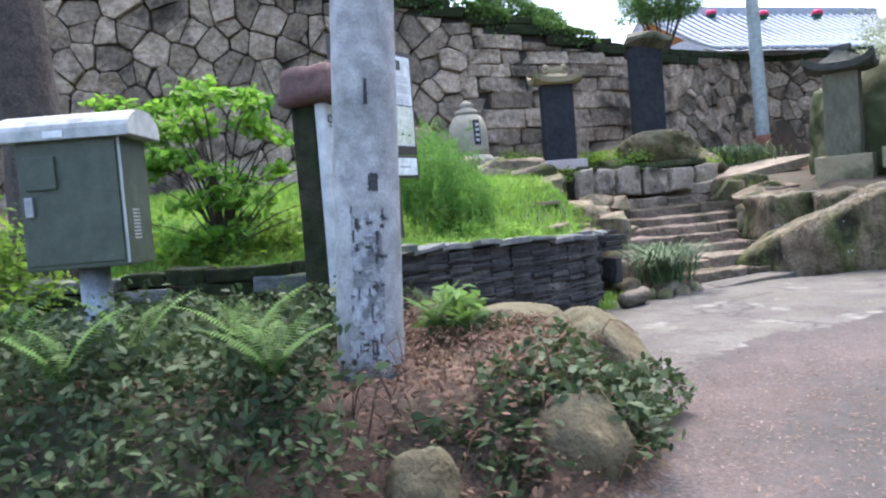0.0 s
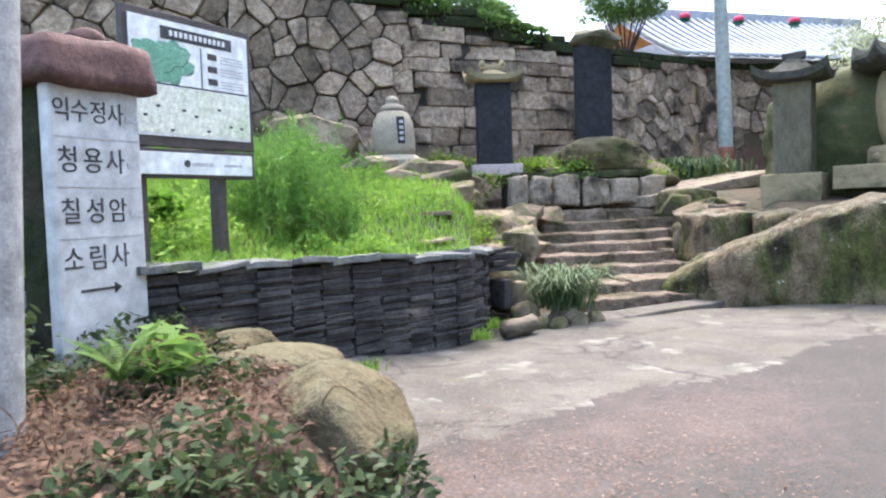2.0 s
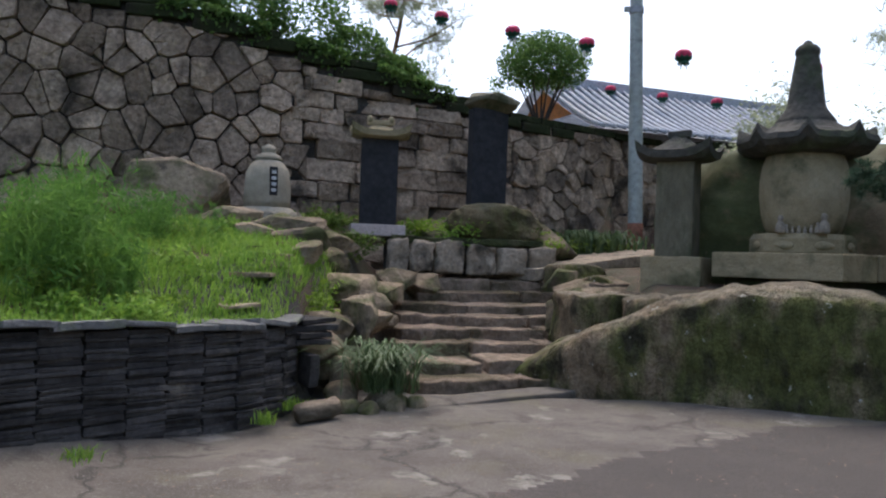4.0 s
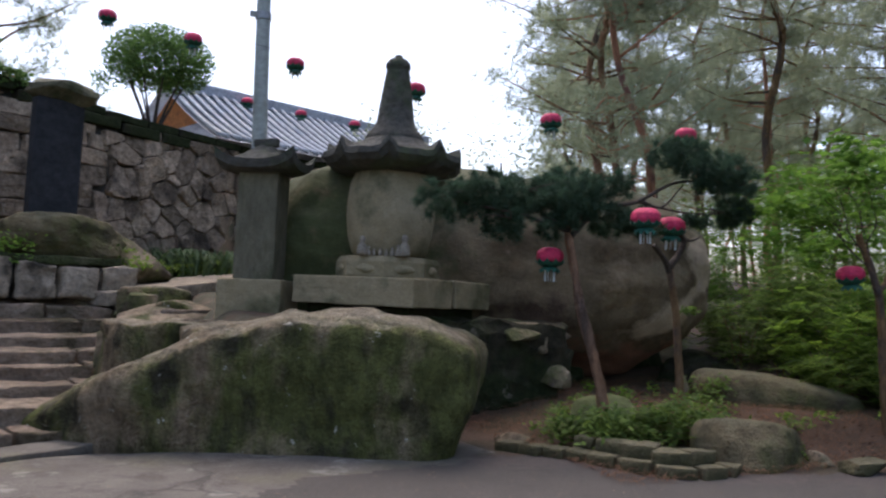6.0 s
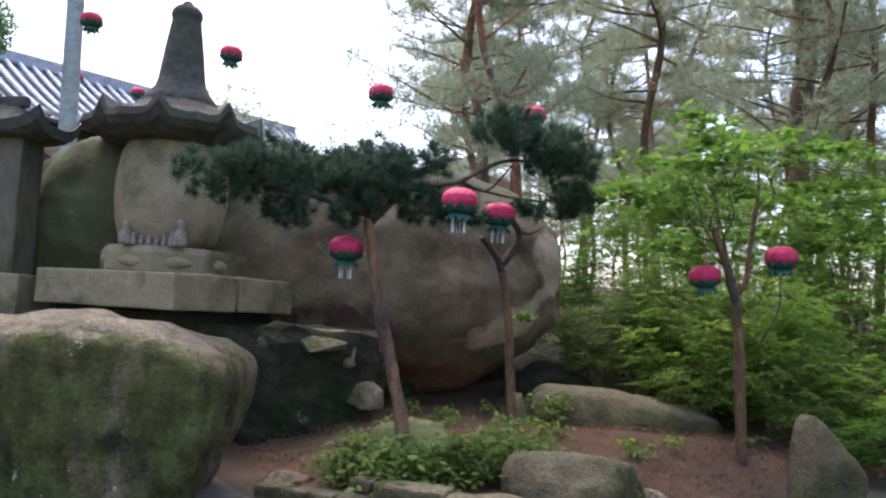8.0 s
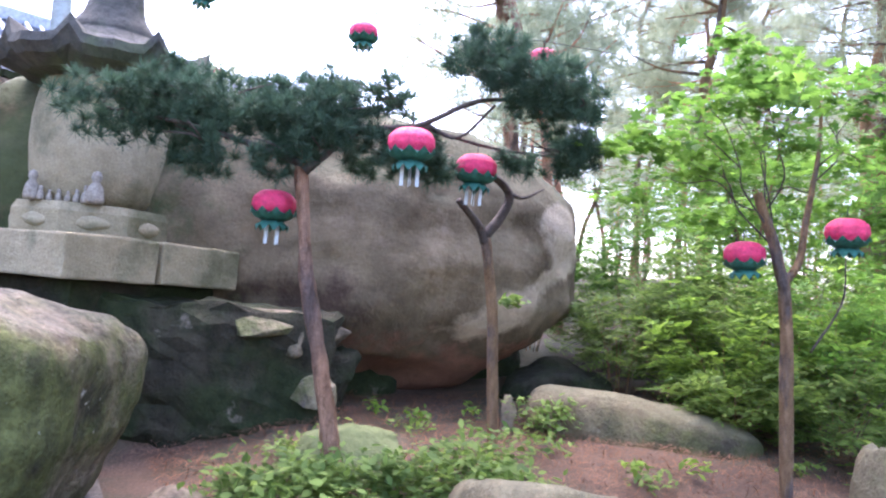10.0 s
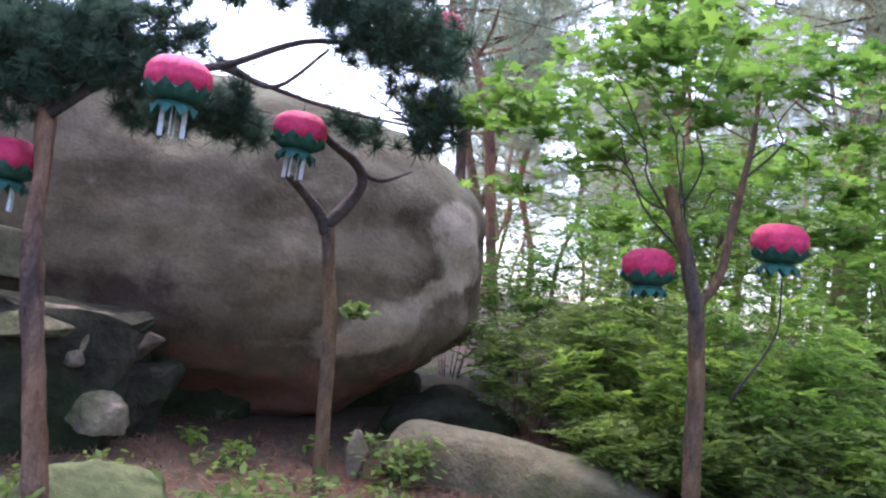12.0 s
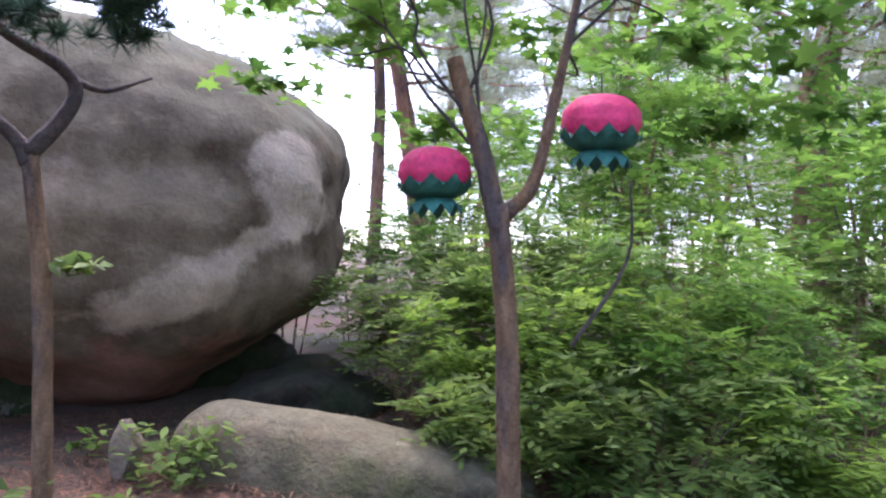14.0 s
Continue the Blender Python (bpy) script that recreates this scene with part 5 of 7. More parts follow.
def build_steles():
    s1 = thing("stele", "black stone stele with pale carved roof cap", "stele", (2.36, 15.4, 1.90), 8)
    part("base", box_bm(0.92, 0.5, 0.19, 0.015), M_PINKGRANITE, s1)
    part("slab", box_bm(0.62, 0.24, 1.46, 0.012, (0, 0, 0.19)), M_BLACK, s1)
    part("roof_cap", roof_cap_bm(1.0, 0.56, 1.64, 0.2, 0.14, 0.09), M_GRANITE, s1, "grey granite roof cap")
    for sx in (-1, 1):
        part("ridge_end", rock_bm((0.06, 0.06, 0.09), 71, 3, cuts=4), M_GRANITE, s1, smooth=True, at=(sx * 0.18, 0, 1.97))
    part("ridge", box_bm(0.46, 0.1, 0.1, 0.03, rough=0.012, cuts=2), M_GRANITE, s1, at=(0, 0, 1.88))
    s3 = thing("stele", "tall dark stone stele against the high wall", "stele", (4.25, 15.9, 1.9), 20)
    part("base", rock_bm((0.95, 0.5, 0.36), 74, 5, cuts=7, power=3, cut=(0.75, 1.0)), M_LOGROCK, s3, "rounded brown base rock", smooth=True, at=(0.15, 0, 0.3))
    part("slab", box_bm(0.68, 0.24, 1.72, 0.02, (0, 0, 0.6)), M_BLACK, s3)
    part("roof_cap", hewn_bm((0.52, 0.34, 0.2), 73, 20, 0.06, 5.0), M_STELE, s3, "rough weathered cap stone", at=(0, 0, 2.46))
    s2 = thing("stele", "weathered granite stele with roof cap on a block base", "stele", (6.80, 13.25, 1.16), -36)
    part("base", box_bm(0.86, 0.62, 0.54, 0.025, rough=0.015, cuts=3), M_GRANITE, s2)
    part("slab", box_bm(0.54, 0.38, 1.42, 0.02, (0, 0, 0.54), taper=1.02, rough=0.012, cuts=3), M_STELE, s2, "dark weathered slab streaked with moss")
    part("roof_cap", roof_cap_bm(1.08, 0.78, 1.9, 0.36, 0.17, 0.1, 0.25), M_ROOFSTONE, s2, "dark mossy stone roof cap")
    part("ridge", box_bm(0.34, 0.1, 0.12, 0.03, rough=0.02, cuts=2), M_ROOFSTONE, s2, at=(0, 0, 2.26))
    # bell-shaped stupa
    st = thing("bell_stupa", "small pale bell-shaped granite stupa with inscription plate", "stupa", (0.58, 14.9, 2.0), 0)
    part("base", lathe_bm([(0.56, 0), (0.58, 0.03), (0.56, 0.14), (0.46, 0.22), (0.39, 0.28)], 32), M_PALESTONE, st, smooth=True)
    for k in range(14):
        a = 2 * math.pi * k / 14
        part("lotus_petal", rock_bm((0.10, 0.035, 0.06), 80 + k, 2, cuts=2), M_PALESTONE, st, smooth=True, at=(0.53 * math.cos(a), 0.53 * math.sin(a), 0.16), rot=(0, 0, math.degrees(a) + 90))
    part("body", lathe_bm([(0.37, 0.28), (0.375, 0.4), (0.37, 0.65), (0.345, 0.85), (0.27, 0.99), (0.18, 1.06), (0.14, 1.07)], 40), M_PALESTONE, st, smooth=True)
    part("finial", lathe_bm([(0.2, 1.05), (0.22, 1.08), (0.19, 1.13), (0.12, 1.16), (0.11, 1.19), (0.13, 1.22), (0.10, 1.27), (0.03, 1.31)], 24), M_PALESTONE, st, smooth=True)
    part("plate", box_bm(0.13, 0.03, 0.46, 0.01), M_BLACK, st, "black inscription plate", at=(0.155, -0.33, 0.46), rot=(-3, 0, 25))
    for k in range(4):
        part("inscription_mark", box_bm(0.07, 0.012, 0.05, 0), M_GREYINK, st, at=(0.161, -0.352, 0.52 + k * 0.095), rot=(-3, 0, 25))


# ---- roadside things of the first stretch ----
def letters(text, size, mat, parent, at, rot, name="lettering"):
    cu = bpy.data.curves.new("text", "FONT")
    cu.body, cu.size, cu.extrude = text, size, 0.002
    cu.align_x, cu.align_y = "CENTER", "CENTER"
    tmp = new("text", cu)
    bpy.context.view_layer.update()
    me = bpy.data.meshes.new_from_object(tmp.evaluated_get(bpy.context.evaluated_depsgraph_get()))
    bpy.data.objects.remove(tmp)
    bpy.data.curves.remove(cu)
    me.materials.clear()
    me.materials.append(mat)
    return child(name, me, parent, at, rot)


def build_pole():
    rng = random.Random(2)
    pole = thing("utility_pole", "grey concrete utility pole with peeled paper scraps", "pole", (-0.46, 4.2, 0.36), 0)
    pole.matrix_world = pose(-0.46, 4.2, 0.36, 0, 3.2, 0)
    prof = [(0.182 - 0.0068 * z, z) for z in np.linspace(-0.3, 9.0, 30)]
    part("shaft", lathe_bm(prof, 40), M_POLE, pole, smooth=True)
    part("band", lathe_bm([(0.182, 0.05), (0.1855, 0.06), (0.1845, 0.14), (0.181, 0.15)], 40), M_SOOT, pole, "dark grey band at the foot", smooth=True)

    def patch(name, mat, a0, a1, z0, z1, ragged, seed, out):
        bm = bmesh.new()
        n, m2 = 14, 10
        grid = []
        for i in range(n + 1):
            row = []
            for j in range(m2 + 1):
                u, w = i / n, j / m2
                z = z0 + (z1 - z0) * w
                a = math.radians(a0 + (a1 - a0) * u)
                if j in (0, m2) or i in (0, n):
                    z += ragged * noise.noise(Vector((u * 6, w * 6, seed)))
                    a += ragged * 3 * noise.noise(Vector((w * 6, u * 6, seed + 5)))
                r = 0.182 - 0.0068 * z + out
                row.append(bm.verts.new((r * math.cos(a), r * math.sin(a), z)))
            grid.append(row)
        for i in range(n):
            for j in range(m2):
                bm.faces.new((grid[i][j], grid[i + 1][j], grid[i + 1][j + 1], grid[i][j + 1]))
        bmesh.ops.solidify(bm, geom=bm.faces[:], thickness=0.0015)
        part(name, bm, mat, pole)

    patch("paper_scrap", M_PEEL, -118, -58, 0.17, 0.34, 0.02, 1, 0.0035)
    patch("paper_scrap", M_PEEL, -112, -60, 0.42, 0.98, 0.06, 2, 0.0035)
    patch("paper_scrap", M_PEEL, -100, -62, 0.35, 0.5, 0.05, 3, 0.005)
    patch("dark_scrap", M_SOOT, -82, -66, 1.11, 1.2, 0.015, 4, 0.004)
    patch("dark_scrap", M_SOOT, -86, -80, 1.55, 1.68, 0.01, 5, 0.004)
    for k in range(44):
        a = rng.uniform(-116, -58)
        z = rng.uniform(0.2, 1.0)
        tall = rng.random() < 0.4
        patch("dark_scrap", M_SOOT, a, a + (rng.uniform(2, 4) if tall else rng.uniform(4, 11)), z, z + (rng.uniform(0.03, 0.07) if tall else rng.uniform(0.008, 0.02)), 0.02, 10 + k, 0.0055)


def build_box():
    bx = thing("utility_box", "olive green metal utility box with pale rounded lid on a post", "utility box", (-2.25, 5.01, 0.45), 1)
    part("post", lathe_bm([(0.095, -0.15), (0.095, 0.72)], 20), M_STEEL, bx, "round grey steel post", smooth=True)
    part("body", box_bm(0.64, 0.42, 0.81, 0.012, (0, 0, 0.70)), M_BOX, bx)
    bm = bmesh.new()
    arch = [(-0.28, 1.49), (0.28, 1.49), (0.28, 1.55)] + [(0.28 * math.cos(a), 1.55 + 0.115 * math.sin(a)) for a in np.linspace(0.25, math.pi - 0.25, 10)] + [(-0.28, 1.55)]
    ends = [[bm.verts.new((x, y, z)) for y, z in arch] for x in (-0.40, 0.40)]
    n = len(arch)
    for k in range(n):
        bm.faces.new((ends[0][k], ends[0][(k + 1) % n], ends[1][(k + 1) % n], ends[1][k]))
    bm.faces.new(ends[0][::-1])
    bm.faces.new(ends[1])
    bmesh.ops.bevel(bm, geom=[e for e in bm.edges if abs(e.verts[0].co.x - e.verts[1].co.x) < 1e-4], offset=0.008, segments=1, affect="EDGES")
    part("lid", bm, M_LID, bx, "pale grey rounded metal lid")
    door = part("door", box_bm(0.58, 0.012, 0.74, 0.004), M_BOX, bx, at=(0, -0.216, 0.735))
    part("lock_cover", box_bm(0.19, 0.03, 0.2, 0.006), M_BOX, door, at=(-0.17, -0.016, 0.46))
    part("latch", box_bm(0.05, 0.03, 0.12, 0.006), M_STEEL, door, at=(-0.25, -0.02, 0.30))
    part("hinge_strip", box_bm(0.016, 0.01, 0.76, 0.003), M_LID, bx, at=(0.31, -0.214, 0.72))
    for k in range(9):
        part("vent_slot", box_bm(0.004, 0.11, 0.011, 0), M_LID, bx, at=(0.322, -0.06, 0.86 + k * 0.022))
    part("plate", box_bm(0.12, 0.006, 0.04, 0.002), M_PANEL, bx, at=(-0.05, -0.283, 1.50))


def build_sign():
    sg = thing("stone_signpost", "white painted stone signpost with dark red cap", "signpost", (-0.74, 5.97, 0.45), 67)
    part("slab", box_bm(0.68, 0.09, 1.72, 0.02, (0, -0.055, 0)), M_SIGN, sg)
    # dark back part: shade on the sign's side put into its colour
    part("back", box_bm(0.66, 0.2, 1.70, 0.02, rough=0.012, cuts=3), M_ROCKSHADE, sg, "back of the sign, coloured dark for its shaded side", at=(0, 0.092, 0))
    part("cap", box_bm(0.9, 0.5, 0.30, 0.08, (0, 0.03, 1.70), taper=0.86, rough=0.025, cuts=3), M_SIGNCAP, sg, "weathered red-brown cap stone", smooth=True)
    part("cap_knob", rock_bm((0.14, 0.12, 0.07), 90, 3), M_SIGNCAP, sg, smooth=True, at=(0.02, 0, 2.02))
    f = -0.104
    rows = (("익수정사", 1.56), ("청용사", 1.27), ("칠성암", 0.97), ("소림사", 0.69))
    for text, z in rows:
        n = len(text)
        for i, c in enumerate(text):
            x = (-0.26, -0.13, 0.01, 0.14)[i] if n == 4 else (-0.23, -0.05, 0.12)[i]
            letters(c, 0.165 if n == 3 else 0.145, M_INK, sg, (x, f, z), (90, 0, 0))
        if z > 0.7:
            part("rule", box_bm(0.64, 0.004, 0.006, 0), M_GREYINK, sg, at=(0, f + 0.002, z - 0.15))
            part("number_mark", box_bm(0.09, 0.004, 0.035, 0), M_GREYINK, sg, at=(0.265, f + 0.002, z - 0.03))
    part("arrow_shaft", box_bm(0.26, 0.004, 0.016, 0), M_INK, sg, at=(-0.06, f + 0.002, 0.50))
    bm = bmesh.new()
    t = [bm.verts.new(p) for p in ((0.06, f, 0.47), (0.06, f, 0.545), (0.12, f, 0.508))]
    bm.faces.new(t)
    bmesh.ops.solidify(bm, geom=bm.faces[:], thickness=0.003)
    part("arrow_head", bm, M_INK, sg)


def build_board():
    bd = thing("information_board", "temple information board in a dark steel frame on posts", "notice board", (-0.56, 7.48, 0.71), 61)
    for x in (-0.52, 0.3):
        part("post", box_bm(0.1, 0.1, 1.7, 0.008), M_BOARDFRAME, bd, at=(x, 0.06, -0.2))
    part("frame", box_bm(1.32, 0.06, 1.02, 0.01, (0, 0, 1.2)), M_BOARDFRAME, bd)
    part("panel", box_bm(1.22, 0.012, 0.88, 0.003), M_PANEL, bd, "white printed panel with green map", at=(0, -0.035, 1.28))
    part("lower_panel", box_bm(1.22, 0.03, 0.17, 0.006), M_PANEL, bd, "narrow white panel with small emblem", at=(0, -0.03, 0.99))
    part("lower_frame", box_bm(1.32, 0.05, 0.23, 0.008), M_BOARDFRAME, bd, at=(0, 0.0, 0.96))
    part("title_bar", box_bm(0.74, 0.006, 0.095, 0.002), M_INK, bd, "dark title bar with white characters", at=(0.05, -0.044, 2.02))
    for k in range(12):
        part("title_mark", box_bm(0.03, 0.003, 0.042, 0), M_PANEL, bd, at=(-0.225 + k * 0.05, -0.049, 2.047))
    bm = rock_bm((0.26, 0.003, 0.15), 91, 5, cuts=3, rough=0.55)
    part("map_wood", bm, M_MAPGREEN, bd, "printed green map of a wooded hill", smooth=True, at=(-0.3, -0.042, 1.84))
    part("map_field", box_bm(1.18, 0.004, 0.36, 0.001), M_MAPPALE, bd, at=(0, -0.043, 1.30))
    part("rule", box_bm(1.2, 0.004, 0.01, 0), M_INK, bd, at=(0, -0.043, 1.67))
    part("divider", box_bm(0.008, 0.004, 0.32, 0), M_INK, bd, at=(0.08, -0.043, 1.68))
    for k in range(3):
        part("picture", box_bm(0.1, 0.004, 0.05, 0), M_BOARDFRAME, bd, at=(0.2, -0.043, 1.92 - k * 0.1))
        for r in range(3):
            part("text_line", box_bm(0.26, 0.003, 0.007, 0), M_GREYINK, bd, at=(0.42, -0.043, 1.955 - k * 0.1 - r * 0.024))
    for k in range(9):
        part("map_mark", box_bm(0.035, 0.004, 0.018, 0), M_INK, bd, at=(-0.5 + k * 0.125, -0.047, 1.42 + 0.1 * math.sin(k * 2.3)))
    part("emblem", lathe_bm([(0.03, 0), (0.03, 0.003)], 16), M_INK, bd, at=(-0.12, -0.047, 1.075), rot=(90, 0, 0))
    part("text_line", box_bm(0.22, 0.003, 0.025, 0), M_GREYINK, bd, at=(0.04, -0.047, 1.06))
    part("text_line", box_bm(0.2, 0.003, 0.02, 0), M_GREYINK, bd, at=(0.38, -0.047, 1.06))


def build_lamp_pole():
    lp = thing("lamp_pole", "tall slim grey-green painted pole with rusty foot", "pole", (7.96, 19.35, 1.75), 0)
    lp.matrix_world = pose(7.96, 19.35, 1.75, 0, -1.5, 0)
    part("shaft", lathe_bm([(0.165 - 0.004 * z, z) for z in np.linspace(0, 9, 12)], 24), M_LPOLE, lp, smooth=True)
    part("foot_band", lathe_bm([(0.172, 0), (0.172, 0.75), (0.166, 0.76)], 24), M_RUST, lp, "rusty red foot", smooth=True)
    for z, s in ((5.5, 1), (5.9, -1)):
        part("bracket", box_bm(0.2, 0.08, 0.12, 0.02), M_LPOLE, lp, at=(-0.18, 0, z))
    part("clamp", lathe_bm([(0.15, 5.45), (0.165, 5.46), (0.165, 5.6), (0.15, 5.61)], 24), M_STEEL, lp)


def build_hall():
    """Tiled hall on the terrace beyond the high wall."""
    h = thing("temple_hall", "temple hall with grey tiled roof and orange gable", "building", (10.3, 24.6, 3.2), 18)
    L, W = 8.6, 3.3
    part("wall", box_bm(L - 0.8, 2 * W - 1.8, 1.8, 0.02), M_PLASTER, h)
    bm = bmesh.new()
    n, m2 = 34, 8
    grid = []
    for i in range(n + 1):
        row = []
        for j in range(m2 + 1):
            u, w = i / n * L - L / 2, j / m2
            row.append(bm.verts.new((u, -W + W * w, 1.55 + 1.7 * w ** 1.2)))
        grid.append(row)
    for i in range(n):
        for j in range(m2):
            bm.faces.new((grid[i][j], grid[i + 1][j], grid[i + 1][j + 1], grid[i][j + 1]))
    bmesh.ops.solidify(bm, geom=bm.faces[:], thickness=0.12)
    part("roof", bm, M_TILE, h, "grey tiled roof slope")
    bm = bmesh.new()
    a = [bm.verts.new(p) for p in ((-L / 2, 0, 3.25), (L / 2, 0, 3.25), (L / 2, W, 1.55), (-L / 2, W, 1.55))]
    bm.faces.new(a)
    bmesh.ops.solidify(bm, geom=bm.faces[:], thickness=0.12)
    part("roof", bm, M_TILE, h)
    cover = tubes_mesh("ridge_tile", [([(0, -W - 0.02 + W * w, 1.62 + 1.7 * w ** 1.2) for w in np.linspace(0, 1, 9)], [0.055] * 9)], M_TILE, 8)
    for k in range(30):
        child("ridge_tile", cover, h, (-L / 2 + 0.14 + k * (L - 0.28) / 29, 0, 0))
    part("ridge", box_bm(L + 0.2, 0.28, 0.3, 0.05, (0, 0, 3.22)), M_TILE, h)
    bm = bmesh.new()
    t = [bm.verts.new(p) for p in ((-L / 2 + 0.3, -1.7, 2.2), (-L / 2 + 0.3, 1.7, 2.2), (-L / 2 + 0.3, 0, 3.2))]
    bm.faces.new(t)
    bmesh.ops.solidify(bm, geom=bm.faces[:], thickness=0.08)
    part("gable", bm, M_ORANGE, h, "orange painted gable")


# ---- lanterns ----
def build_lantern():
    """A paper lotus lantern that hangs by its top; its own centre is the origin."""
    la = thing("lotus_lantern", "magenta paper lotus lantern with green calyx", "lantern", group="lotus lanterns")
    bm = bmesh.new()
    rows, cols = 18, 48
    ring = []
    for i in range(rows + 1):
        v = i / rows
        a = math.pi * (0.04 + 0.92 * v)
        r0, z0 = math.sin(a) ** 0.7 * 0.142, math.cos(a) * 0.102 + 0.02
        row = []
        for j in range(cols):
            b = 2 * math.pi * j / cols
            lay = int(v * 5)
            ph = b * 6 + (math.pi if lay % 2 else 0)
            k = 1 + 0.05 * abs(math.cos(ph)) + 0.045 * ((v * 5) % 1)
            row.append(bm.verts.new((r0 * k * math.cos(b), r0 * k * math.sin(b), z0)))
        ring.append(row)
    for p, q in zip(ring, ring[1:]):
        for j in range(cols):
            bm.faces.new((q[j], q[(j + 1) % cols], p[(j + 1) % cols], p[j]))
    bm.faces.new(ring[0])
    bm.faces.new(ring[-1][::-1])
    part("petals", bm, M_PETAL, la, smooth=True)
    bm = bmesh.new()
    cols, rows = 40, []
    for r, z, zig in ((0.02, -0.10, 0), (0.075, -0.092, 0), (0.128, -0.068, 0), (0.150, -0.040, 0.0), (0.156, -0.030, 0.026)):
        rows.append([bm.verts.new((r * math.cos(2 * math.pi * j / cols), r * math.sin(2 * math.pi * j / cols), z + zig * (abs((j % 4) - 2) - 1))) for j in range(cols)])
    for p, q in zip(rows, rows[1:]):
        for j in range(cols):
            bm.faces.new((p[j], p[(j + 1) % cols], q[(j + 1) % cols], q[j]))
    skirt = [rows[1]] + [[bm.verts.new((r * math.cos(2 * math.pi * j / cols), r * math.sin(2 * math.pi * j / cols), z + zig * (abs((j % 4) - 2) - 1))) for j in range(cols)] for r, z, zig in ((0.095, -0.115, 0.0), (0.112, -0.142, -0.022))]
    for p, q in zip(skirt, skirt[1:]):
        for j in range(cols):
            bm.faces.new((p[j], p[(j + 1) % cols], q[(j + 1) % cols], q[j]))
    part("calyx", bm, M_CALYX, la, "dark green paper calyx", smooth=True)
    for k in range(4):
        b = 1.57 * k + 0.5
        part("paper_tag", box_bm(0.022, 0.002, 0.14, 0), M_TASSEL, la, "white hanging paper tag", at=(0.05 * math.cos(b), 0.05 * math.sin(b), -0.25), rot=(0, 0, math.degrees(b)))
    child("hanger", tubes_mesh("hanger", [([(0, 0, 0.1), (0, 0, 0.2)], [0.003, 0.003])], M_CABLE, 5), la)
    return la


LANTERNS = [(9.33, 10.30, 2.05), (9.96, 9.5, 2.47), (10.69, 9.95, 2.47), (12.59, 9.16, 2.02), (13.02, 8.64, 2.22)]
STRUNG = [[(1.2, 20.2, 7.6), (2.32, 19.3, 7.11), (3.42, 18.4, 6.62), (4.83, 17.6, 6.15), (6.19, 16.93, 5.79), (7.76, 16.0, 5.38), (9.32, 14.38, 4.82), (10.66, 12.51, 4.15), (12.18, 11.44, 3.95), (13.6, 10.6, 3.75)], [(5.3, 25.0, 7.2), (8.33, 23.5, 6.42), (9.6, 22.9, 6.15), (10.9, 22.4, 5.95), (12.4, 21.6, 5.8)], [(13.6, 10.6, 3.75), (14.57, 8.37, 2.97), (15.8, 6.0, 3.2)]]


def build_lanterns():
    la = build_lantern()
    la.matrix_world = pose(*LANTERNS[0], 0, 0, 10)
    spots = [(p, 1.0) for p in LANTERNS[1:]] + [(p, 1.0) for row in STRUNG for p in row[1:-1]]
    rng = random.Random(3)
    for i, ((x, y, z), s) in enumerate(spots):
        made = copy_thing(la, pose(x, y, z, rng.uniform(-4, 4), rng.uniform(-4, 4), rng.uniform(0, 360)))
        if i in (2, 3):
            for o in [o for o in made.children if o.name.startswith("paper_tag")]:
                bpy.data.objects.remove(o)
    for row in STRUNG:
        pts = [Vector(p) + Vector((0, 0, 0.2)) for p in row]
        single("lantern_wire", tubes_mesh("lantern_wire", [([p for p in bend(pts, 4)], [0.003] * (4 * (len(pts) - 1) + 1))], M_CABLE, 5), "thin dark wire that carries the lanterns", "wire")


# ---- plants ----
def ground_at(x, y):
    return float(gz(x, y))


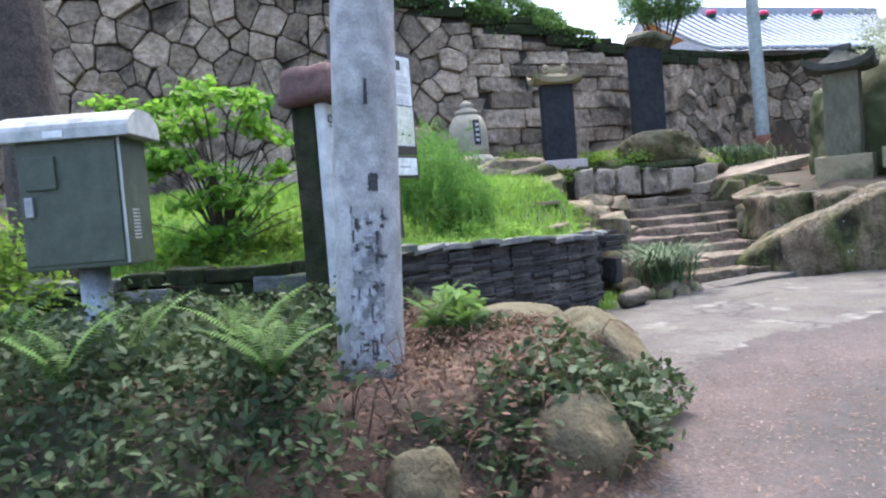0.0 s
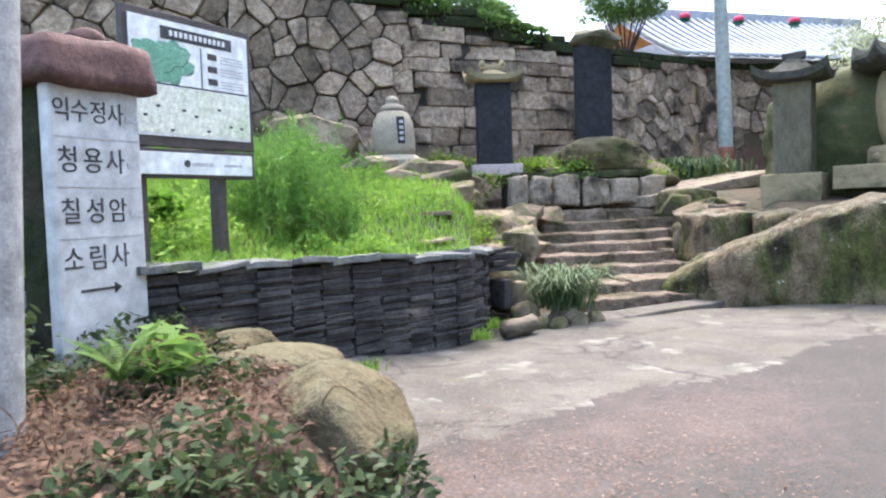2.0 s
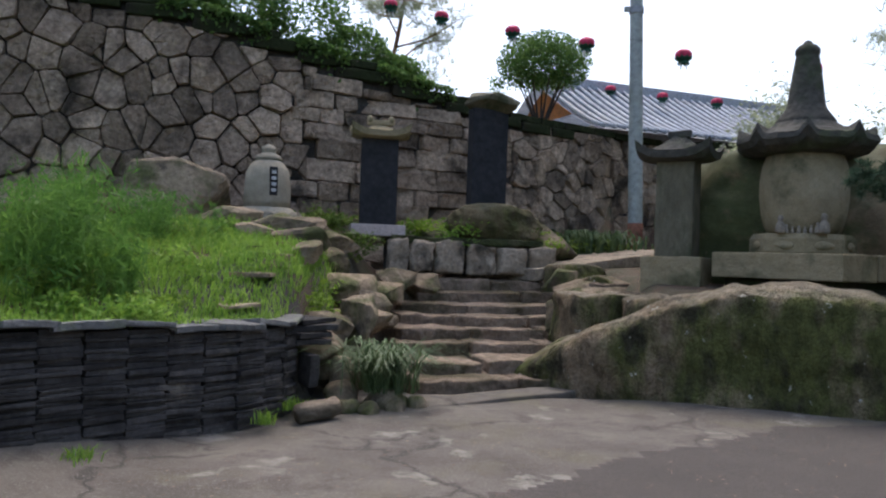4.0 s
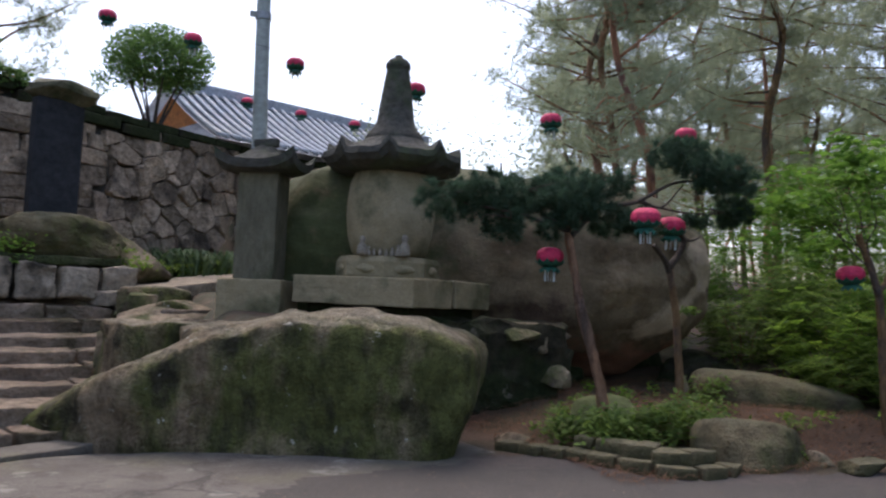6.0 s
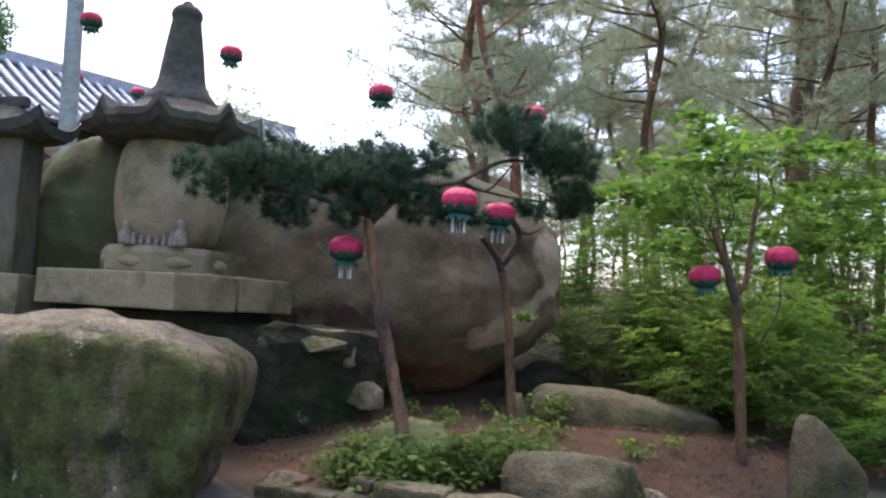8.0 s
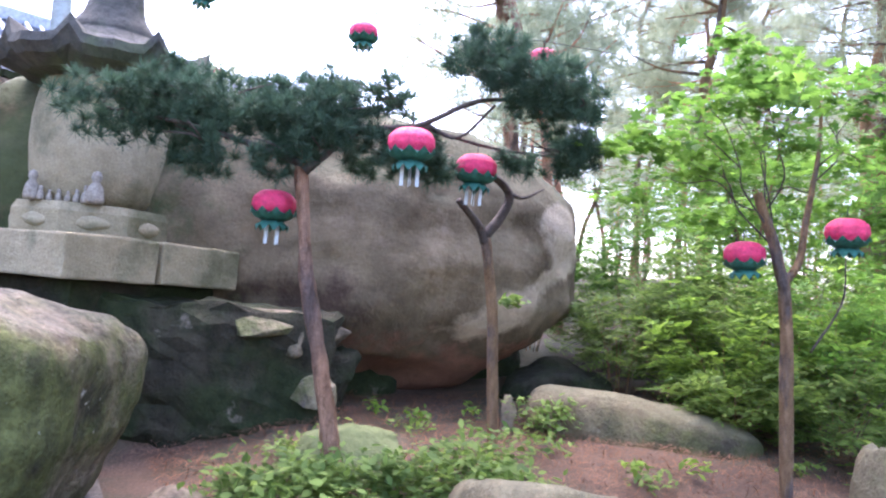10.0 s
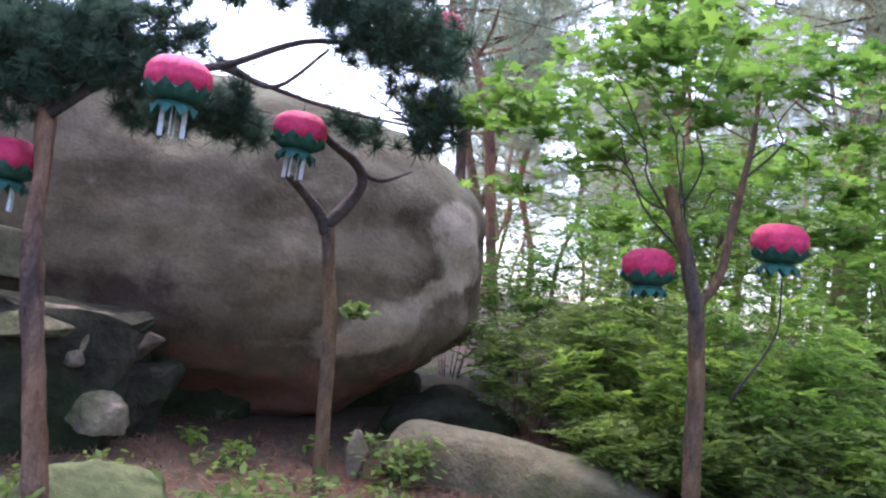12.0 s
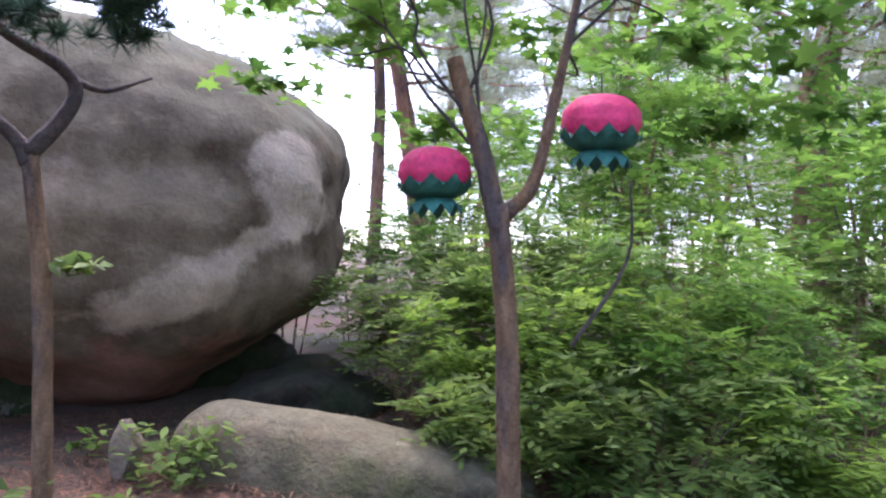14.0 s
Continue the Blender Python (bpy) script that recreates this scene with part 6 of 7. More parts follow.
def build_tree_a():
    """Cloud-pruned pine by the great rock."""
    t = thing("pruned_pine", "pruned pine with dark flat needle pads on bare limbs", "tree", (9.72, 9.75, 0.25))
    o = Vector((9.72, 9.75, 0.25))
    P = lambda x, y, z: Vector((x, y, z)) - o
    runs = [limb([P(9.74, 9.73, 0.2), P(9.66, 9.78, 0.75), P(9.52, 9.95, 1.5), P(9.47, 10.1, 2.1), P(9.42, 10.2, 2.6)], 0.055, 0.034, 12)]
    runs = [(q, [r * (1 + 0.45 * max(0.0, noise.noise(p * 7))) * (1.0 + 0.3 * max(0, 1 - i / 6)) for i, (p, r) in enumerate(zip(q, rr))]) for q, rr in runs]
    child("trunk", tubes_mesh("trunk", runs, M_BARK, 14, 0.55), t)
    br = [limb([P(9.46, 10.1, 2.3), P(9.8, 10.05, 2.62), P(10.2, 9.95, 2.72), P(10.6, 9.85, 2.95), P(10.95, 9.75, 3.0)], 0.03, 0.012), limb([P(10.25, 9.95, 2.74), P(10.5, 9.9, 2.68), P(10.75, 9.85, 2.95)], 0.018, 0.009), limb([P(10.2, 9.95, 2.72), P(10.8, 9.95, 2.66), P(11.4, 9.95, 2.68)], 0.016, 0.007), limb([P(9.45, 10.12, 2.35), P(8.9, 10.3, 2.5), P(8.4, 10.6, 2.6)], 0.028, 0.01), limb([P(9.44, 10.15, 2.5), P(9.5, 10.5, 2.7), P(9.95, 10.7, 2.8)], 0.024, 0.008)]
    for run in br:
        child("limb", tubes_mesh("limb", [run], M_DARKBARK, 8, 0.2), t)
    rng = np.random.RandomState(31)
    pads = [((8.3, 10.75, 2.62), (0.36, 0.36, 0.2), 75), ((8.64, 10.55, 2.72), (0.4, 0.36, 0.22), 85), ((9.12, 10.3, 2.74), (0.38, 0.36, 0.2), 85), ((8.85, 10.4, 2.42), (0.3, 0.3, 0.18), 55), ((9.56, 10.0, 2.7), (0.36, 0.34, 0.2), 85), ((9.35, 10.15, 2.42), (0.26, 0.26, 0.16), 45), ((9.9, 10.05, 2.86), (0.3, 0.28, 0.14), 34), ((9.72, 10.6, 2.95), (0.3, 0.3, 0.18), 34), ((10.32, 10.05, 2.5), (0.3, 0.28, 0.13), 55), ((9.95, 10.1, 2.5), (0.28, 0.26, 0.14), 45), ((10.94, 9.6, 3.06), (0.36, 0.34, 0.2), 90), ((10.6, 9.75, 3.24), (0.3, 0.28, 0.17), 60), ((11.17, 9.5, 2.93), (0.28, 0.26, 0.14), 55), ((11.3, 9.75, 2.66), (0.26, 0.26, 0.15), 60), ((11.02, 9.95, 2.56), (0.18, 0.16, 0.07), 14)]
    q = []
    for c, r, n in pads:
        p = blob_points(int(n * 1.5), Vector(c) - o, (r[0] * 1.05, r[1] * 1.05, r[2] * 1.15), rng, 0.15, 12, 0.3)
        p = p[(((p - np.array(Vector(c) - o)) / np.array(r)) ** 2).sum(axis=1) < 1.5]
        q.append(needle_tufts(p, 90, 0.088, 0.0052, rng))
    twigs = [limb([P(*c), P(c[0] + rng.uniform(-0.2, 0.2), c[1] + rng.uniform(-0.2, 0.2), c[2] + 0.03), P(c[0] + rng.uniform(-0.35, 0.35), c[1] + rng.uniform(-0.35, 0.35), c[2] + 0.08)], 0.010, 0.004, 3) for c, r, n in pads for _ in range(3)]
    for run in twigs:
        child("twig", tubes_mesh("twig", [run], M_DARKBARK, 5), t)
    child("crown", leaf_mesh("crown", np.concatenate(q), M_CLOUDPINE), t)


def build_tree_c():
    t = thing("lopped_tree", "small lopped tree with a bare forked top", "tree", (11.3, 10.4, 0.3))
    o = Vector((11.3, 10.4, 0.3))
    P = lambda x, y, z: Vector((x, y, z)) - o
    child("trunk", tubes_mesh("trunk", [limb([P(11.31, 10.4, 0.25), P(11.26, 10.42, 0.9), P(11.2, 10.42, 1.5), P(11.09, 10.44, 2.08)], 0.047, 0.04)], M_GREYBARK, 12, 0.25), t)
    runs = [limb([P(11.1, 10.44, 2.0), P(11.05, 10.43, 2.1), P(10.95, 10.4, 2.18), P(10.78, 10.35, 2.3)], 0.042, 0.028), limb([P(11.09, 10.44, 2.05), P(11.2, 10.42, 2.2), P(11.27, 10.4, 2.36), P(11.2, 10.38, 2.47), P(10.98, 10.3, 2.55), P(10.85, 10.2, 2.62)], 0.045, 0.022), limb([P(11.25, 10.4, 2.42), P(11.4, 10.4, 2.4), P(11.6, 10.4, 2.5)], 0.02, 0.006)]
    for run in runs:
        child("limb", tubes_mesh("limb", [run], M_DARKBARK, 10, 0.25), t)
    p = blob_points(60, P(11.35, 10.35, 1.55), (0.14, 0.14, 0.06), np.random.RandomState(4), 0.1)
    child("leaf_sprig", leaf_mesh("leaf_sprig", leaf_quads(p, 0.09, 0.5, 0.5), M_SHADELEAF), t)


def build_tree_d():
    t = thing("young_maple", "young leafy tree with a forked grey-brown trunk", "tree", (12.97, 9.0, 0.3))
    o = Vector((12.97, 9.0, 0.3))
    P = lambda x, y, z: Vector((x, y, z)) - o
    runs = [limb([P(13.0, 9.0, 0.2), P(12.95, 9.0, 0.8), P(12.88, 8.98, 1.4), P(12.78, 8.96, 1.92)], 0.05, 0.044), limb([P(12.80, 8.96, 1.8), P(12.72, 9.0, 2.1), P(12.64, 9.05, 2.35), P(12.60, 9.08, 2.5)], 0.041, 0.034), limb([P(12.82, 8.96, 1.88), P(12.95, 8.97, 2.02), P(13.03, 9.0, 2.3), P(13.08, 9.0, 2.55), P(13.14, 9.0, 2.9), P(13.2, 9.05, 3.3)], 0.034, 0.012)]
    child("trunk", tubes_mesh("trunk", runs, M_GREYBARK, 12, 0.22), t)
    rng = np.random.RandomState(17)
    ends = [(12.7, 9.1, 3.3), (12.3, 9.2, 2.9), (13.6, 9.0, 3.3), (13.9, 9.2, 2.9), (12.2, 9.7, 2.65), (13.3, 8.5, 3.4), (12.9, 9.6, 3.35), (14.3, 9.5, 2.6), (12.0, 9.0, 3.0), (13.5, 9.9, 2.95), (12.5, 8.6, 3.3), (14.2, 8.6, 3.1), (11.9, 9.4, 2.8), (14.6, 9.9, 2.9), (13.9, 10.2, 2.55), (14.7, 9.0, 2.75)]
    br = []
    for i, e in enumerate(ends):
        if i % 2 and i != 3:
            continue
        f0 = (i % 6) / 6
        a = (12.72 - 0.1 * f0, 9.0 + 0.07 * f0, 2.1 + 0.38 * f0) if e[0] < 13 else (13.05 + 0.12 * f0, 9.0, 2.4 + 0.7 * f0)
        way = [Vector(a).lerp(Vector(e), f) + Vector((rng.uniform(-0.09, 0.09), rng.uniform(-0.09, 0.09), 0.3 * f * (1 - f) + rng.uniform(-0.06, 0.06))) for f in (0.25, 0.5, 0.75)]
        br.append(limb([P(*a)] + [P(*w) for w in way] + [P(*e)], 0.008, 0.003, 4))
        br.append(limb([P(*way[1]), P(*(way[1].lerp(Vector(e), 0.5) + Vector((rng.uniform(-0.25, 0.25), rng.uniform(-0.25, 0.25), 0.1)))), P(*(Vector(e) + Vector((rng.uniform(-0.5, 0.5), rng.uniform(-0.5, 0.5), 0.05))))], 0.005, 0.002, 3))
    br.append(limb([P(13.3, 9.1, 1.35), P(13.5, 9.0, 1.75), P(13.45, 8.95, 2.1)], 0.012, 0.005))
    for run in br:
        child("branch", tubes_mesh("branch", [run], M_DARKBARK, 6), t)
    q = []
    ends += [(12.1, 8.7, 2.95), (13.7, 8.4, 2.75), (14.4, 9.0, 2.35), (13.4, 10.0, 2.5), (14.8, 9.7, 2.2), (14.1, 9.9, 2.9), (12.6, 9.8, 3.0), (13.9, 8.9, 3.55), (13.1, 9.2, 3.6)]
    for e in ends:
        for k in range(3):
            c = Vector(e) - o + Vector((rng.uniform(-0.5, 0.5), rng.uniform(-0.5, 0.5), rng.uniform(-0.25, 0.18)))
            p = blob_points(52, c, (0.4, 0.4, 0.07), rng, 0.0)
            q.append(shaped_leaves(p, 0.115, PALMATE, 0.72, 0.25, 0.1, rng))
    child("crown", leaf_mesh("crown", np.concatenate(q), M_LEAF, len(PALMATE)), t)


def pine_data(seed, h, lean, mat_leaf):
    """Limbs and needle clumps of a tall pine with a bare lower trunk."""
    rng = np.random.RandomState(seed)
    pts = [Vector((0, 0, -0.4))]
    d = Vector((lean[0], lean[1], 1.0))
    for k in range(1, 7):
        pts.append(Vector((d.x * h * k / 6 + rng.normal() * 0.12 * k, d.y * h * k / 6 + rng.normal() * 0.12 * k, h * k / 6)))
    trunk = limb(pts, 0.0085 * h, 0.0035 * h, 4)
    runs, tips = [], []
    for k in range(34):
        f = rng.uniform(0.3, 1.0)
        base = pts[0].lerp(pts[-1], f)
        i = f * 6
        a, b = pts[int(min(i, 5))], pts[int(min(i, 5)) + 1]
        base = a.lerp(b, min(1.0, i - int(min(i, 5))))
        w = rng.uniform(0, 6.28)
        L = h * rng.uniform(0.10, 0.24) * (1.25 - 0.7 * f)
        e = base + Vector((math.cos(w) * L, math.sin(w) * L, L * rng.uniform(-0.1, 0.5)))
        m = base.lerp(e, 0.5) + Vector((rng.normal() * 0.1, rng.normal() * 0.1, rng.normal() * 0.12))
        runs.append(limb([base, m, e], 0.0028 * h, 0.0009 * h, 3))
        tips += [e, m.lerp(e, 0.4), m + Vector((rng.normal(), rng.normal(), rng.normal() * 0.4)) * 0.35]
        if f > 0.6:
            tips.append(base.lerp(e, 0.7) + Vector((rng.normal(), rng.normal(), rng.normal() * 0.4)) * 0.5)
    q = []
    for e in tips:
        p = blob_points(16, e, (0.75, 0.75, 0.34), rng, 0.0)
        q.append(needle_tufts(p, 12, 0.25, 0.015, rng))
    return trunk, runs, leaf_mesh("crown", np.concatenate(q), mat_leaf)


def build_pines():
    kinds = []
    for seed, h, lean, bark in ((1, 13, (0.03, 0.02), M_BARK), (2, 15, (-0.05, 0.03), M_BARK), (3, 12, (0.08, -0.03), M_ORANGEBARK), (4, 16, (0.0, 0.05), M_GREYBARK)):
        trunk, runs, crown = pine_data(seed, h, lean, M_HAZEPINE)
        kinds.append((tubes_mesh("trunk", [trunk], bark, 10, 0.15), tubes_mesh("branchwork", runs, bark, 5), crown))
    rng = random.Random(41)
    spots = []
    for k in range(4000):
        x, y = rng.uniform(15.0, 60), rng.uniform(11, 62)
        a = math.degrees(math.atan2(x - 8.5, y - 5))
        if not 30 < a < 78 or math.hypot(x - 8.5, y - 5) < 14.5:
            continue
        if all(math.hypot(x - p[0], y - p[1]) > 2.5 + 0.02 * (x + y) for p in spots):
            spots.append((x, y))
        if len(spots) >= 68:
            break
    first = {}
    for i, (x, y) in enumerate(spots):
        k = rng.randrange(4)
        s = rng.uniform(0.8, 1.15)
        m = pose(x, y, ground_at(x, y) - 0.1, 0, 0, rng.uniform(0, 360))
        if k not in first:
            t = thing("pine_tree", ("tall red-barked pine with bare lower trunk", "slender leaning pine with thin grey-green crown", "leaning orange-barked pine tree in the wood", "tall straight grey-barked pine in the wood")[k], "pine tree", group="pines of the wood")
            for nm, me in zip(("trunk", "branchwork", "crown"), kinds[k]):
                child(nm, me, t)
            t.matrix_world = m
            first[k] = t
        else:
            copy_thing(first[k], m)
    # unseen pines added round the south-east to block sky light
    for k in range(900):
        x, y = rng.uniform(6, 45), rng.uniform(-30, 16)
        a = math.degrees(math.atan2(x - 8.5, y - 5))
        if not 74 < a < 160 or math.hypot(x - 9.5, y - 5) < 12.5 or len(spots) > 100:
            continue
        if all(math.hypot(x - p[0], y - p[1]) > 3.2 for p in spots):
            spots.append((x, y))
            copy_thing(first[rng.randrange(4)], pose(x, y, ground_at(x, y) - 0.1, 0, 0, rng.uniform(0, 360)))
    copy_thing(first[2], pose(16.3, 16.6, ground_at(16.3, 16.6) - 0.1, 0, -20, 0))
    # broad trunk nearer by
    tr, runs, crown = pine_data(9, 15, (0.01, 0.0), M_HAZEPINE)
    t = thing("pine_tree", "stout old pine with thick brown trunk", "pine tree", (25.6, 17.0, 1.6), group="pines of the wood")
    child("trunk", tubes_mesh("trunk", [(tr[0], [r * 2.9 for r in tr[1]])], M_GREYBARK, 14, 0.15), t)
    child("branchwork", tubes_mesh("branchwork", runs, M_GREYBARK, 6), t)
    child("crown", crown, t)
    # pines above the high wall
    for i, (x, y, s, z) in enumerate(((-1.0, 22.0, 0, 3.6), (-6.0, 24.0, 1, 4.4), (2.9, 24.5, 0, -2.2), (-12, 22, 1, 4.4))):
        copy_thing(first[s], pose(x, y, z, 0, 0, 70 * i))
    # dark trunk at the road's start
    t = thing("roadside_tree", "thick dark furrowed tree trunk by the road", "tree", (-3.75, 7.3, 0.6))
    child("trunk", tubes_mesh("trunk", [limb([(0, 0, -0.3), (0.02, 0, 1.2), (-0.05, 0.05, 3), (-0.2, 0.1, 5.5), (-0.3, 0, 8)], 0.3, 0.18)], M_DARKBARK, 16, 0.15), t)
    rng2 = np.random.RandomState(3)
    child("crown", leaf_mesh("crown", leaf_quads(blob_points(3000, (-0.5, 0.5, 8), (2.2, 2.2, 1.4), rng2, 0.2, 30, 0.25), 0.16, 0.4, 0.5, 0.2, rng2), M_HEDGE), t)


def build_hedges():
    rng = np.random.RandomState(12)
    for i, (s, r, hgt) in enumerate(((13.2, 0.8, 0.5), (14.4, 0.95, 0.85), (15.6, 0.95, 1.1), (16.8, 0.75, 0.7), (17.7, 0.65, 0.5))):
        p = wall_place(s, 5.2, -0.9)
        t = thing("clipped_shrub", "rounded dark green clipped shrub above the wall", "shrub", (p.x, p.y, float(wall_top(s)) - 0.6), group="shrubs above the wall")
        child("stem", tubes_mesh("stem", [limb([(0, 0, 0), (0.03, 0, 0.3), (0, 0.02, 0.7)], 0.05, 0.02)], M_DARKBARK, 6), t)
        q = leaf_quads(blob_points(3400, (0, 0, 0.62 + hgt * 0.55), (r, r, hgt), rng, 0.6), 0.10, 0.3, 0.5, 0.1, rng)
        q2 = leaf_quads(blob_points(900, (0, 0, 0.62 + hgt * 0.6), (r * 1.1, r * 1.1, hgt * 1.1), rng, 0.8, 30, 0.15), 0.10, 0.3, 0.5, 0.1, rng)
        child("crown", leaf_mesh("crown", np.concatenate([q, q2]), M_HEDGE), t)
    # trailing growth over the wall's edge
    v = []
    for k in range(3400):
        s = rng.uniform(12.6, 18.5)
        h = float(wall_top(s)) - rng.exponential(0.09) + 0.12
        if noise.noise(Vector((s * 1.3, 0, 5))) < -0.15:
            continue
        v.append(wall_place(s, h, 0.05 + rng.uniform(0, 0.2)))
    single("trailing_ivy", leaf_mesh("trailing_ivy", leaf_quads(np.array(v), 0.09, 0.2, 0.6, 0.5, rng), M_HEDGE), "dark trailing growth over the wall's edge", "ivy", kind="stuff")
    # round-topped tree on the terrace
    t = thing("round_tree", "round-topped clipped tree with many bare stems", "tree", (5.85, 20.1, 4.4))
    runs = []
    for k in range(9):
        a = 6.28 * k / 9
        runs.append(limb([(0, 0, 0), (0.16 * math.cos(a), 0.12 * math.sin(a), 0.5), (0.55 * math.cos(a), 0.5 * math.sin(a), 1.35)], 0.045, 0.015))
    for run in runs:
        child("stem", tubes_mesh("stem", [run], M_DARKBARK, 7, 0.2), t)
    q = leaf_quads(blob_points(14000, (0.05, 0, 1.78), (1.12, 1.08, 0.74), rng, 0.4), 0.075, 0.3, 0.5, 0.1, rng)
    keep = q[:, 0, 2] > 1.18 + 0.25 * rng.uniform(size=len(q)) ** 2
    side = leaf_quads(blob_points(260, (-1.0, 0, 1.25), (0.3, 0.3, 0.35), rng, 0.0), 0.08, 0.3, 0.5, 0.1, rng)
    child("crown", leaf_mesh("crown", np.concatenate([q[keep], side]), M_HEDGE), t)
    # small conifers behind the great rock and round the hall
    for x, y, z, r, h in ((9.9, 16.5, 1.6, 0.9, 3.3), (12.6, 17.5, 1.6, 1.2, 3.6), (11.2, 19.0, 1.7, 1.0, 3.9)):
        t = thing("garden_shrub", "loose green shrub rising behind the great rock", "shrub", (x, y, z), group="shrubs behind the rock")
        child("stem", tubes_mesh("stem", [limb([(0, 0, -0.3), (0.05, 0, h * 0.4), (0, 0, h * 0.8)], 0.06, 0.02)], M_DARKBARK, 6), t)
        child("crown", leaf_mesh("crown", leaf_quads(blob_points(2200, (0, 0, h * 0.6), (r, r, h * 0.4), rng, 0.2, 24, 0.2), 0.11, 0.3, 0.4, 0.1, rng), M_HAZEPINE), t)


def scatter(n, x0, x1, y0, y1, rng, test=None):
    p = np.stack([rng.uniform(x0, x1, n), rng.uniform(y0, y1, n)], 1)
    if test is not None:
        p = p[test(p[:, 0], p[:, 1])]
    return p


def blades(pts, z, length, width, rng, lean=0.45, segs=2):
    """Grass blades or strap leaves, each a bent strip of quads."""
    out = []
    for (x, y), zz in zip(pts, z):
        a = rng.uniform(0, 6.28)
        L = length * rng.uniform(0.6, 1.25)
        w = width * rng.uniform(0.7, 1.2)
        dx, dy = math.cos(a), math.sin(a)
        b = rng.uniform(0.2, 1.0) * lean
        prof = [(0, 0, 1.0), (0.3 * b * L, 0.55 * L, 0.85), (b * L, (1 - 0.45 * b) * L, 0.08)] if segs == 2 else [(0, 0, 0.8), (0.25 * b * L, 0.5 * L, 1.0), (0.7 * b * L, 0.72 * L, 0.9), (1.15 * b * L, 0.55 * L, 0.1)]
        for (r0, h0, w0), (r1, h1, w1) in zip(prof, prof[1:]):
            out.append([(x + dx * r0 - dy * w * w0, y + dy * r0 + dx * w * w0, zz + h0), (x + dx * r0 + dy * w * w0, y + dy * r0 - dx * w * w0, zz + h0), (x + dx * r1 + dy * w * w1, y + dy * r1 - dx * w * w1, zz + h1), (x + dx * r1 - dy * w * w1, y + dy * r1 + dx * w * w1, zz + h1)])
    return np.array(out)


def build_ground_plants():
    rng = np.random.RandomState(55)
    # grass of the garden terrace
    on = lambda x, y: (y > np.where(x < -0.85, 7.0, line_y(SLATE, x) + 0.22)) & (x < 1.75 + 0.08 * np.clip(y - 10.2, 0, 5))
    p = scatter(42000, -5.0, 2.2, 7.0, 13.8, rng, on)
    d = np.array([noise.noise(Vector((a * 0.8, b * 0.8, 2.0))) for a, b in p])
    p = p[d > -0.55]
    single("grass", leaf_mesh("grass", blades(p, gz(p[:, 0], p[:, 1]), 0.15, 0.0075, rng, 1.15), M_GRASS), "fresh bright green grass on the garden terrace", "grass", kind="stuff")
    # tall tuft of fine weeds behind the slates
    for i, (x, y, r, h, n) in enumerate(((0.05, 8.6, 0.32, 0.95, 60), (-0.1, 9.3, 0.34, 1.05, 64), (0.4, 8.9, 0.22, 0.55, 34), (-0.45, 8.9, 0.24, 0.8, 40), (-2.6, 8.2, 0.6, 0.4, 60), (-0.9, 10.6, 0.45, 0.8, 60), (-0.2, 11.6, 0.5, 0.6, 60))):
        at = rng.normal(size=(n, 2)) * r * 0.6 + np.array([x, y])
        at = at[on(at[:, 0], at[:, 1])]
        q = [blades(at, gz(at[:, 0], at[:, 1]), h, 0.004, rng, 0.16)]
        for bx, by in at:
            m2 = rng.randint(24, 36)
            f = rng.uniform(0.1, 1.0, m2)
            w = rng.uniform(0, 6.283, m2)
            hh = h * rng.uniform(0.75, 1.1)
            c = np.stack([bx + 0.05 * np.cos(w), by + 0.05 * np.sin(w), float(gz(bx, by)) + hh * f], 1)
            q.append(leaf_quads(c, 0.12, 0.0, 0.13, -0.9, rng))
        single("weed_clump", leaf_mesh("weed_clump", np.concatenate(q), M_WEED), "tall feathery green weeds in the garden", "weeds", group="weed clumps", kind="stuff")
    # mixed growth and half-buried slates on the terrace
    for i in range(26):
        x, y = rng.uniform(-0.7, 1.6), rng.uniform(7.6, 13.2)
        if not on(np.array([x]), np.array([y + 0.2]))[0]:
            continue
        h = rng.uniform(0.06, 0.2)
        p = blob_points(240, (x, y, float(gz(x, y)) + h * 0.6), (0.3, 0.26, h), rng, 0.1, 12, 0.25)
        single("ground_plant", leaf_mesh("ground_plant", leaf_quads(p, 0.07, 0.4, 0.4, 0.0, rng), (M_GRASS, M_SHRUB, M_SHADELEAF, M_GRASS)[i % 4]), "low bright green plants on the garden terrace", "plants", group="plants on the terrace", kind="stuff")
    for i, (x, y) in enumerate(((1.25, 9.6), (1.3, 10.3), (1.05, 10.8), (1.35, 11.2), (0.9, 11.6), (1.3, 12.2), (0.8, 12.6))):
        for k in range(1):
            bm = box_bm(rng.uniform(0.3, 0.55), rng.uniform(0.25, 0.4), rng.uniform(0.03, 0.06), 0.01, rough=0.02, cuts=2, seed=i * 3 + k)
            ob = single("flat_slate", bm_mesh("flat_slate", bm, M_CAPSLATE if k else M_ROCK), "flat grey slate lying on the terrace", "slate", (x, y, float(gz(x, y)) - 0.02), rng.uniform(0, 180), "loose slates")
    # lush low growth behind the dry stone wall
    for i in range(16):
        x, y = rng.uniform(-5.2, -0.7), rng.uniform(7.1, 9.6)
        p = blob_points(420, (x, y, float(gz(x, y)) + 0.15), (0.5, 0.4, 0.22), rng, 0.1, 14, 0.25)
        single("ground_plant", leaf_mesh("ground_plant", leaf_quads(p, 0.09, 0.45, 0.45, 0.0, rng), M_GRASS if i % 3 else M_SHRUB), "lush bright green plants behind the dry stone wall", "plants", group="plants behind the wall", kind="stuff")
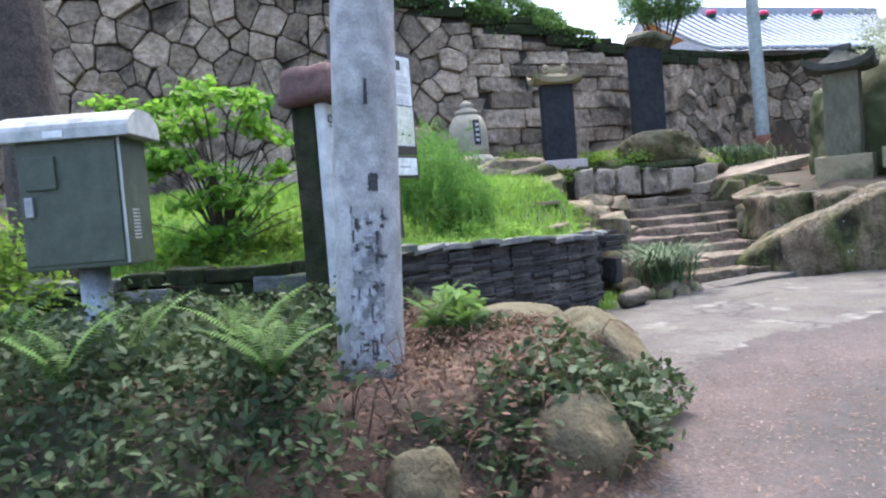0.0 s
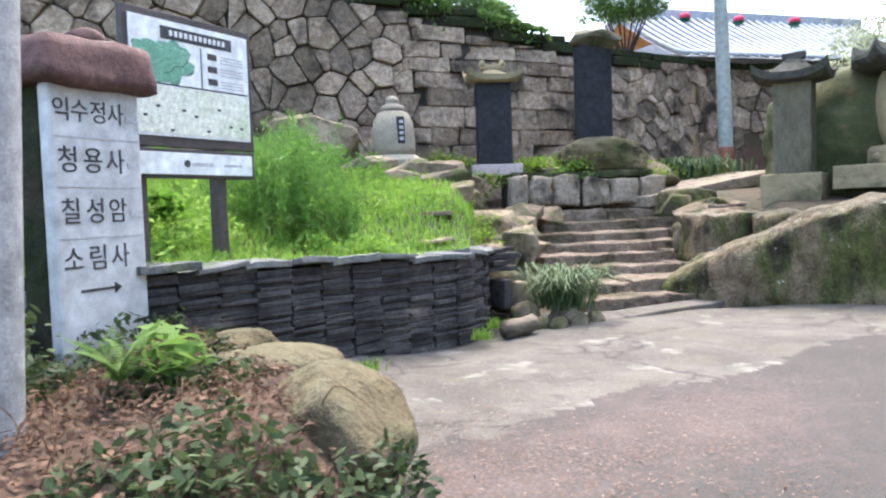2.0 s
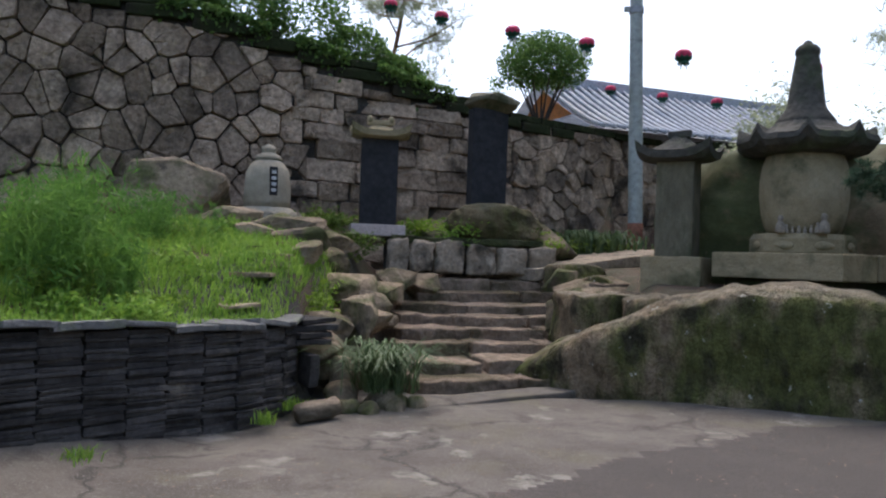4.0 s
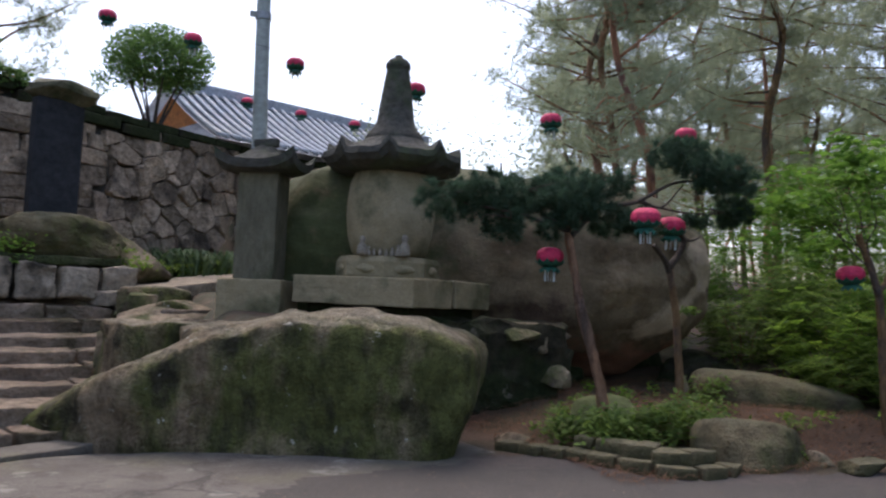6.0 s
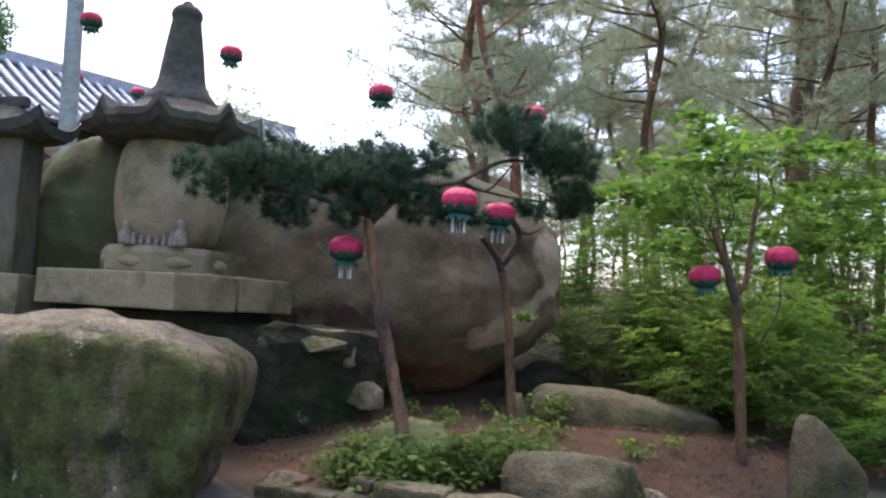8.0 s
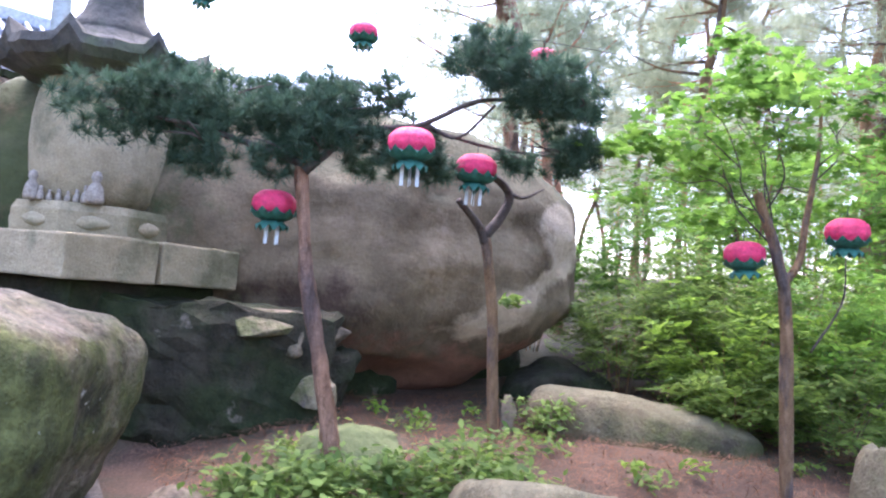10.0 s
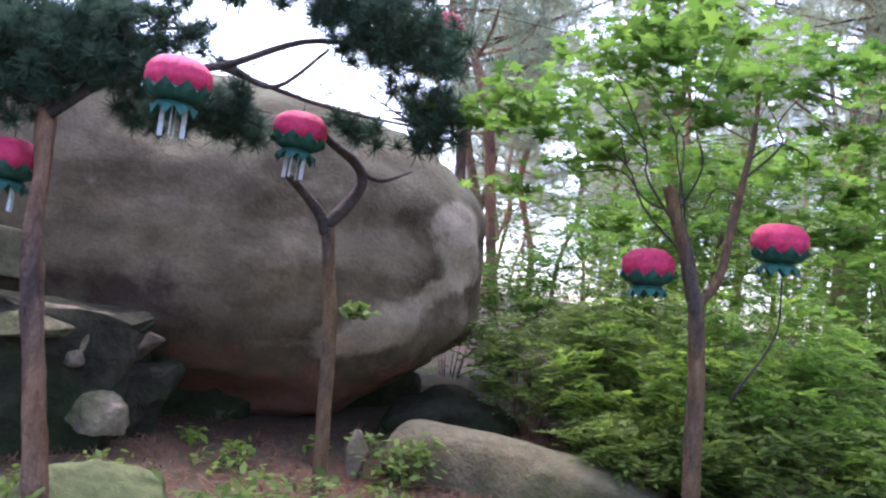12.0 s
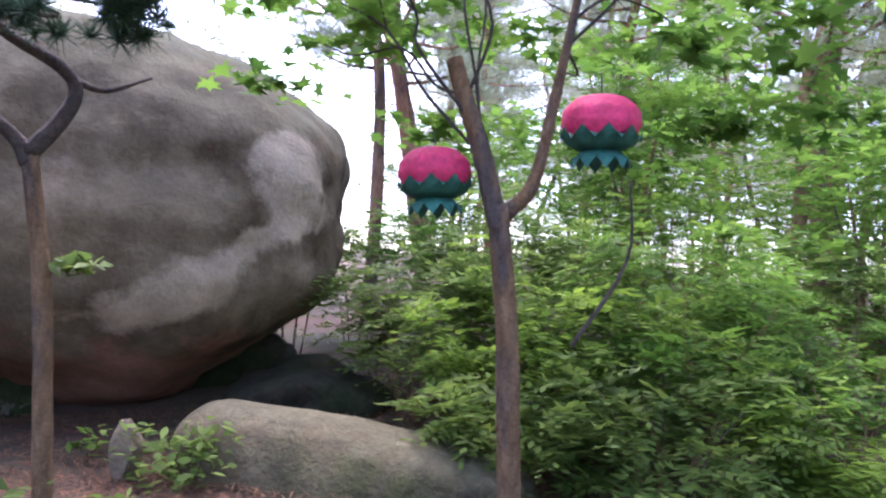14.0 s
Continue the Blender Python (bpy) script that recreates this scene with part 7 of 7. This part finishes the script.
    # shrub behind the utility box
    t = thing("leafy_shrub", "bright green leafy shrub behind the dry stone wall", "shrub", (-2.3, 8.2, 0.9))
    runs = [limb([(0, 0, -0.1), (0.1 * math.cos(k), 0.1 * math.sin(k), 0.5), (0.5 * math.cos(k * 2.1), 0.4 * math.sin(k * 2.1), 1.3)], 0.025, 0.008) for k in range(6)]
    for run in runs:
        child("stem", tubes_mesh("stem", [run], M_DARKBARK, 6), t)
    q = []
    for k in range(46):
        a, f = rng.uniform(0, 6.283), rng.uniform(0.3, 1.0)
        c = (0.05 + 1.2 * f * math.cos(a), 0.7 * f * math.sin(a), rng.uniform(0.3, 2.0) - 0.25 * f)
        q.append(shaped_leaves(blob_points(62, c, (0.3, 0.28, 0.10), rng, 0.0), 0.135, OVATE, 0.6, 0.4, 0.15, rng))
        child("branch", tubes_mesh("branch", [limb([(0.05 * math.cos(a), 0.05 * math.sin(a), 0.2), (c[0] * 0.5, c[1] * 0.5, c[2] * 0.8), c], 0.01, 0.004, 3)], M_DARKBARK, 5), t)
    child("crown", leaf_mesh("crown", np.concatenate(q), M_BUSH, len(OVATE)), t)
    t = thing("leafy_shrub", "bright green leafy shrub beside the dark trunk", "shrub", (-3.9, 6.2, 0.5))
    child("crown", leaf_mesh("crown", leaf_quads(blob_points(2600, (0, 0, 0.55), (0.9, 0.6, 0.6), rng, 0.2, 30, 0.2), 0.10, 0.55, 0.5, 0.3, rng), M_SHRUB), t)
    # ivy and low plants of the bank
    onb = lambda x, y: (bank_inside(x, y) > 0.04) & (y < 6.7)
    p = scatter(36000, -4.6, 1.3, 2.9, 6.6, rng, onb)
    p = p[~((np.abs(p[:, 0] + 0.42) < 0.26) & (p[:, 1] > 3.5) & (p[:, 1] < 4.4)) | (rng.uniform(size=len(p)) < 0.12)]
    d = np.array([noise.noise(Vector((a * 1.1, b * 1.1, 7.0))) for a, b in p])
    dense = ((p[:, 0] < -0.5) | (d > np.where(p[:, 1] < 4.3, 0.04, 0.15))) & (np.hypot(p[:, 0] + 0.17, p[:, 1] - 3.12) > 0.26) & (np.hypot(p[:, 0] - 0.55, p[:, 1] - 3.4) > 0.24)
    p = p[dense]
    hgt = np.where(p[:, 0] < -0.3, np.where(p[:, 1] > 5.1, 0.2, 0.42), 0.17) * (0.55 + 0.9 * np.clip(np.array([noise.noise(Vector((a * 1.6, b * 1.6, 1.0))) for a, b in p]) + 0.4, 0, 1))
    single("ivy", leaf_mesh("ivy", shaped_leaves(np.column_stack([p, gz(p[:, 0], p[:, 1]) + rng.uniform(0.0, 1.0, len(p)) ** 1.3 * hgt]), 0.066, OVATE, 0.4, 0.25, 0.15, rng), M_IVY, len(OVATE)), "dark ivy and low shrubs over the bank", "ivy", kind="stuff")
    p = scatter(16000, -2.8, 1.25, 3.0, 6.4, rng, onb)
    p = p[(p[:, 0] > -0.5) | (rng.uniform(size=len(p)) < 0.3)]
    single("fallen_leaves", leaf_mesh("fallen_leaves", leaf_quads(np.column_stack([p, gz(p[:, 0], p[:, 1]) + rng.uniform(0.005, 0.11, len(p))]), 0.05, 0.6, 0.45, 0, rng), M_DRYLEAF), "dry brown fallen leaves on the bank", "leaves", kind="stuff")
    p = scatter(15000, 0.7, 9.5, 1.0, 9.6, rng, lambda x, y: (gz(x, y) < 0.2) & (bank_inside(x, y) < 0.03))
    p = p[rng.uniform(size=len(p)) < 0.12 + 0.85 * (np.hypot((p[:, 0] - 1.4) / 1.6, (p[:, 1] - 4.6) / 1.5) < 1 + 0.3 * np.sin(p[:, 0] * 5))]
    single("road_litter", leaf_mesh("road_litter", leaf_quads(np.column_stack([p, gz(p[:, 0], p[:, 1]) + 0.012]), 0.034, 0.95, 0.3, 0, rng), M_PALELEAF), "scattered dry leaves on the asphalt", "leaves", kind="stuff")
    p = rng.normal(size=(2600, 2)) * np.array([1.05, 0.85]) + np.array([1.9, 4.5])
    p = p[(bank_inside(p[:, 0], p[:, 1]) < 0.03) & (p[:, 1] > 1.5) & (gz(p[:, 0], p[:, 1]) < 0.2)]
    single("brown_litter", leaf_mesh("brown_litter", leaf_quads(np.column_stack([p, gz(p[:, 0], p[:, 1]) + 0.014]), 0.03, 0.93, 0.3, 0, rng), M_DRYLEAF), "brown leaf litter drifted along the road's edge", "leaves", kind="stuff")
    # dry stems and runners among the ivy
    runs = []
    for k in range(90):
        x, y = rng.uniform(-0.6, 1.05), rng.uniform(3.1, 4.9)
        if bank_inside(np.array([x]), np.array([y]))[0] < 0.1:
            continue
        z, a, L = float(gz(x, y)), rng.uniform(0, 6.283), rng.uniform(0.12, 0.3)
        runs.append(limb([(x, y, z), (x + L * 0.4 * math.cos(a), y + L * 0.4 * math.sin(a), z + L * 0.8), (x + L * math.cos(a), y + L * math.sin(a), z + L * 0.45)], 0.004, 0.002, 3))
    single("dry_stems", tubes_mesh("dry_stems", runs, M_BARK, 4), "dry brown arching stems on the bank", "stems", kind="stuff")
    q = []
    for x, y, z, r in ((0.68, 3.75, 0.42, 0.3), (0.35, 3.45, 0.25, 0.25), (0.95, 4.1, 0.3, 0.3), (1.15, 4.45, 0.2, 0.22), (-0.35, 3.3, 0.25, 0.3), (0.8, 3.5, 0.3, 0.22), (0.5, 3.6, 0.48, 0.2), (1.12, 4.5, 0.25, 0.2)):
        q.append(shaped_leaves(blob_points(130, (x, y + 0.05, z), (r, r, 0.16), rng, 0.5), 0.07, OVATE, 0.5, 0.3, 0.15, rng))
    single("ivy_tendrils", leaf_mesh("ivy_tendrils", np.concatenate(q), M_IVY, len(OVATE)), "ivy growing over the rocks of the bank", "ivy", kind="stuff")
    p = blob_points(90, (0.02, 5.0, 0.68), (0.24, 0.2, 0.2), rng, 0.2)
    single("broad_leaved_plant", leaf_mesh("broad_leaved_plant", leaf_quads(p, 0.17, 0.5, 0.4, 0.1, rng), M_FERN), "yellow-green broad-leaved plant beside the pole", "plant", kind="stuff")
    # ferns
    def fern(at, n, L, seed):
        r2 = np.random.RandomState(seed)
        q = []
        for k in range(n):
            a = 6.28 * k / n + r2.uniform(-0.4, 0.4)
            up = r2.uniform(0.75, 1.15)
            for i in range(26):
                f = (i + 2) / 28
                r, h = L * (0.22 * f + 0.42 * f * f), L * up * (f - 0.38 * f * f)
                c = Vector((r * math.cos(a), r * math.sin(a), h))
                wl = 0.30 * L * math.sin(math.pi * min(1, f * 0.86 + 0.14)) * 0.5
                for s in (-1, 1):
                    e = c + Vector((-math.sin(a) * s, math.cos(a) * s, -0.12)) * wl + Vector((math.cos(a), math.sin(a), 0)) * wl * 0.35
                    w = Vector((math.cos(a), math.sin(a), 0)) * 0.012
                    q.append([c - w, c + w, e + w * 0.3, e - w * 0.3])
        single("fern", leaf_mesh("fern", q, M_FERN), "bright green fern with long feathered fronds", "fern", at, group="ferns on the bank")
    for i, (x, y, n, L) in enumerate(((-1.75, 4.35, 5, 0.62), (-1.1, 4.2, 5, 0.62), (-0.85, 3.6, 7, 0.55), (-1.9, 3.75, 6, 0.6), (-2.7, 4.6, 6, 0.75), (-0.1, 4.75, 6, 0.4))):
        fern((x, y, ground_at(x, y) + 0.12), n, L, i)
    for i, (x, y, z, r) in enumerate(((-0.3, 6.5, 0.5, 0.2), (0.25, 6.75, 0.15, 0.16), (0.75, 7.35, 0.08, 0.14), (1.75, 8.75, 0.08, 0.1), (1.9, 9.3, 0.1, 0.14))):
        q = rng.normal(size=(70, 2)) * r * 0.45 + np.array([x, y])
        single("weed_tuft", leaf_mesh("weed_tuft", blades(q, np.full(len(q), z), 0.13, 0.006, rng, 0.8), M_GRASS), "small tuft of green weeds at the slate wall's foot", "weeds", group="weed tufts", kind="stuff")
    # strap-leaved plant with stones and a sawn log at the steps
    q = rng.normal(size=(520, 2)) * 0.13
    me = leaf_mesh("strap_plant", blades(q, np.zeros(len(q)), 0.56, 0.0075, rng, 1.25, 3), M_STRAP)
    single("strap_plant", me, "clump of arching strap leaves at the foot of the steps", "plant", (2.72, 9.95, 0.2))
    for i, (x, y, z, r) in enumerate(((2.4, 9.55, 0.08, 0.13), (2.6, 9.45, 0.08, 0.11), (2.85, 9.6, 0.08, 0.12), (3.05, 9.8, 0.08, 0.12), (2.75, 9.85, 0.05, 0.25), (2.3, 9.95, 0.12, 0.2))):
        rock("edging_stone", (x, y, z), (r, r * 0.9, r * 0.85), 400 + i, M_ROCK, "small rough stone round the strap-leaved plant", i * 40, 3, group="edging stones")
    lg = thing("sawn_log", "short grey sawn log lying by the steps", "log", (2.15, 9.15, 0.13), 35)
    v, f = tube_data([(-0.2, 0, -0.02), (-0.08, 0, 0), (0.08, 0, 0), (0.2, 0, 0.03)], [0.088, 0.092, 0.092, 0.086], 16, 0.08, 3)
    child("bark", mesh_from("bark", v, f, M_LOG, True), lg)
    st = thing("tree_stump", "small pale sawn tree stump", "stump", (2.25, 10.35, 0.25))
    part("stump", lathe_bm([(0.12, -0.2), (0.11, 0.2), (0.10, 0.22)], 14), M_WOODCUT, st, smooth=True)
    # leafy ground plants along the steps and terraces
    for i, (x, y, z, rx, n, mat, size) in enumerate(((1.4, 11.6, 1.05, 0.55, 700, M_SHRUB, 0.08), (1.5, 15.2, 2.1, 0.45, 500, M_SHADELEAF, 0.1), (3.1, 15.75, 2.02, 0.6, 700, M_SHRUB, 0.09), (3.75, 15.45, 1.98, 0.45, 420, M_GRASS, 0.08), (5.0, 16.2, 2.0, 0.7, 700, M_SHRUB, 0.09), (1.6, 15.4, 2.1, 0.4, 380, M_SHADELEAF, 0.1), (2.1, 14.3, 1.75, 0.4, 450, M_SHADELEAF, 0.08), (1.9, 11.2, 0.95, 0.4, 420, M_SHRUB, 0.07), (6.8, 18.6, 1.85, 0.9, 900, M_SHADELEAF, 0.14), (5.8, 18.2, 1.9, 0.7, 600, M_SHADELEAF, 0.12), (-1.2, 12.5, 1.75, 0.9, 900, M_GRASS, 0.1))):
        p = blob_points(n, (x, y, z), (rx, rx * 0.7, 0.22), rng, 0.1, 14, 0.25)
        single("ground_plant", leaf_mesh("ground_plant", leaf_quads(p, size, 0.35, 0.4, 0.0, rng), mat), "low leafy green plants between the stones", "plants", group="plants between the stones", kind="stuff")
    q = rng.normal(size=(500, 2)) * np.array([0.5, 0.3]) + np.array([6.7, 18.4])
    single("strap_plants", leaf_mesh("strap_plants", blades(q, np.full(len(q), 1.75), 0.6, 0.02, rng, 0.6, 3), M_STRAP), "tall strap-leaved plants below the high wall", "plants", kind="stuff")


def build_right_garden():
    rng = np.random.RandomState(91)
    # low shrubs before the pruned pine
    for i, (x, y, r, n) in enumerate(((9.55, 9.25, 0.52, 1500), (10.3, 9.35, 0.55, 1400), (10.9, 9.75, 0.4, 380), (11.9, 10.6, 0.35, 260), (9.2, 9.55, 0.3, 420))):
        p = blob_points(n, (x, y, ground_at(x, y) + 0.17), (r, r * 0.7, 0.2), rng, 0.1, 24, 0.25)
        single("low_shrub", leaf_mesh("low_shrub", shaped_leaves(p, 0.08, OVATE, 0.6, 0.1, 0.12, rng), M_SHADELEAF, len(OVATE)), "low leafy shrub beside the pruned pine", "shrub", group="low garden shrubs", kind="stuff")
    # undergrowth of the wood
    k = 0
    for x, y, r, h, n, bright in ((14.4, 10.9, 0.85, 0.8, 3200, 1), (15.4, 10.4, 1.0, 0.9, 3200, 1), (14.9, 12.1, 1.1, 1.15, 3600, 1), (16.2, 11.8, 1.2, 1.2, 3600, 1), (13.9, 12.0, 0.6, 0.8, 1800, 0), (14.4, 9.6, 0.7, 0.5, 1700, 1), (15.6, 9.1, 0.9, 0.65, 2200, 1), (16.9, 10.2, 1.0, 0.9, 2600, 1), (13.8, 10.2, 0.5, 0.4, 900, 1), (17.6, 12.8, 1.4, 1.5, 3400, 1), (15.6, 13.6, 1.2, 1.5, 3200, 1), (18.6, 10.8, 1.3, 1.2, 2600, 1), (17.2, 8.6, 1.0, 0.7, 2200, 1), (14.3, 8.2, 0.7, 0.35, 1200, 1), (15.2, 7.6, 0.8, 0.4, 1300, 1), (19.5, 14.5, 1.6, 1.9, 3200, 1), (16.9, 15.2, 1.5, 1.8, 3000, 1), (14.6, 14.9, 0.9, 1.1, 1500, 0), (20.5, 12.0, 1.5, 1.4, 2600, 1), (19.4, 9.0, 1.3, 1.0, 2400, 0), (22.0, 10.2, 1.6, 1.4, 2400, 1), (13.6, 14.2, 0.7, 1.2, 1300, 0), (22.5, 16.0, 2.2, 2.2, 3000, 0), (20.0, 18.5, 2.2, 2.3, 3000, 1), (25.5, 13.5, 2.3, 2.2, 3000, 0), (23.5, 21.0, 2.6, 2.6, 3200, 0), (18.0, 21.0, 2.2, 2.2, 2800, 0), (27.5, 18.0, 2.8, 2.8, 3200, 0), (26.0, 9.5, 2.2, 1.9, 2600, 0), (29.5, 13.0, 2.8, 2.6, 3000, 0)):
        g = ground_at(x, y)
        t = thing("undergrowth_bush", "bright green leafy bush at the wood's edge" if bright else "shaded dark green bush at the wood's edge", "bush", (x, y, g), group="undergrowth of the wood")
        stems = [limb([(0.1 * math.cos(a), 0.1 * math.sin(a), -0.1), (0.3 * r * math.cos(a), 0.3 * r * math.sin(a), h * 0.6), (0.6 * r * math.cos(a), 0.6 * r * math.sin(a), h * rng.uniform(1.0, 1.35))], 0.009, 0.003, 3) for a in np.linspace(0, 5.6, 7)]
        child("stemwork", tubes_mesh("stemwork", stems, M_GREYBARK, 5), t)
        p = blob_points(int(n * 0.22), (0, 0, h * 0.85), (r, r, h * 0.8), rng, 0.1, 38, 0.14)
        out = p * np.array([1, 1, 0]) / (np.linalg.norm(p[:, :2], axis=1)[:, None] + 1e-6) * 0.8
        # some bushes take shade leaves: dark gaps put into the leaf colour
        child("leaves", leaf_mesh("leaves", sprays(p, 0.30, 0.085, 5, rng, 0.35, out), ((M_SHRUB, M_LEAF, M_SHADELEAF)[k % 3] if bright else M_SHADELEAF)), t)
        k += 1
    # tall bush with light leaves, behind the young tree
    for x, y, r, h in ((19.2, 11.6, 1.5, 2.3), (21.3, 13.4, 1.7, 3.0), (22.6, 11.2, 1.8, 2.8), (24.5, 15.0, 2.0, 3.6), (20.2, 16.0, 1.6, 3.0)):
        t = thing("tall_shrub", "tall loose shrub with light green leaves in the wood", "shrub", (x, y, ground_at(x, y)), group="tall shrubs of the wood")
        child("stemwork", tubes_mesh("stemwork", [limb([(0, 0, -0.1), (0.2 * math.cos(a), 0.2 * math.sin(a), h * 0.5), (0.4 * r * math.cos(a), 0.4 * r * math.sin(a), h * 1.1)], 0.03, 0.008) for a in (0.4, 1.9, 3.1, 4.8)], M_GREYBARK, 6), t)
        child("leaves", leaf_mesh("leaves", sprays(blob_points(430, (0, 0, h * 0.85), (r, r, h * 0.55), rng, 0.1, 40, 0.17), 0.4, 0.13, 4, rng), M_LEAF), t)
    t = thing("tall_shrub", "tall loose shrub with yellow-green leaves", "shrub", (17.3, 13.3, 1.0))
    child("stemwork", tubes_mesh("stemwork", [limb([(0, 0, -0.1), (0.2 * math.cos(a), 0.2 * math.sin(a), 1.6), (0.7 * math.cos(a), 0.7 * math.sin(a), 3.2)], 0.035, 0.01) for a in (0.2, 1.5, 2.9, 4.4)], M_GREYBARK, 6), t)
    child("leaves", leaf_mesh("leaves", sprays(blob_points(560, (0, 0, 2.7), (1.3, 1.3, 1.1), rng, 0.1, 44, 0.16), 0.34, 0.1, 5, rng), M_LEAF), t)
    # small plants on the litter
    for i in range(22):
        x, y = rng.uniform(9.2, 14.5), rng.uniform(8.6, 11.6)
        p = blob_points(60, (x, y, ground_at(x, y) + 0.08), (0.25, 0.2, 0.09), rng, 0.1)
        single("seedling", leaf_mesh("seedling", leaf_quads(p, 0.07, 0.55, 0.5, 0, rng), M_SHADELEAF), "small green seedlings in the leaf litter", "plant", group="seedlings", kind="stuff")
    # needle litter and seedlings
    p = scatter(26000, 8.8, 14.5, 8.2, 12.3, rng)
    single("needle_litter", leaf_mesh("needle_litter", leaf_quads(np.column_stack([p, gz(p[:, 0], p[:, 1]) + rng.uniform(0.01, 0.05, len(p))]), 0.11, 0.8, 0.07, 0, rng), M_NEEDLE), "red-brown fallen pine needles in the garden", "litter", kind="stuff")
    for i, (x, y) in enumerate(((11.9, 9.4), (11.55, 11.2), (10.95, 11.1), (12.4, 9.3), (10.7, 11.4))):
        p = blob_points(26, (x, y, ground_at(x, y) + 0.12), (0.13, 0.13, 0.08), rng, 0.1)
        single("seedling", leaf_mesh("seedling", leaf_quads(p, 0.085, 0.6, 0.5, 0, rng), M_SHRUB), "small green seedling in the leaf litter", "plant", group="seedlings", kind="stuff")


build_boulders()
build_pagoda()
build_steles()
build_steps()
build_low_wall()
build_pole()
build_box()
build_sign()
build_board()
build_lamp_pole()
build_hall()
build_lanterns()
build_tree_a()
build_tree_c()
build_tree_d()
build_pines()
build_hedges()
build_ground_plants()
build_right_garden()
build_slate_wall()
build_wall()
